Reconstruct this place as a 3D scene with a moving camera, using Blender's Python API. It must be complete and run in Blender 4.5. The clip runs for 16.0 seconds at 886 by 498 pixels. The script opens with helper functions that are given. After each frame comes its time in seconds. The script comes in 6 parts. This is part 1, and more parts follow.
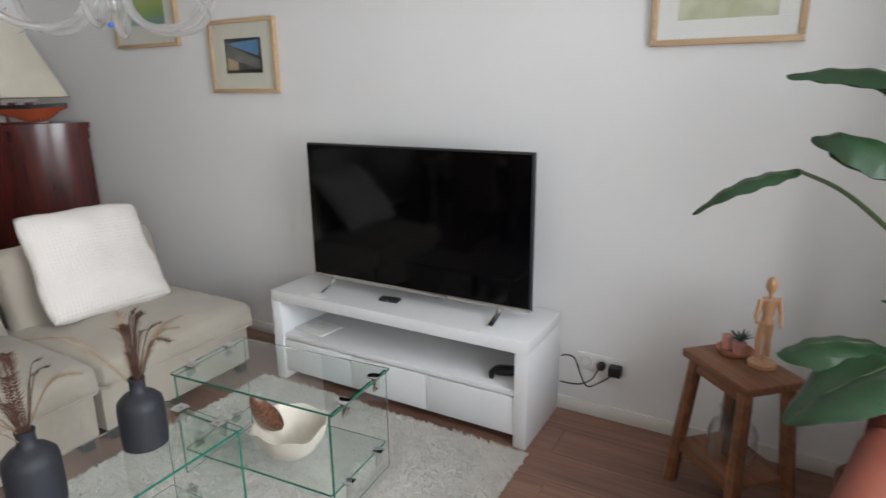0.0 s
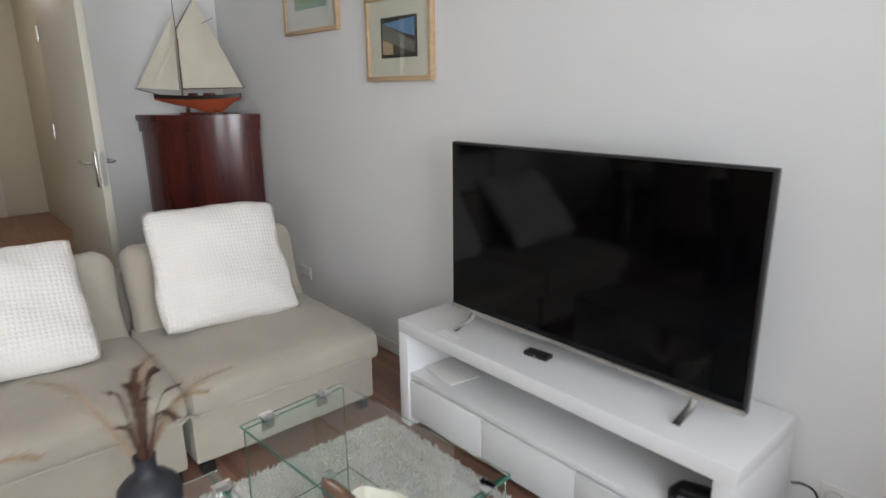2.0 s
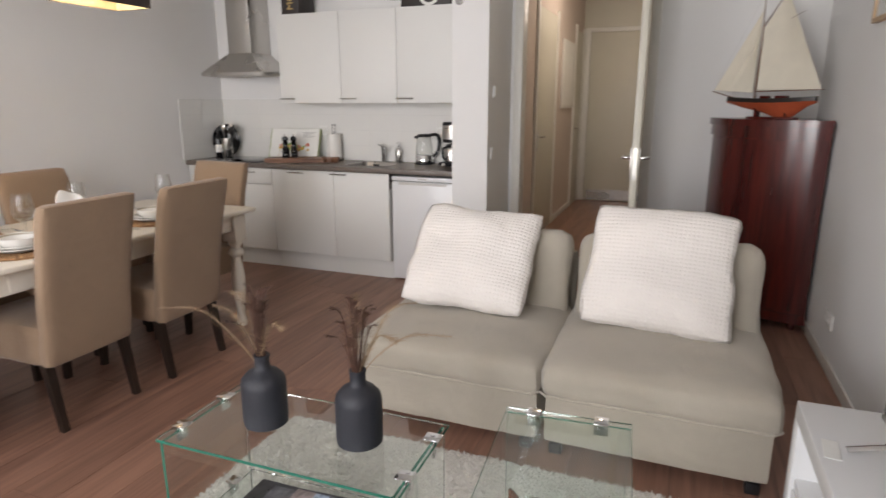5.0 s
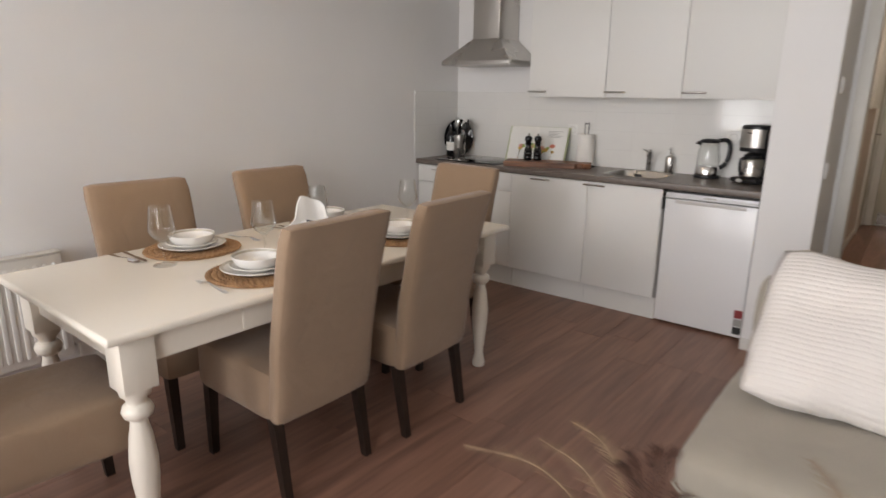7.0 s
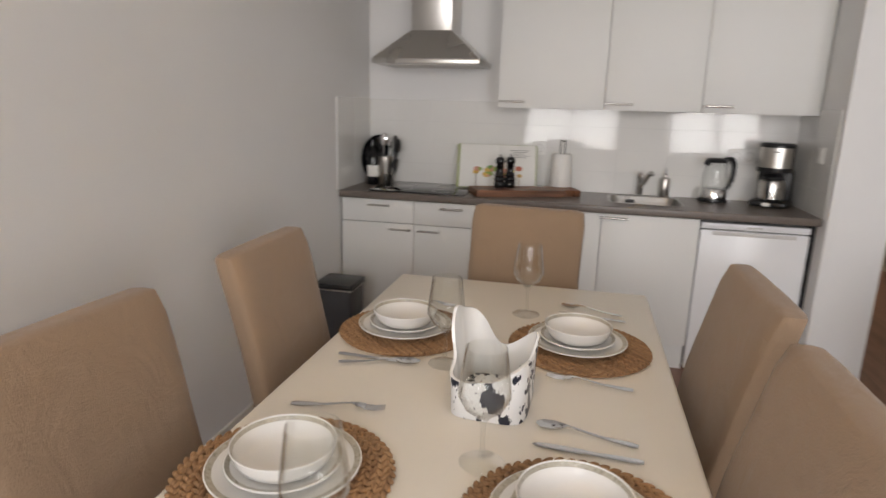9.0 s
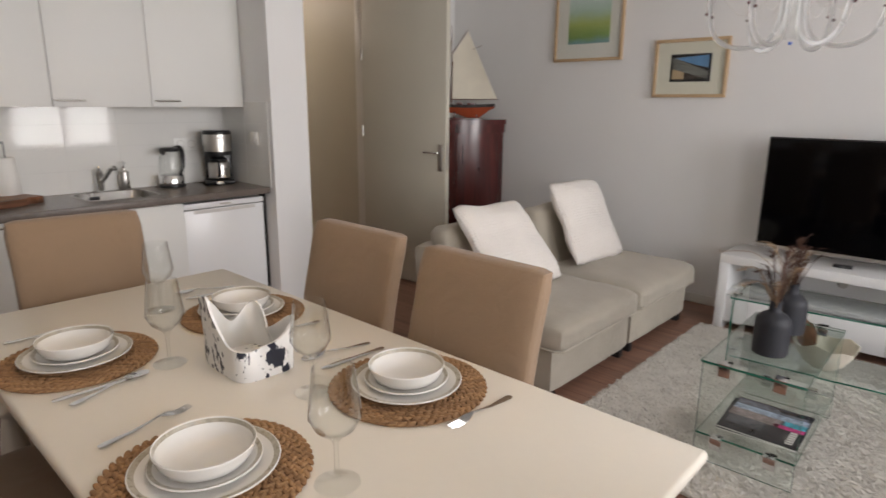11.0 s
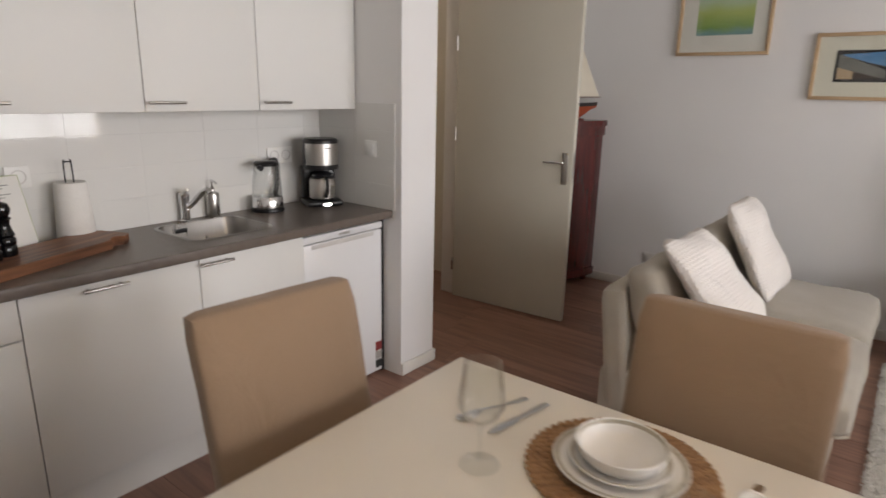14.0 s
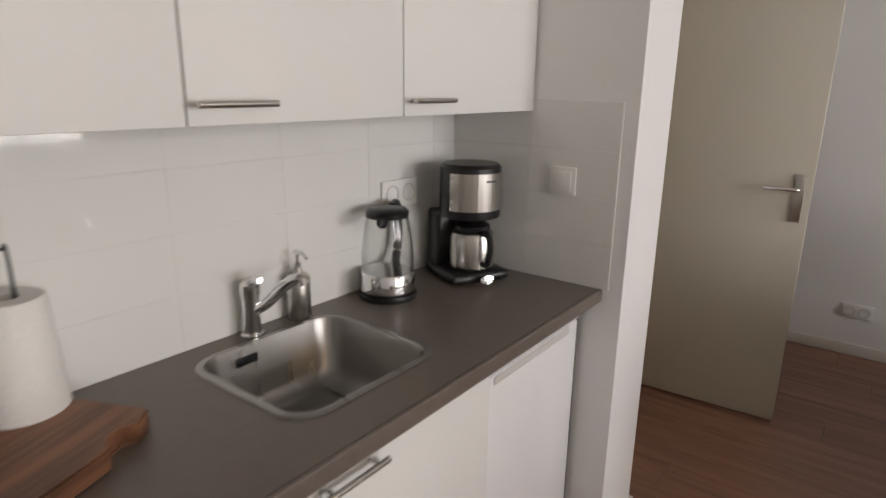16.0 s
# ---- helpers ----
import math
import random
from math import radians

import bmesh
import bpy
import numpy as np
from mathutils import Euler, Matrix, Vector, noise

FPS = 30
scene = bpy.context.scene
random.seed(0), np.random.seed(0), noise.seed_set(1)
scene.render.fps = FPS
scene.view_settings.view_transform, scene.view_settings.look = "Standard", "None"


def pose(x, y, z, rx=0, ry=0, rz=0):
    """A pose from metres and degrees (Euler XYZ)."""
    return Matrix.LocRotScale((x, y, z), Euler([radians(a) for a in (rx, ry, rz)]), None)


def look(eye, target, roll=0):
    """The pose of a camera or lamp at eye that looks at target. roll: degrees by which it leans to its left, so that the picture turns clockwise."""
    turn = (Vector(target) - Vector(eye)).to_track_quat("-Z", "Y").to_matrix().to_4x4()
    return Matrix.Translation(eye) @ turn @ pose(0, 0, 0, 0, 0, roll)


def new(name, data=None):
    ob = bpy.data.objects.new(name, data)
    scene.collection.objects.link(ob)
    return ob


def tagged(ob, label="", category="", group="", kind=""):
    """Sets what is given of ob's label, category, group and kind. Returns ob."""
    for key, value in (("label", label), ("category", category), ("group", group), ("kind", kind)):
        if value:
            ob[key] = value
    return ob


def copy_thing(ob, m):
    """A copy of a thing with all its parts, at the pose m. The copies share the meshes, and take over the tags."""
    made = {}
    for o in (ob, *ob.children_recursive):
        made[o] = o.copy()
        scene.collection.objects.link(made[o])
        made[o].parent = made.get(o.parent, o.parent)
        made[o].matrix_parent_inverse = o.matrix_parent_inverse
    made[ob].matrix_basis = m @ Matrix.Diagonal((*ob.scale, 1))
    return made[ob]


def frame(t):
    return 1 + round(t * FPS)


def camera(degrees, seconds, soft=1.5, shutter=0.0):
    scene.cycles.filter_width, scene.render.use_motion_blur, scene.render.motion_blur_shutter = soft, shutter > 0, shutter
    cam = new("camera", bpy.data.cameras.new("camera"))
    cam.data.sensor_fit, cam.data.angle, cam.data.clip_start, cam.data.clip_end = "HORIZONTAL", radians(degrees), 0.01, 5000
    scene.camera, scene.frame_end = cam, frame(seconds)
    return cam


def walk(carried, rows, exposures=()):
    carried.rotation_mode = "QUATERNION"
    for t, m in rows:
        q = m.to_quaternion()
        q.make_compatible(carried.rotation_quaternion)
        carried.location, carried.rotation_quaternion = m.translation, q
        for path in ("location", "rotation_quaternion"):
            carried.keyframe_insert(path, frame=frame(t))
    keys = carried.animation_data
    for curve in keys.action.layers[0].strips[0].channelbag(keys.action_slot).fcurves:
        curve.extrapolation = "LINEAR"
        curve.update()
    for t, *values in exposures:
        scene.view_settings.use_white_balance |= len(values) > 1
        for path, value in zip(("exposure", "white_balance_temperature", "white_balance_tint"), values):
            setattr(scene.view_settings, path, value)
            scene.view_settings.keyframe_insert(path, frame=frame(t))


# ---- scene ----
cam = camera(72.9, 16.0, shutter=0.4)
PATH = [
    (0, (4.956, -2.542, 1.509), (3.998, -0.866, 0.984), -0.7),
    (0.5, (4.932, -2.48, 1.503), (3.769, -0.936, 0.99), -0.7),
    (1, (4.863, -2.448, 1.489), (3.567, -1.012, 0.98), -0.4),
    (1.5, (4.794, -2.294, 1.466), (3.445, -0.908, 0.956), -0.4),
    (2, (4.647, -1.856, 1.445), (3.192, -0.585, 0.929), -0.6),
    (2.5, (4.415, -1.45, 1.414), (2.868, -0.291, 0.901), -0.5),
    (3, (4.382, -1.029, 1.384), (2.725, -0.029, 0.882), -0.5),
    (3.5, (4.503, -0.806, 1.393), (2.625, -0.315, 0.911), -0.5),
    (4, (4.592, -0.825, 1.404), (2.649, -0.868, 0.93), -0.3),
    (4.5, (4.672, -0.819, 1.405), (2.782, -1.263, 0.927), -0.2),
    (5, (4.698, -0.832, 1.404), (2.889, -1.538, 0.926), -0.1),
    (5.2, (4.685, -0.83, 1.431), (2.915, -1.622, 0.943), -0.2),
    (7.5, (4.035, -2.169, 1.393), (2.542, -3.404, 0.898), 0.9),
    (8, (3.902, -2.696, 1.395), (2.311, -3.805, 0.906), 1.7),
    (8.5, (3.764, -3.108, 1.41), (2.035, -3.987, 0.921), 1.5),
    (9, (3.793, -3.544, 1.393), (1.894, -3.969, 0.928), 1.6),
    (9.5, (3.744, -3.805, 1.348), (1.8, -3.666, 0.899), 1.1),
    (10, (3.88, -4.071, 1.406), (2.078, -3.33, 0.958), 0.9),
    (10.2, (3.93, -4.188, 1.415), (2.226, -3.243, 0.963), 0.8),
    (12.3, (3.825, -4.502, 1.434), (2.769, -2.873, 0.954), 0.5),
    (12.5, (3.761, -4.49, 1.43), (2.678, -2.878, 0.949), 0.5),
    (13, (3.379, -4.453, 1.47), (2.244, -2.884, 0.971), 0.7),
    (13.5, (3.001, -4.49, 1.439), (1.818, -2.954, 0.945), 0.8),
    (14, (2.579, -4.565, 1.494), (1.394, -3.037, 0.982), 1.2),
    (14.5, (2.164, -4.5, 1.489), (0.925, -3.016, 0.975), 0.9),
    (15, (1.743, -4.444, 1.465), (0.466, -2.992, 0.953), 1.0),
    (15.5, (1.399, -4.229, 1.441), (0.137, -2.766, 0.924), 0.8),
    (16, (1.16, -3.948, 1.459), (-0.001, -2.407, 0.934), 0.8),
]
walk(cam, [(t, look(eye, target, roll)) for t, eye, target, roll in PATH],
     [(0.0, 0.05, 6450, 11), (2.5, 0.08, 6500, 11), (5.0, 0.13, 6900, 16), (8.5, -0.14, 7000, 16), (12.5, -0.06, 7000, 16), (14.5, 0.05, 7050, 17), (16.0, 0.05, 7100, 17)])

# ---- light ----
world = bpy.data.worlds.new("sky")
scene.world = world
world.use_nodes = True
wn = world.node_tree
sky = wn.nodes.new("ShaderNodeTexSky")
sky.sky_type = 'NISHITA'
sky.sun_disc = False
sky.sun_elevation, sky.sun_rotation = radians(45), radians(60)
wn.nodes["Background"].inputs["Strength"].default_value = 0.12
wn.links.new(sky.outputs[0], wn.nodes["Background"].inputs["Color"])
sun = new("sun", bpy.data.lights.new("sun", 'SUN'))
sun.data.energy, sun.data.angle, sun.data.color = 2.0, radians(0.6), (1.0, 0.95, 0.88)
sun.matrix_world = look((0, 0, 10), (3.0, -4.0, 5.0))

# strength of the extra light added in the hallway
HALL_FILL_WATTS = 16.0
XE, YL, CEIL = 5.8, -4.905, 2.80
# two tall unseen windows, street side: y from, y to, z from, z to
# the second one is added only to give the room more overall light
WINDOWS = [(-2.32, -0.95, 0.76, 2.45), (-4.45, -3.0, 0.76, 2.45)]
WINDOW_WATTS = [56.0, 50.0]
for (a, b, c, d), watts in zip(WINDOWS, WINDOW_WATTS):
    # area lamps stand in for daylight at both unseen windows
    lamp = new("window_daylight", bpy.data.lights.new("window_daylight", 'AREA'))
    lamp.data.shape, lamp.data.size, lamp.data.size_y = 'RECTANGLE', b - a - 0.1, d - c - 0.1
    lamp.data.spread = radians(140)
    lamp.data.energy, lamp.data.color = watts, (0.90, 0.95, 1.0)
    lamp.matrix_world = look((XE + 0.29, (a + b) / 2, (c + d) / 2), (0, (a + b) / 2, (c + d) / 2))


# ---- materials ----
def mat(name, color, rough=0.5, metal=0.0, var=0.08, scale=6.0, bump=0.0, bscale=80.0, coat=0.0, dark=None, stretch=(1, 1, 1), rvar=0.04, sheen=0.0):
    """Principled surface with mottled colour at two scales, uneven gloss and fine relief."""
    m = bpy.data.materials.new(name)
    m.use_nodes = True
    nt = m.node_tree
    n, l = nt.nodes, nt.links
    p = n["Principled BSDF"]
    tc = n.new("ShaderNodeTexCoord")
    mp = n.new("ShaderNodeMapping")
    mp.inputs["Scale"].default_value = stretch
    l.new(tc.outputs["Object"], mp.inputs["Vector"])
    a, b = n.new("ShaderNodeTexNoise"), n.new("ShaderNodeTexNoise")
    a.inputs["Scale"].default_value, a.inputs["Detail"].default_value = scale, 4
    b.inputs["Scale"].default_value, b.inputs["Detail"].default_value = bscale, 3
    l.new(mp.outputs[0], a.inputs["Vector"])
    l.new(mp.outputs[0], b.inputs["Vector"])
    mixf = n.new("ShaderNodeMath")
    mixf.operation = 'MULTIPLY_ADD'
    mixf.inputs[1].default_value = 0.6
    l.new(a.outputs["Fac"], mixf.inputs[0])
    half = n.new("ShaderNodeMath")
    half.operation = 'MULTIPLY'
    half.inputs[1].default_value = 0.4
    l.new(b.outputs["Fac"], half.inputs[0])
    l.new(half.outputs[0], mixf.inputs[2])
    r = n.new("ShaderNodeValToRGB")
    c = Vector(color)
    lo = Vector(dark) if dark else c * (1 - var)
    hi = c if dark else c * (1 + var)
    r.color_ramp.elements[0].color = (*lo, 1)
    r.color_ramp.elements[1].color = (*[min(v, 1) for v in hi], 1)
    r.color_ramp.elements[0].position, r.color_ramp.elements[1].position = 0.32, 0.68
    l.new(mixf.outputs[0], r.inputs[0])
    l.new(r.outputs[0], p.inputs["Base Color"])
    rr = n.new("ShaderNodeMapRange")
    rr.inputs["To Min"].default_value, rr.inputs["To Max"].default_value = max(rough - rvar, 0.02), min(rough + rvar, 1)
    rr.inputs["From Min"].default_value, rr.inputs["From Max"].default_value = 0.3, 0.7
    l.new(a.outputs["Fac"], rr.inputs["Value"])
    l.new(rr.outputs[0], p.inputs["Roughness"])
    p.inputs["Metallic"].default_value = metal
    p.inputs["Coat Weight"].default_value = coat
    p.inputs["Sheen Weight"].default_value = sheen
    if bump:
        bn = n.new("ShaderNodeBump")
        bn.inputs["Strength"].default_value, bn.inputs["Distance"].default_value = min(bump, 1), 0.004
        l.new(b.outputs["Fac"], bn.inputs["Height"])
        l.new(bn.outputs[0], p.inputs["Normal"])
    return m


def wood(name, light, dark, rough=0.45, along=0, scale=14.0, coat=0.0, per_piece=0.0, bump=0.25):
    """Grained wood with the grain along one object axis."""
    m = bpy.data.materials.new(name)
    m.use_nodes = True
    nt = m.node_tree
    n, l = nt.nodes, nt.links
    p = n["Principled BSDF"]
    tc, mp, oi = n.new("ShaderNodeTexCoord"), n.new("ShaderNodeMapping"), n.new("ShaderNodeObjectInfo")
    s = [scale, scale, scale]
    s[along] = scale * 0.07
    mp.inputs["Scale"].default_value = s
    l.new(tc.outputs["Object"], mp.inputs["Vector"])
    off = n.new("ShaderNodeVectorMath")
    off.operation = 'MULTIPLY_ADD'
    off.inputs[1].default_value = (37, 53, 71)
    comb = n.new("ShaderNodeCombineXYZ")
    for i in range(3):
        l.new(oi.outputs["Random"], comb.inputs[i])
    l.new(comb.outputs[0], off.inputs[0])
    l.new(mp.outputs[0], off.inputs[2])
    a, b = n.new("ShaderNodeTexNoise"), n.new("ShaderNodeTexNoise")
    a.inputs["Scale"].default_value, a.inputs["Detail"].default_value, a.inputs["Distortion"].default_value = 1.0, 6, 1.2
    b.inputs["Scale"].default_value, b.inputs["Detail"].default_value = 5.0, 4
    l.new(off.outputs[0], a.inputs["Vector"])
    l.new(off.outputs[0], b.inputs["Vector"])
    add = n.new("ShaderNodeMath")
    add.operation = 'MULTIPLY_ADD'
    add.inputs[1].default_value = 0.35
    l.new(b.outputs["Fac"], add.inputs[0])
    sc = n.new("ShaderNodeMath")
    sc.operation = 'MULTIPLY'
    sc.inputs[1].default_value = 0.65
    l.new(a.outputs["Fac"], sc.inputs[0])
    l.new(sc.outputs[0], add.inputs[2])
    r = n.new("ShaderNodeValToRGB")
    r.color_ramp.elements[0].color, r.color_ramp.elements[1].color = (*dark, 1), (*light, 1)
    r.color_ramp.elements[0].position, r.color_ramp.elements[1].position = 0.33, 0.62
    l.new(add.outputs[0], r.inputs[0])
    hsv = n.new("ShaderNodeHueSaturation")
    mr = n.new("ShaderNodeMapRange")
    mr.inputs["To Min"].default_value, mr.inputs["To Max"].default_value = 1 - per_piece, 1 + per_piece
    l.new(oi.outputs["Random"], mr.inputs["Value"])
    l.new(mr.outputs[0], hsv.inputs["Value"])
    l.new(r.outputs[0], hsv.inputs["Color"])
    l.new(hsv.outputs[0], p.inputs["Base Color"])
    p.inputs["Roughness"].default_value = rough
    p.inputs["Coat Weight"].default_value = coat
    p.inputs["Coat Roughness"].default_value = 0.15
    bn = n.new("ShaderNodeBump")
    bn.inputs["Strength"].default_value, bn.inputs["Distance"].default_value = bump, 0.002
    l.new(b.outputs["Fac"], bn.inputs["Height"])
    l.new(bn.outputs[0], p.inputs["Normal"])
    return m


def cloth(name, color, scale=500.0, bump=0.5, var=0.07, rough=0.95, waffle=0.0):
    """Woven fabric: thread relief, soft blotches; waffle gives the cell size of a honeycomb knit."""
    m = mat(name, color, rough, 0, var, 5.0, bump, scale, sheen=0.25, rvar=0.03)
    nt0 = m.node_tree
    crease, cb = nt0.nodes.new("ShaderNodeTexNoise"), nt0.nodes.new("ShaderNodeBump")
    crease.inputs["Scale"].default_value, crease.inputs["Detail"].default_value = 9.0, 5
    crease.inputs["Distortion"].default_value = 0.8
    cb.inputs["Strength"].default_value, cb.inputs["Distance"].default_value = 0.35, 0.02
    nt0.links.new(nt0.nodes["Texture Coordinate"].outputs["Object"], crease.inputs["Vector"])
    nt0.links.new(crease.outputs["Fac"], cb.inputs["Height"])
    fine = nt0.nodes["Principled BSDF"].inputs["Normal"].links[0].from_node
    nt0.links.new(cb.outputs[0], fine.inputs["Normal"])
    if waffle:
        nt = m.node_tree
        n, l = nt.nodes, nt.links
        p = n["Principled BSDF"]
        tc = n.new("ShaderNodeTexCoord")
        sep = n.new("ShaderNodeSeparateXYZ")
        l.new(tc.outputs["Object"], sep.inputs[0])
        waves = []
        for ax in ("X", "Y"):
            k = n.new("ShaderNodeMath")
            k.operation = 'MULTIPLY'
            k.inputs[1].default_value = math.pi / waffle
            l.new(sep.outputs[ax], k.inputs[0])
            sn = n.new("ShaderNodeMath")
            sn.operation = 'SINE'
            l.new(k.outputs[0], sn.inputs[0])
            ab = n.new("ShaderNodeMath")
            ab.operation = 'ABSOLUTE'
            l.new(sn.outputs[0], ab.inputs[0])
            waves.append(ab)
        mul = n.new("ShaderNodeMath")
        mul.operation = 'MULTIPLY'
        l.new(waves[0].outputs[0], mul.inputs[0])
        l.new(waves[1].outputs[0], mul.inputs[1])
        old = p.inputs["Normal"].links[0].from_node
        bn = n.new("ShaderNodeBump")
        bn.inputs["Strength"].default_value, bn.inputs["Distance"].default_value = 0.5, 0.005
        l.new(mul.outputs[0], bn.inputs["Height"])
        l.new(old.outputs[0], bn.inputs["Normal"])
        l.new(bn.outputs[0], p.inputs["Normal"])
    return m


def glass(name, color=(1, 1, 1), rough=0.0, ior=1.45):
    m = bpy.data.materials.new(name)
    m.use_nodes = True
    p = m.node_tree.nodes["Principled BSDF"]
    p.inputs["Base Color"].default_value = (*color, 1)
    p.inputs["Transmission Weight"].default_value = 1.0
    p.inputs["Roughness"].default_value = rough
    p.inputs["IOR"].default_value = ior
    return m


def thin_glass(name, milky=0.0, edge=0.9):
    """Clear blown glass: see-through with mirror gloss at its edges; milky adds a little white body."""
    m = bpy.data.materials.new(name)
    m.use_nodes = True
    nt = m.node_tree
    n, l = nt.nodes, nt.links
    out = n["Material Output"]
    n.remove(n["Principled BSDF"])
    clear, gloss, mix, fr = n.new("ShaderNodeBsdfTransparent"), n.new("ShaderNodeBsdfGlossy"), n.new("ShaderNodeMixShader"), n.new("ShaderNodeLayerWeight")
    clear.inputs["Color"].default_value = (0.985, 0.99, 0.985, 1)
    gloss.inputs["Roughness"].default_value = 0.03
    fr.inputs["Blend"].default_value = 0.5
    power, scale = n.new("ShaderNodeMath"), n.new("ShaderNodeMath")
    power.operation, scale.operation = 'POWER', 'MULTIPLY_ADD'
    power.inputs[1].default_value = 3.0
    scale.inputs[1].default_value, scale.inputs[2].default_value = edge, 0.035
    l.new(fr.outputs["Facing"], power.inputs[0])
    l.new(power.outputs[0], scale.inputs[0])
    body = clear
    if milky:
        white, soft = n.new("ShaderNodeBsdfTranslucent"), n.new("ShaderNodeMixShader")
        white.inputs["Color"].default_value = (0.9, 0.9, 0.9, 1)
        soft.inputs[0].default_value = milky
        l.new(clear.outputs[0], soft.inputs[1])
        l.new(white.outputs[0], soft.inputs[2])
        body = soft
    l.new(scale.outputs[0], mix.inputs[0])
    l.new(body.outputs[0], mix.inputs[1])
    l.new(gloss.outputs[0], mix.inputs[2])
    l.new(mix.outputs[0], out.inputs["Surface"])
    return m


def glow(name, color, strength):
    m = bpy.data.materials.new(name)
    m.use_nodes = True
    p = m.node_tree.nodes["Principled BSDF"]
    p.inputs["Base Color"].default_value = (*color, 1)
    p.inputs["Emission Color"].default_value = (*color, 1)
    p.inputs["Emission Strength"].default_value = strength
    return m


M_WALL = mat("wall_paint", (0.81, 0.80, 0.785), 0.75, 0, 0.02, 2.0, 0.12, 220)
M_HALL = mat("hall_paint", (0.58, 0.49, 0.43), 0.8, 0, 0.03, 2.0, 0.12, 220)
M_CEIL = mat("ceiling_paint", (0.84, 0.83, 0.81), 0.9, 0, 0.02, 2.0, 0.1, 200)
M_TRIM = mat("trim_paint", (0.76, 0.74, 0.69), 0.4, 0, 0.03, 4.0, 0.05, 120)
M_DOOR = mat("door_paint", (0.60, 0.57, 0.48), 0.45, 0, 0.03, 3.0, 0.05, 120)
M_PLANK = wood("plank_wood", (0.30, 0.158, 0.108), (0.16, 0.081, 0.056), 0.40, 0, 11.0, 0.0, 0.11, 0.2)
M_GAP = mat("plank_gap", (0.035, 0.022, 0.016), 0.8)
M_GLOSS = mat("white_cabinet", (0.77, 0.765, 0.735), 0.52, 0, 0.004, 3.0, 0.0, 100, rvar=0.0)
M_BENCH = mat("white_lacquer", (0.82, 0.82, 0.82), 0.25, 0, 0.004, 3.0, 0.0, 100, rvar=0.0)
M_CARCASS = mat("cabinet_carcass", (0.62, 0.60, 0.57), 0.5, 0, 0.02)
M_COUNTER = mat("worktop_laminate", (0.150, 0.122, 0.103), 0.32, 0, 0.12, 40.0, 0.12, 420)
M_TILE = mat("glazed_tile", (0.77, 0.76, 0.73), 0.07, 0, 0.015, 3.0, 0.04, 9.0, coat=0.0, rvar=0.03)
M_TILE.node_tree.nodes["Principled BSDF"].inputs["Specular IOR Level"].default_value = 0.42
M_GROUT = mat("grout", (0.72, 0.71, 0.68), 0.9)
M_STEEL = mat("brushed_steel", (0.55, 0.53, 0.50), 0.28, 1.0, 0.04, 3.0, 0.03, 400, rvar=0.02)
M_CHROME = mat("chrome", (0.75, 0.75, 0.75), 0.10, 1.0, 0.03, 4.0)
M_BLACK = mat("black_plastic", (0.012, 0.012, 0.013), 0.32, 0, 0.2, 6.0)
M_BLACKGLOSS = mat("black_glass", (0.004, 0.004, 0.005), 0.05, 0, 0.1, 2.0, coat=0.0, rvar=0.02)
M_SCREEN = mat("screen_glass", (0.001, 0.001, 0.0015), 0.07, 0, 0.1, 2.0, rvar=0.02)
M_SCREEN.node_tree.nodes["Principled BSDF"].inputs["Specular IOR Level"].default_value = 0.22
M_SOFA = cloth("sofa_linen", (0.42, 0.375, 0.305), 420.0, 0.5, 0.08)
M_PILLOW = cloth("pillow_waffle", (0.85, 0.795, 0.74), 300.0, 0.3, 0.03, waffle=0.018)
M_CHAIR = cloth("chair_canvas", (0.295, 0.198, 0.126), 380.0, 0.4, 0.06)
M_LEG = wood("dark_leg_wood", (0.030, 0.018, 0.013), (0.012, 0.008, 0.006), 0.35, 2, 30.0)
M_MAHOG = wood("mahogany", (0.12, 0.015, 0.012), (0.04, 0.006, 0.006), 0.24, 2, 9.0, 0.5, 0.0, 0.1)
M_TABLE = mat("cream_paint", (0.80, 0.742, 0.645), 0.30, 0, 0.012, 5.0, 0.04, 60, rvar=0.02)
M_RUG = mat("rug_pile", (0.60, 0.57, 0.52), 0.98, 0, 0.10, 14.0, 0.0, 300, sheen=0.3)
M_GLASS = glass("table_glass", (0.93, 0.985, 0.965))
M_EDGE = mat("green_glass_edge", (0.02, 0.16, 0.11), 0.12, 0, 0.2, 10.0)
M_CLEAR = thin_glass("clear_glass")
M_ARM = thin_glass("milky_glass", 0.5, 0.8)
M_FRAME = wood("light_oak_frame", (0.62, 0.44, 0.27), (0.47, 0.31, 0.17), 0.5, 0, 30.0)
M_WHITE = mat("white_paper", (0.80, 0.79, 0.75), 0.8, 0, 0.02)
M_SOCKET = mat("socket_plastic", (0.80, 0.79, 0.76), 0.35, 0, 0.01)


# ---- building helpers ----
def finish(bm, name, material, smooth=40):
    me = bpy.data.meshes.new(name)
    bmesh.ops.recalc_face_normals(bm, faces=bm.faces)
    bm.to_mesh(me)
    bm.free()
    for m in (material if isinstance(material, (list, tuple)) else [material]):
        me.materials.append(m)
    if smooth:
        me.polygons.foreach_set("use_smooth", [True] * len(me.polygons))
        me.set_sharp_from_angle(angle=radians(smooth))
    return me


def part(name, bm, material, parent, label="", smooth=40):
    ob = new(name, finish(bm, name, material, smooth))
    ob.parent = parent
    if label:
        tagged(ob, label)
    return ob


def thing(name, label, category, m=None, group="", kind=""):
    ob = new(name)
    ob.empty_display_size = 0.1
    if m is not None:
        ob.matrix_world = m
    return tagged(ob, label, category, group, kind)


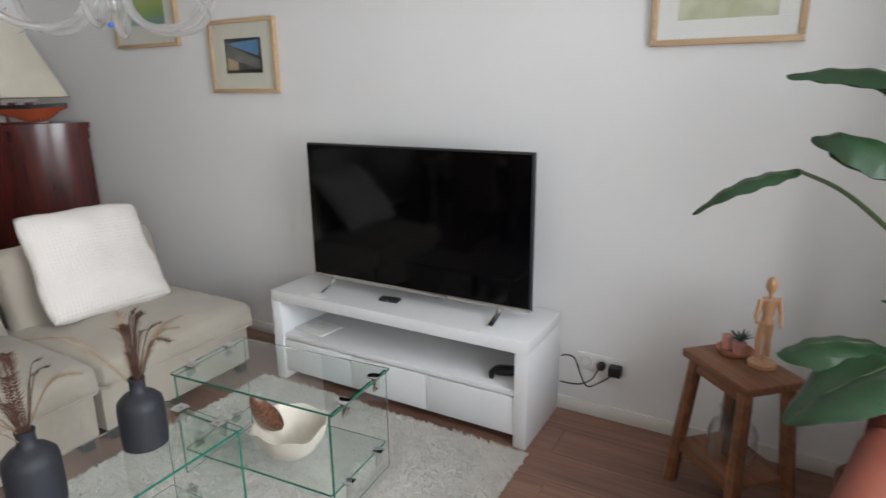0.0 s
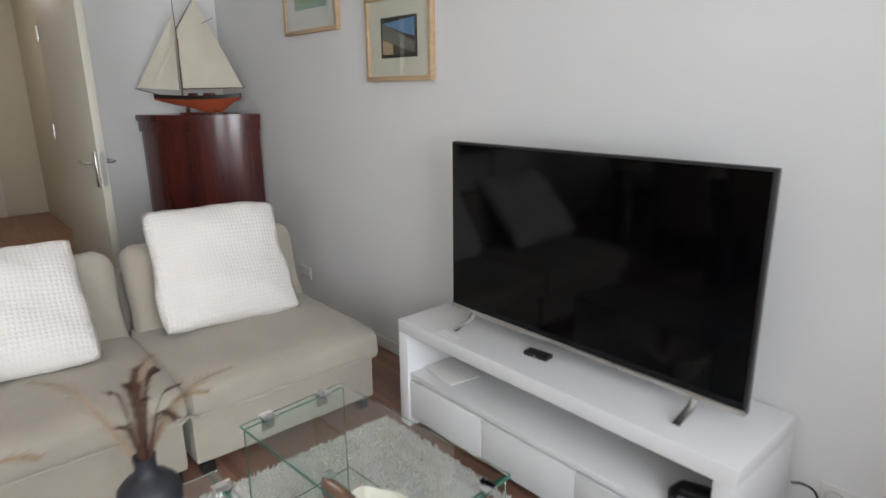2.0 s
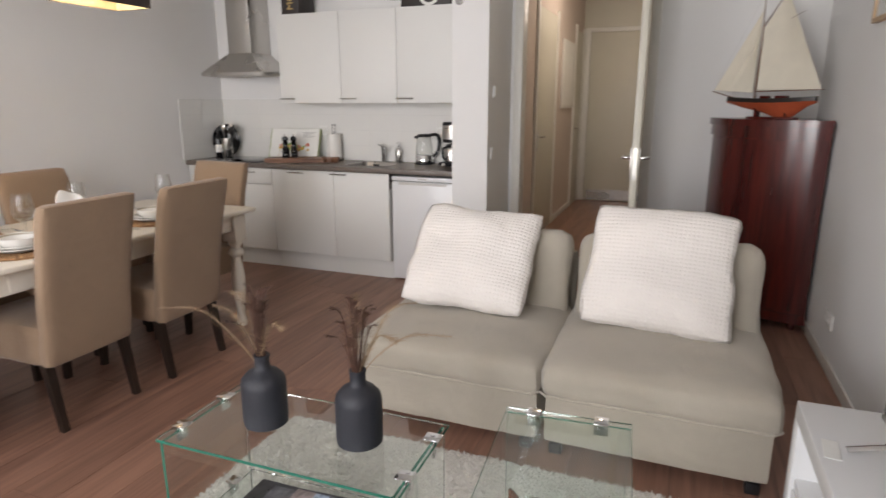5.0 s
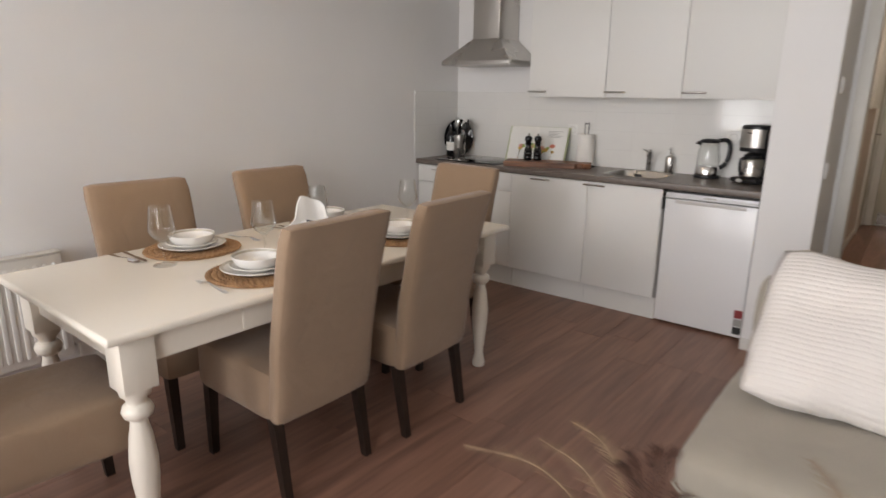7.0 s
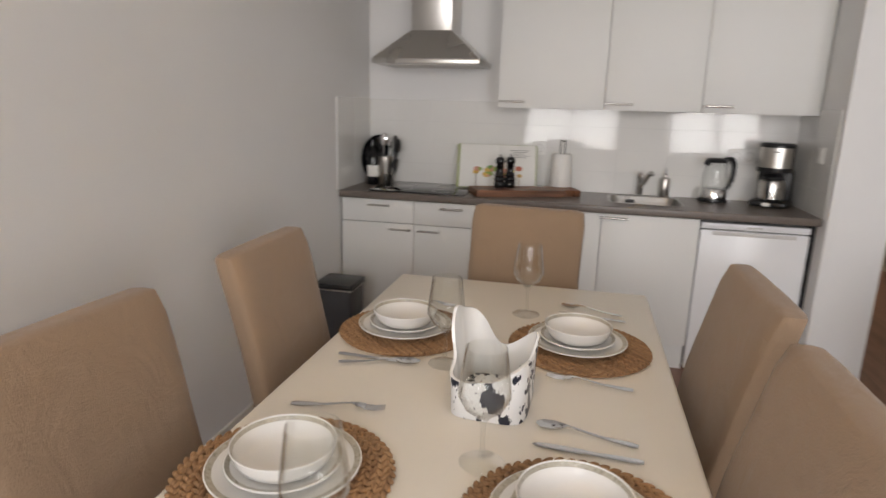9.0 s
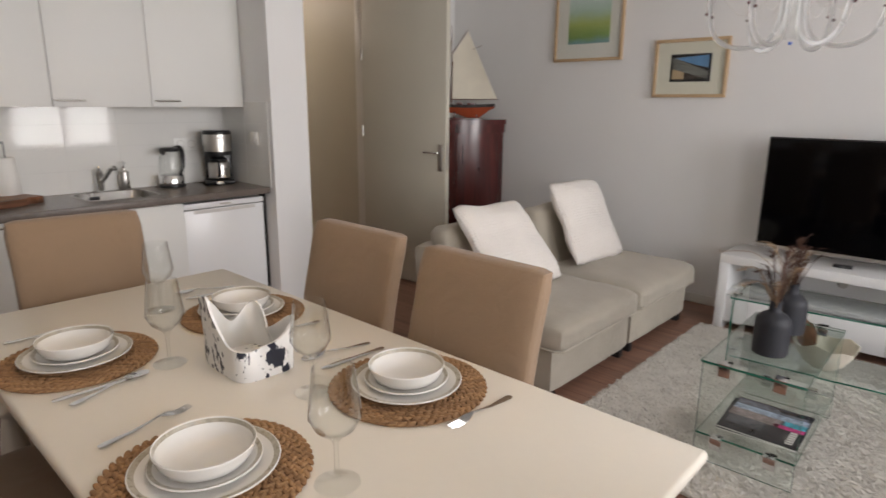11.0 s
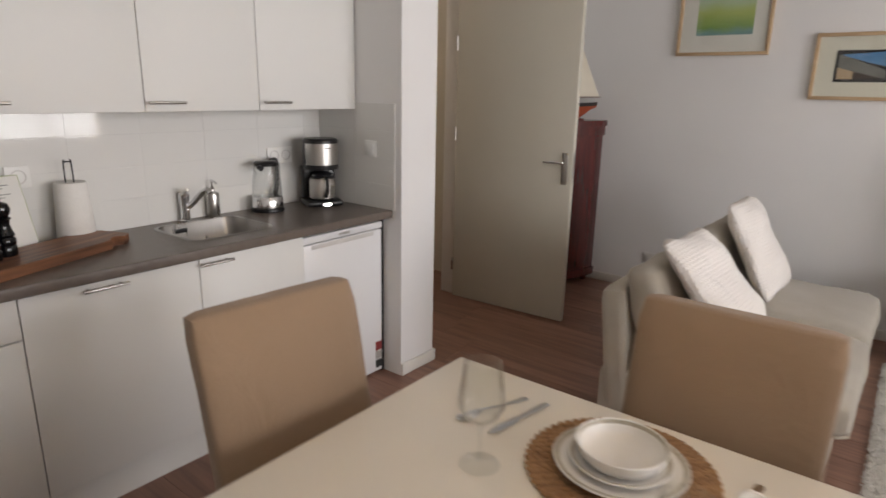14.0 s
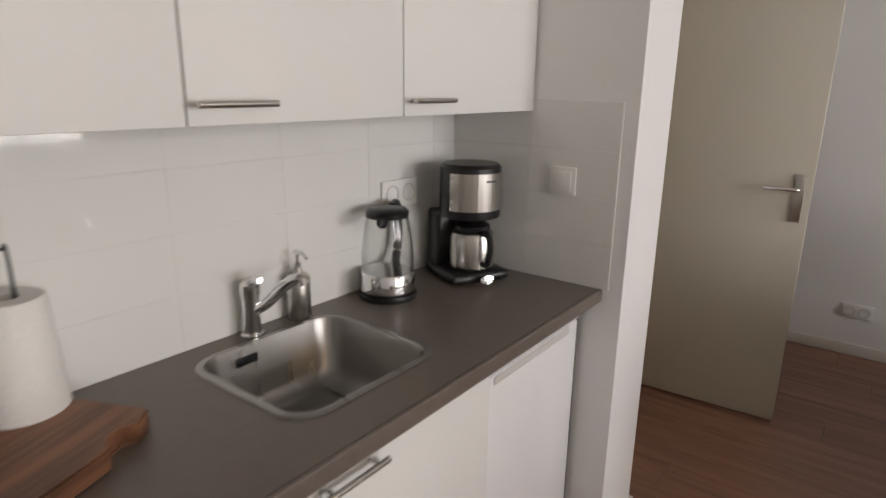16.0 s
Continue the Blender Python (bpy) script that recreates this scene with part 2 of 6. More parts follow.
def solid(name, bm, material, label, category, group="", kind="", m=None, smooth=40):
    ob = new(name, finish(bm, name, material, smooth))
    if m is not None:
        ob.matrix_world = m
    return tagged(ob, label, category, group, kind)


def box(bm, x0, x1, y0, y1, z0, z1, bevel=0.0, seg=2, mi=0, m=None):
    b = bmesh.new() if bevel else bm
    r = bmesh.ops.create_cube(b, size=1.0)
    for v in r["verts"]:
        v.co = Vector(((x0 + x1) / 2 + v.co.x * (x1 - x0), (y0 + y1) / 2 + v.co.y * (y1 - y0), (z0 + z1) / 2 + v.co.z * (z1 - z0)))
    if bevel:
        bmesh.ops.bevel(b, geom=b.edges[:], offset=min(bevel, 0.45 * min(x1 - x0, y1 - y0, z1 - z0)), segments=seg, profile=0.5, affect='EDGES')
        return join(bm, b, m, mi)
    vs = r["verts"]
    for f in {f for v in vs for f in v.link_faces}:
        f.material_index = mi
    if m is not None:
        for v in vs:
            v.co = m @ v.co
    return bm


def join(bm, b, m=None, mi=0):
    """Adds the bmesh b, moved by m, to bm."""
    made = {}
    for v in b.verts:
        made[v] = bm.verts.new(m @ v.co if m is not None else v.co)
    for f in b.faces:
        try:
            g = bm.faces.new([made[v] for v in f.verts])
            g.material_index = mi or f.material_index
        except ValueError:
            pass
    b.free()
    return bm


def lathe(bm, profile, seg=24, m=None, mi=0, close=True):
    """Turns a profile of (radius, height) round z."""
    rings = []
    for r, z in profile:
        if r < 1e-5:
            v = bm.verts.new((0, 0, z))
            rings.append([v] * seg)
        else:
            rings.append([bm.verts.new((r * math.cos(2 * math.pi * i / seg), r * math.sin(2 * math.pi * i / seg), z)) for i in range(seg)])
    made = {v for ring in rings for v in ring}
    for a, b in zip(rings, rings[1:]):
        for i in range(seg):
            j = (i + 1) % seg
            q = []
            for v in (a[i], a[j], b[j], b[i]):
                if v not in q:
                    q.append(v)
            if len(q) > 2:
                try:
                    bm.faces.new(q).material_index = mi
                except ValueError:
                    pass
    if close:
        for ring in (rings[0], rings[-1]):
            if ring[0] is not ring[1]:
                bm.faces.new(ring).material_index = mi
    if m is not None:
        for v in made:
            v.co = m @ v.co
    return bm


def tube(bm, pts, r, seg=8, mi=0, m=None, flat=1.0):
    """A round bar through pts; r is one radius or one for each point."""
    pts = [Vector(p) for p in pts]
    rs = r if isinstance(r, (list, tuple)) else [r] * len(pts)
    rings = []
    for i, p in enumerate(pts):
        d = (pts[min(i + 1, len(pts) - 1)] - pts[max(i - 1, 0)]).normalized()
        up = Vector((0, 0, 1)) if abs(d.z) < 0.9 else Vector((1, 0, 0))
        u = d.cross(up).normalized()
        w = u.cross(d)
        ring = []
        for k in range(seg):
            a = 2 * math.pi * k / seg
            q = p + u * (math.cos(a) * rs[i]) + w * (math.sin(a) * rs[i] * flat)
            ring.append(bm.verts.new(m @ q if m is not None else q))
        rings.append(ring)
    for a, b in zip(rings, rings[1:]):
        for k in range(seg):
            bm.faces.new((a[k], a[(k + 1) % seg], b[(k + 1) % seg], b[k])).material_index = mi
    bm.faces.new(rings[0]).material_index = mi
    bm.faces.new(rings[-1]).material_index = mi
    return bm


def curve_pts(ctrl, n=12):
    """Smooth points through control points (Catmull-Rom)."""
    c = [Vector(p) for p in ctrl]
    c = [2 * c[0] - c[1]] + c + [2 * c[-1] - c[-2]]
    out = []
    for i in range(1, len(c) - 2):
        for k in range(n):
            t = k / n
            a, b, d, e = c[i - 1], c[i], c[i + 1], c[i + 2]
            out.append(0.5 * ((2 * b) + (d - a) * t + (2 * a - 5 * b + 4 * d - e) * t * t + (3 * b - a - 3 * d + e) * t ** 3))
    out.append(c[-2])
    return out


def cushion(bm, sx, sy, sz, r=0.05, n=10, puff=0.03, m=None, wobble=0.004, seed=0, sides=True, mi=0):
    """A padded block, centred, with rounded edges and a swelling top and bottom."""
    b = bmesh.new()
    bmesh.ops.create_cube(b, size=2.0)
    bmesh.ops.subdivide_edges(b, edges=b.edges[:], cuts=n, use_grid_fill=True)
    hx, hy, hz = sx / 2, sy / 2, sz / 2
    r = min(r, hx, hy, hz)
    for v in b.verts:
        u, w, q = v.co
        p = Vector((u * hx, w * hy, q * hz))
        inner = Vector((max(-hx + r, min(hx - r, p.x)), max(-hy + r, min(hy - r, p.y)), max(-hz + r, min(hz - r, p.z))))
        d = p - inner
        if d.length > 1e-6:
            p = inner + d.normalized() * r
        k = (1 - u * u) * (1 - w * w)
        p.z += puff * k * (q if abs(q) > 0.3 else 0)
        if sides:
            p.x += puff * 0.3 * (1 - w * w) * (1 - q * q) * u
            p.y += puff * 0.3 * (1 - u * u) * (1 - q * q) * w
        p += Vector(noise.noise_vector(p * 7 + Vector((seed * 3.1, seed, 0)))) * wobble
        v.co = p
    return join(bm, b, m, mi)


def pillow_mesh(bm, w, h, t, n=26, seed=0, m=None):
    """A square scatter cushion: pinched corners, swollen middle, slightly crumpled."""
    tops = {}
    for s in (1, -1):
        for i in range(n + 1):
            for j in range(n + 1):
                u, v = 2 * i / n - 1, 2 * j / n - 1
                if s < 0 and (i in (0, n) or j in (0, n)):
                    tops[(s, i, j)] = tops[(1, i, j)]
                    continue
                k = max(0.0, (1 - abs(u) ** 2.6)) ** 0.55 * max(0.0, (1 - abs(v) ** 2.6)) ** 0.55
                pin = 1 - 0.03 * (1 - abs(v) ** 2) * abs(u) ** 3
                pin2 = 1 - 0.03 * (1 - abs(u) ** 2) * abs(v) ** 3
                cut = 1 - 0.045 * (abs(u) * abs(v)) ** 6
                p = Vector((u * w / 2 * pin * cut, v * h / 2 * pin2 * cut, s * t / 2 * k))
                q = Vector(noise.noise_vector(Vector((u * 1.7 + seed, v * 1.7, s * 0.5))))
                e = Vector(noise.noise_vector(Vector((u * 5 + seed * 2, v * 5, 3.0))))
                p += Vector((q.x * 0.022 + e.x * 0.006, q.y * 0.022 + e.y * 0.006, q.z * 0.035 * k + e.z * 0.008 * k))
                tops[(s, i, j)] = bm.verts.new(m @ p if m is not None else p)
    for s in (1, -1):
        for i in range(n):
            for j in range(n):
                q = [tops[(s, i, j)], tops[(s, i + 1, j)], tops[(s, i + 1, j + 1)], tops[(s, i, j + 1)]]
                try:
                    bm.faces.new(q if s > 0 else q[::-1])
                except ValueError:
                    pass
    return bm


# ---- the setting ----
def wall(name, x0, x1, y0, y1, z0, z1, material=M_WALL, label="white-painted plaster wall"):
    return solid(name, box(bmesh.new(), x0, x1, y0, y1, z0, z1), material, label, "wall", kind="structure", smooth=0)


T = 0.12
wall("wall_north", -5.2, XE + 0.3, 0.0, T, 0, CEIL)
wall("wall_south", -T, XE + 0.3, YL - T, YL, 0, CEIL)
DY0, DY1, DZ = -2.02, -1.085, 2.32
wall("wall_west_kitchen", -T, 0, YL, DY0, 0, CEIL)
wall("wall_west_corner", -T, 0, DY1, 0, 0, CEIL)
wall("wall_west_lintel", -T, 0, DY0, DY1, DZ, CEIL)
wall("wall_kitchen_stub", 0, 0.60, -2.36, -2.095, 0, CEIL)
ys = sorted([YL] + [v for w in WINDOWS for v in w[:2]] + [0])
for i, (a, b) in enumerate(zip(ys, ys[1:])):
    hole = [w for w in WINDOWS if abs(w[0] - a) < 1e-6]
    if hole:
        wall("wall_east_sill", XE, XE + 0.3, a, b, 0, hole[0][2])
        wall("wall_east_head", XE, XE + 0.3, a, b, hole[0][3], CEIL)
    else:
        wall("wall_east_pier", XE, XE + 0.3, a, b, 0, CEIL)
solid("ceiling", box(bmesh.new(), -5.2, XE + 0.3, YL - T, T, CEIL, CEIL + 0.1), M_CEIL, "plain white painted ceiling", "ceiling", kind="structure", smooth=0)
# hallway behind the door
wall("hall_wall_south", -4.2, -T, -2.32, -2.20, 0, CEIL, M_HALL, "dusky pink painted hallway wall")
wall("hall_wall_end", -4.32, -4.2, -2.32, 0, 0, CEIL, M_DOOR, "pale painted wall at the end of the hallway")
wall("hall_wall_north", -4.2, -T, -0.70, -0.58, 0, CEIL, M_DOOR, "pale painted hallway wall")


def door_frame():
    ob = thing("door_frame", "off-white painted wooden door frame", "door frame", kind="structure")
    bm = bmesh.new()
    part("jamb", box(bm, -T - 0.01, 0.018, DY0 - 0.05, DY0 + 0.015, 0, DZ + 0.05, 0.005), M_TRIM, ob)
    part("jamb", box(bmesh.new(), -T - 0.01, 0.018, DY1 - 0.005, DY1 + 0.06, 0, DZ + 0.05, 0.005), M_TRIM, ob)
    part("head", box(bmesh.new(), -T - 0.01, 0.018, DY0 + 0.015, DY1 - 0.005, DZ - 0.01, DZ + 0.05, 0.005), M_TRIM, ob)


door_frame()


def lever(parent, x, y, z, side, reach):
    """Door lever on a long back plate; side is the way it stands off in y, reach the way it points in x."""
    bm = box(bmesh.new(), x - 0.02, x + 0.02, y, y + side * 0.008, z - 0.14, z + 0.06, 0.002) if side > 0 else box(bmesh.new(), x - 0.02, x + 0.02, y + side * 0.008, y, z - 0.14, z + 0.06, 0.002)
    plate = part("back_plate", bm, M_STEEL, parent, "brushed metal back plate")
    bm = bmesh.new()
    tube(bm, curve_pts([(x, y + side * 0.006, z), (x, y + side * 0.045, z), (x + reach * 0.03, y + side * 0.055, z), (x + reach * 0.125, y + side * 0.052, z)], 5), 0.009, 10)
    part("lever", bm, M_CHROME, plate, "metal lever handle")


def room_door():
    ang = math.degrees(math.atan2(0.045, 0.93))
    ob = thing("door_1", "greyish cream painted flush door standing wide open", "door", pose(0.012, DY1 - 0.012, 0.008, 0, 0, ang), kind="structure")
    part("leaf", box(bmesh.new(), 0, 0.885, -0.042, 0, 0, DZ - 0.02, 0.003), M_DOOR, ob)
    for z in (0.2, 1.15, 1.75):
        bm = lathe(bmesh.new(), [(0.008, 0), (0.008, 0.09)], 10, Matrix.Translation((-0.002, -0.046, z)))
        part("hinge", bm, M_STEEL, ob, "steel butt hinge")
    lever(ob, 0.838, -0.042, 1.06, -1, -1)
    lever(ob, 0.838, 0.0, 1.06, 1, -1)
    part("latch_plate", box(bmesh.new(), 0.8845, 0.8865, -0.033, -0.009, 0.93, 1.12), M_STEEL, ob, "steel latch plate")


room_door()


# ---- living corner ----
def planks():
    """Floor boards, each a piece, laid along the room."""
    floor = solid("floor", box(box(bmesh.new(), -T, XE + T, YL - T, T, -0.10, -0.009), -4.62, -T, -2.8, -0.5, -0.10, -0.013), M_GAP, "dark brown wooden plank floor", "floor", kind="structure", smooth=0)
    w, L = 0.19, 1.28
    b = bmesh.new()
    box(b, -L / 2 + 0.001, L / 2 - 0.001, -w / 2 + 0.0009, w / 2 - 0.0009, -0.008, 0.0)
    full = finish(b, "plank", M_PLANK, 0)
    meshes = {}

    def piece(x0, x1, y0, y1):
        """One board, sawn to length or width where it meets a wall."""
        whole = x1 - x0 > L - 0.001 and y1 - y0 > w - 0.001
        key = (round(x1 - x0, 4), round(y1 - y0, 4))
        if not whole and key not in meshes:
            h, v = (x1 - x0) / 2, (y1 - y0) / 2
            meshes[key] = finish(box(bmesh.new(), -h + 0.001, h - 0.001, -v + 0.0009, v - 0.0009, -0.008, 0.0), "plank_cut", M_PLANK, 0)
        ob = new("plank", full if whole else meshes[key])
        ob.parent = floor
        ob.location = ((x0 + x1) / 2, (y0 + y1) / 2, 0.0)

    y = 0.0
    while y > YL + 0.01:
        x = -0.15 - random.random() * L
        west = -0.15 if DY0 - w < y < DY1 + w or DY1 - w < y < DY0 + w else 0.0
        while x < XE:
            x0, x1 = max(x, west), min(x + L, XE)
            if x1 - x0 > 0.03:
                piece(x0, x1, max(y - w, YL), y)
            x += L
        y -= w
    bm = bmesh.new()
    for i in range(12):
        for k in range(4):
            box(bm, -0.15 - (k + 1) * L + 0.001, -0.15 - k * L - 0.001, -0.5 - (i + 1) * w, -0.5 - i * w - 0.0018, -0.012, -0.002)
    ob = part("hall_planks", bm, M_PLANK, floor, "dark wooden boards of the hallway", 0)
    ob["kind"] = "stuff"


def baseboards():
    def run(x0, x1, y0, y1):
        bm = box(bmesh.new(), x0, x1, y0, y1, 0, 0.068, 0.004)
        solid("baseboard", bm, M_TRIM, "low white painted baseboard along the wall", "baseboard", kind="structure")
    run(0.0, XE, -0.013, 0)
    run(0, 0.013, DY1 + 0.062, -0.013)
    run(0.60, 0.613, -2.36, -2.095)
    run(0.0, 0.613, -2.095, -2.082)
    run(1.0, XE, YL, YL + 0.013)


baseboards()


def tv_bench():
    ob = thing("tv_bench", "white lacquered tv bench with an open shelf and three drawers", "tv bench", pose(2.708, -0.422, 0))
    W, D, H = 1.43, 0.402, 0.497
    part("top", box(bmesh.new(), 0, W, 0, D, H - 0.058, H, 0.003), M_BENCH, ob)
    part("side_panel", box(bmesh.new(), 0, 0.06, 0.0, D, 0, H - 0.058, 0.003), M_BENCH, ob)
    part("side_panel", box(bmesh.new(), W - 0.06, W, 0.0, D, 0, H - 0.058, 0.003), M_BENCH, ob)
    part("shelf", box(bmesh.new(), 0.06, W - 0.06, 0.012, D, 0.235, 0.262, 0.002), M_BENCH, ob)
    part("back_panel", box(bmesh.new(), 0.06, W - 0.06, D - 0.012, D, 0.05, H - 0.058), M_BENCH, ob)
    part("bottom_panel", box(bmesh.new(), 0.06, W - 0.06, 0.03, D - 0.012, 0.05, 0.066), M_BENCH, ob)
    w = (W - 0.12) / 3
    for i in range(3):
        part("drawer_front", box(bmesh.new(), 0.06 + i * w + 0.0015, 0.06 + (i + 1) * w - 0.0015, 0.008, 0.028, 0.052, 0.228, 0.002), M_BENCH, ob)
    bm = lathe(bmesh.new(), [(0.03, 0), (0.03, 0.004), (0.022, 0.004), (0.02, 0.001)], 20, pose(0.63, D - 0.013, 0.34, 90))
    part("cable_grommet", bm, M_STEEL, ob, "round grey cable grommet")


tv_bench()


def television():
    ob = thing("television", "large flat black television on two chrome feet", "television", pose(2.859, -0.245, 0.498))
    W, z0, z1 = 1.214, 0.055, 0.746
    part("housing", box(bmesh.new(), 0, W, 0.004, 0.032, z0, z1, 0.004), M_BLACK, ob)
    part("back_housing", box(bmesh.new(), 0.15, W - 0.15, 0.032, 0.075, z0 + 0.05, z1 - 0.28, 0.015), M_BLACK, ob)
    part("screen", box(bmesh.new(), 0.009, W - 0.009, 0.0, 0.0038, z0 + 0.016, z1 - 0.009), M_SCREEN, ob, "glossy black screen, switched off")
    part("bezel", box(bmesh.new(), 0.0, W, -0.002, 0.0036, z0 - 0.002, z0 + 0.0155, 0.001), M_STEEL, ob, "thin dark metal strip")
    for x in (0.125, W - 0.145):
        bm = bmesh.new()
        tube(bm, [(x, 0.02, z0 + 0.01), (x, -0.02, 0.03), (x, -0.105, 0.006)], [0.013, 0.013, 0.013], 8, flat=0.35)
        tube(bm, [(x, 0.02, z0 + 0.01), (x, 0.06, 0.03), (x, 0.10, 0.006)], [0.013, 0.013, 0.013], 8, flat=0.35)
        part("foot", bm, M_CHROME, ob, "slim chrome foot")


television()


def sofa_module(m, label):
    """A low armless seat: x to the front, y along the back, origin at the floor under the back's middle."""
    ob = thing("sofa_module", label, "sofa", m, "two armless sofa seats side by side")
    D, W = 0.97, 0.845
    bm = cushion(bmesh.new(), D - 0.05, W - 0.02, 0.225, 0.02, 8, 0.004, Matrix.Translation((D / 2 - 0.005, 0, 0.165)), 0.002)
    part("base", bm, M_SOFA, ob)
    bm = cushion(bmesh.new(), D - 0.15, W + 0.012, 0.15, 0.055, 14, 0.022, Matrix.Translation((D / 2 + 0.10, 0, 0.338)), 0.009, 2)
    seat = part("seat_cushion", bm, M_SOFA, ob)
    bm = bmesh.new()
    h, hw, x0, x1 = 0.285, W / 2 + 0.002, 0.30, D + 0.018
    tube(bm, [(x0, -hw, h), (x1 - 0.03, -hw, h), (x1, -hw + 0.03, h), (x1, hw - 0.03, h), (x1 - 0.03, hw, h), (x0, hw, h)], 0.006, 6)
    part("piping", bm, M_SOFA, seat, "sewn seam piping")
    bm = cushion(bmesh.new(), 0.13, W - 0.01, 0.60, 0.04, 8, 0.0, pose(0.085, 0, 0.36, 0, -7, 0), 0.003, 4)
    part("back_frame", bm, M_SOFA, ob)
    bm = cushion(bmesh.new(), 0.17, W - 0.03, 0.46, 0.075, 12, 0.0, pose(0.215, 0, 0.555, 0, -14, 0), 0.013, 7)
    part("back_cushion", bm, M_SOFA, ob)
    for y in (-W / 2 + 0.06, W / 2 - 0.06):
        for x in (0.09, D - 0.07):
            part("foot", box(bmesh.new(), x - 0.025, x + 0.025, y - 0.025, y + 0.025, 0, 0.045, 0.003), M_BLACK, ob, "low dark foot")


SX = 1.575
sofa_module(pose(SX, -0.84, 0), "beige linen armless sofa seat next to the tv wall")
sofa_module(pose(SX, -1.69, 0), "beige linen armless sofa seat beside the dining table")


def pillow(m, label, seed):
    solid("scatter_cushion", pillow_mesh(bmesh.new(), 0.63, 0.57, 0.17, 26, seed), M_PILLOW, label, "cushion", "pair of waffle cushions", m=m, smooth=0).data.polygons.foreach_set("use_smooth", [True] * (26 * 26 * 2))


pillow(pose(SX + 0.40, -0.868, 0.675, 90, 0, 90) @ pose(0, 0, 0, -28, 0, -2.5), "cream waffle-knit square cushion leaning on a sofa back", 1)
pillow(pose(SX + 0.40, -1.74, 0.66, 90, 0, 90) @ pose(0, 0, 0, -42, 0, -3), "pinkish cream waffle-knit cushion leaning on a sofa back", 5)


def corner_cupboard():
    ob = thing("corner_cupboard", "dark red mahogany bow-fronted corner cupboard", "cupboard", pose(0.02, -0.02, 0))

    def quarter(bm, r, z0, z1, flat=0.05, n=18, inset=0.0):
        pts = [(inset, -inset)] + [(inset, -r)]
        c = r - flat
        for i in range(n + 1):
            a = -math.pi / 2 + (math.pi / 2) * i / n
            bulge = 0.80
            # a bowed front between the two walls
            px, py = c * math.cos(a) + flat, c * math.sin(a) - flat
            qx, qy = flat + c * i / n, -(flat + c * (1 - i / n))
            pts.append((bulge * px + (1 - bulge) * qx, bulge * py + (1 - bulge) * qy))
        pts.append((r, -inset))
        lo = [bm.verts.new((x, y, z0)) for x, y in pts]
        hi = [bm.verts.new((x, y, z1)) for x, y in pts]
        k = len(pts)
        for i in range(k):
            bm.faces.new((lo[i], lo[(i + 1) % k], hi[(i + 1) % k], hi[i]))
        bm.faces.new(lo), bm.faces.new(hi)
        return bm
    part("body", quarter(bmesh.new(), 0.600, 0.075, 1.19), M_MAHOG, ob)
    part("plinth", quarter(bmesh.new(), 0.615, 0.05, 0.11), M_MAHOG, ob)
    part("frieze", quarter(bmesh.new(), 0.615, 1.18, 1.252), M_MAHOG, ob)
    part("cornice", quarter(bmesh.new(), 0.628, 1.252, 1.293), M_MAHOG, ob)
    # two bowed doors and the key plate between them
    for s in (0, 1):
        bm = bmesh.new()
        n, c = 10, 0.55
        rows = []
        for i in range(n + 1):
            f = 0.03 + 0.94 * (s * 0.5 + 0.5 * (0.012 + 0.976 * i / n))
            a = -math.pi / 2 + (math.pi / 2) * f
            px, py = c * math.cos(a) + 0.05, c * math.sin(a) - 0.05
            qx, qy = 0.05 + c * f, -(0.05 + c * (1 - f))
            q = Vector((0.8 * px + 0.2 * qx, 0.8 * py + 0.2 * qy, 0))
            out = Vector((math.cos(a), math.sin(a), 0))
            rows.append([bm.verts.new(q + out * d + Vector((0, 0, z))) for d, z in ((-0.004, 0.13), (0.009, 0.13), (0.009, 1.17), (-0.004, 1.17))])
        for a, b in zip(rows, rows[1:]):
            for k in range(4):
                bm.faces.new((a[k], a[(k + 1) % 4], b[(k + 1) % 4], b[k]))
        bm.faces.new(rows[0]), bm.faces.new(rows[-1])
        part("door", bm, M_MAHOG, ob)
    for x, y in ((0.06, -0.555), (0.555, -0.06), (0.40, -0.40), (0.06, -0.06)):
        part("foot", lathe(bmesh.new(), [(0.02, 0), (0.028, 0.03), (0.022, 0.052)], 12, Matrix.Translation((x, y, 0))), M_MAHOG, ob)


corner_cupboard()


def rug():
    """Shaggy rug: a soft slab with thousands of short tufts standing in it."""
    x0, x1, y0, y1 = 2.64, 4.165, -2.36, -0.45
    bm = bmesh.new()
    box(bm, x0 + 0.01, x1 - 0.01, y0 + 0.01, y1 - 0.01, 0.001, 0.012)
    rnd = random.Random(5)
    for _ in range(95000):
        x, y = rnd.uniform(x0, x1), rnd.uniform(y0, y1)
        a = rnd.uniform(0, math.tau)
        w, h, lean = rnd.uniform(0.0022, 0.0042), rnd.uniform(0.012, 0.021), rnd.uniform(0.003, 0.012)
        dx, dy = math.cos(a), math.sin(a)
        lx, ly = lean * math.cos(a * 3.7), lean * math.sin(a * 3.7)
        p = [(x + dx * w, y + dy * w, 0.008), (x - dx * w, y - dy * w, 0.008), (x + lx - dx * w * 0.6, y + ly - dy * w * 0.6, h), (x + lx + dx * w * 0.6, y + ly + dy * w * 0.6, h)]
        bm.faces.new([bm.verts.new(q) for q in p])
    me = bpy.data.meshes.new("shag_rug")
    bm.to_mesh(me)
    bm.free()
    me.materials.append(M_RUG)
    tagged(new("shag_rug", me), "thick off-white shaggy rug under glass tables", "rug")


rug()


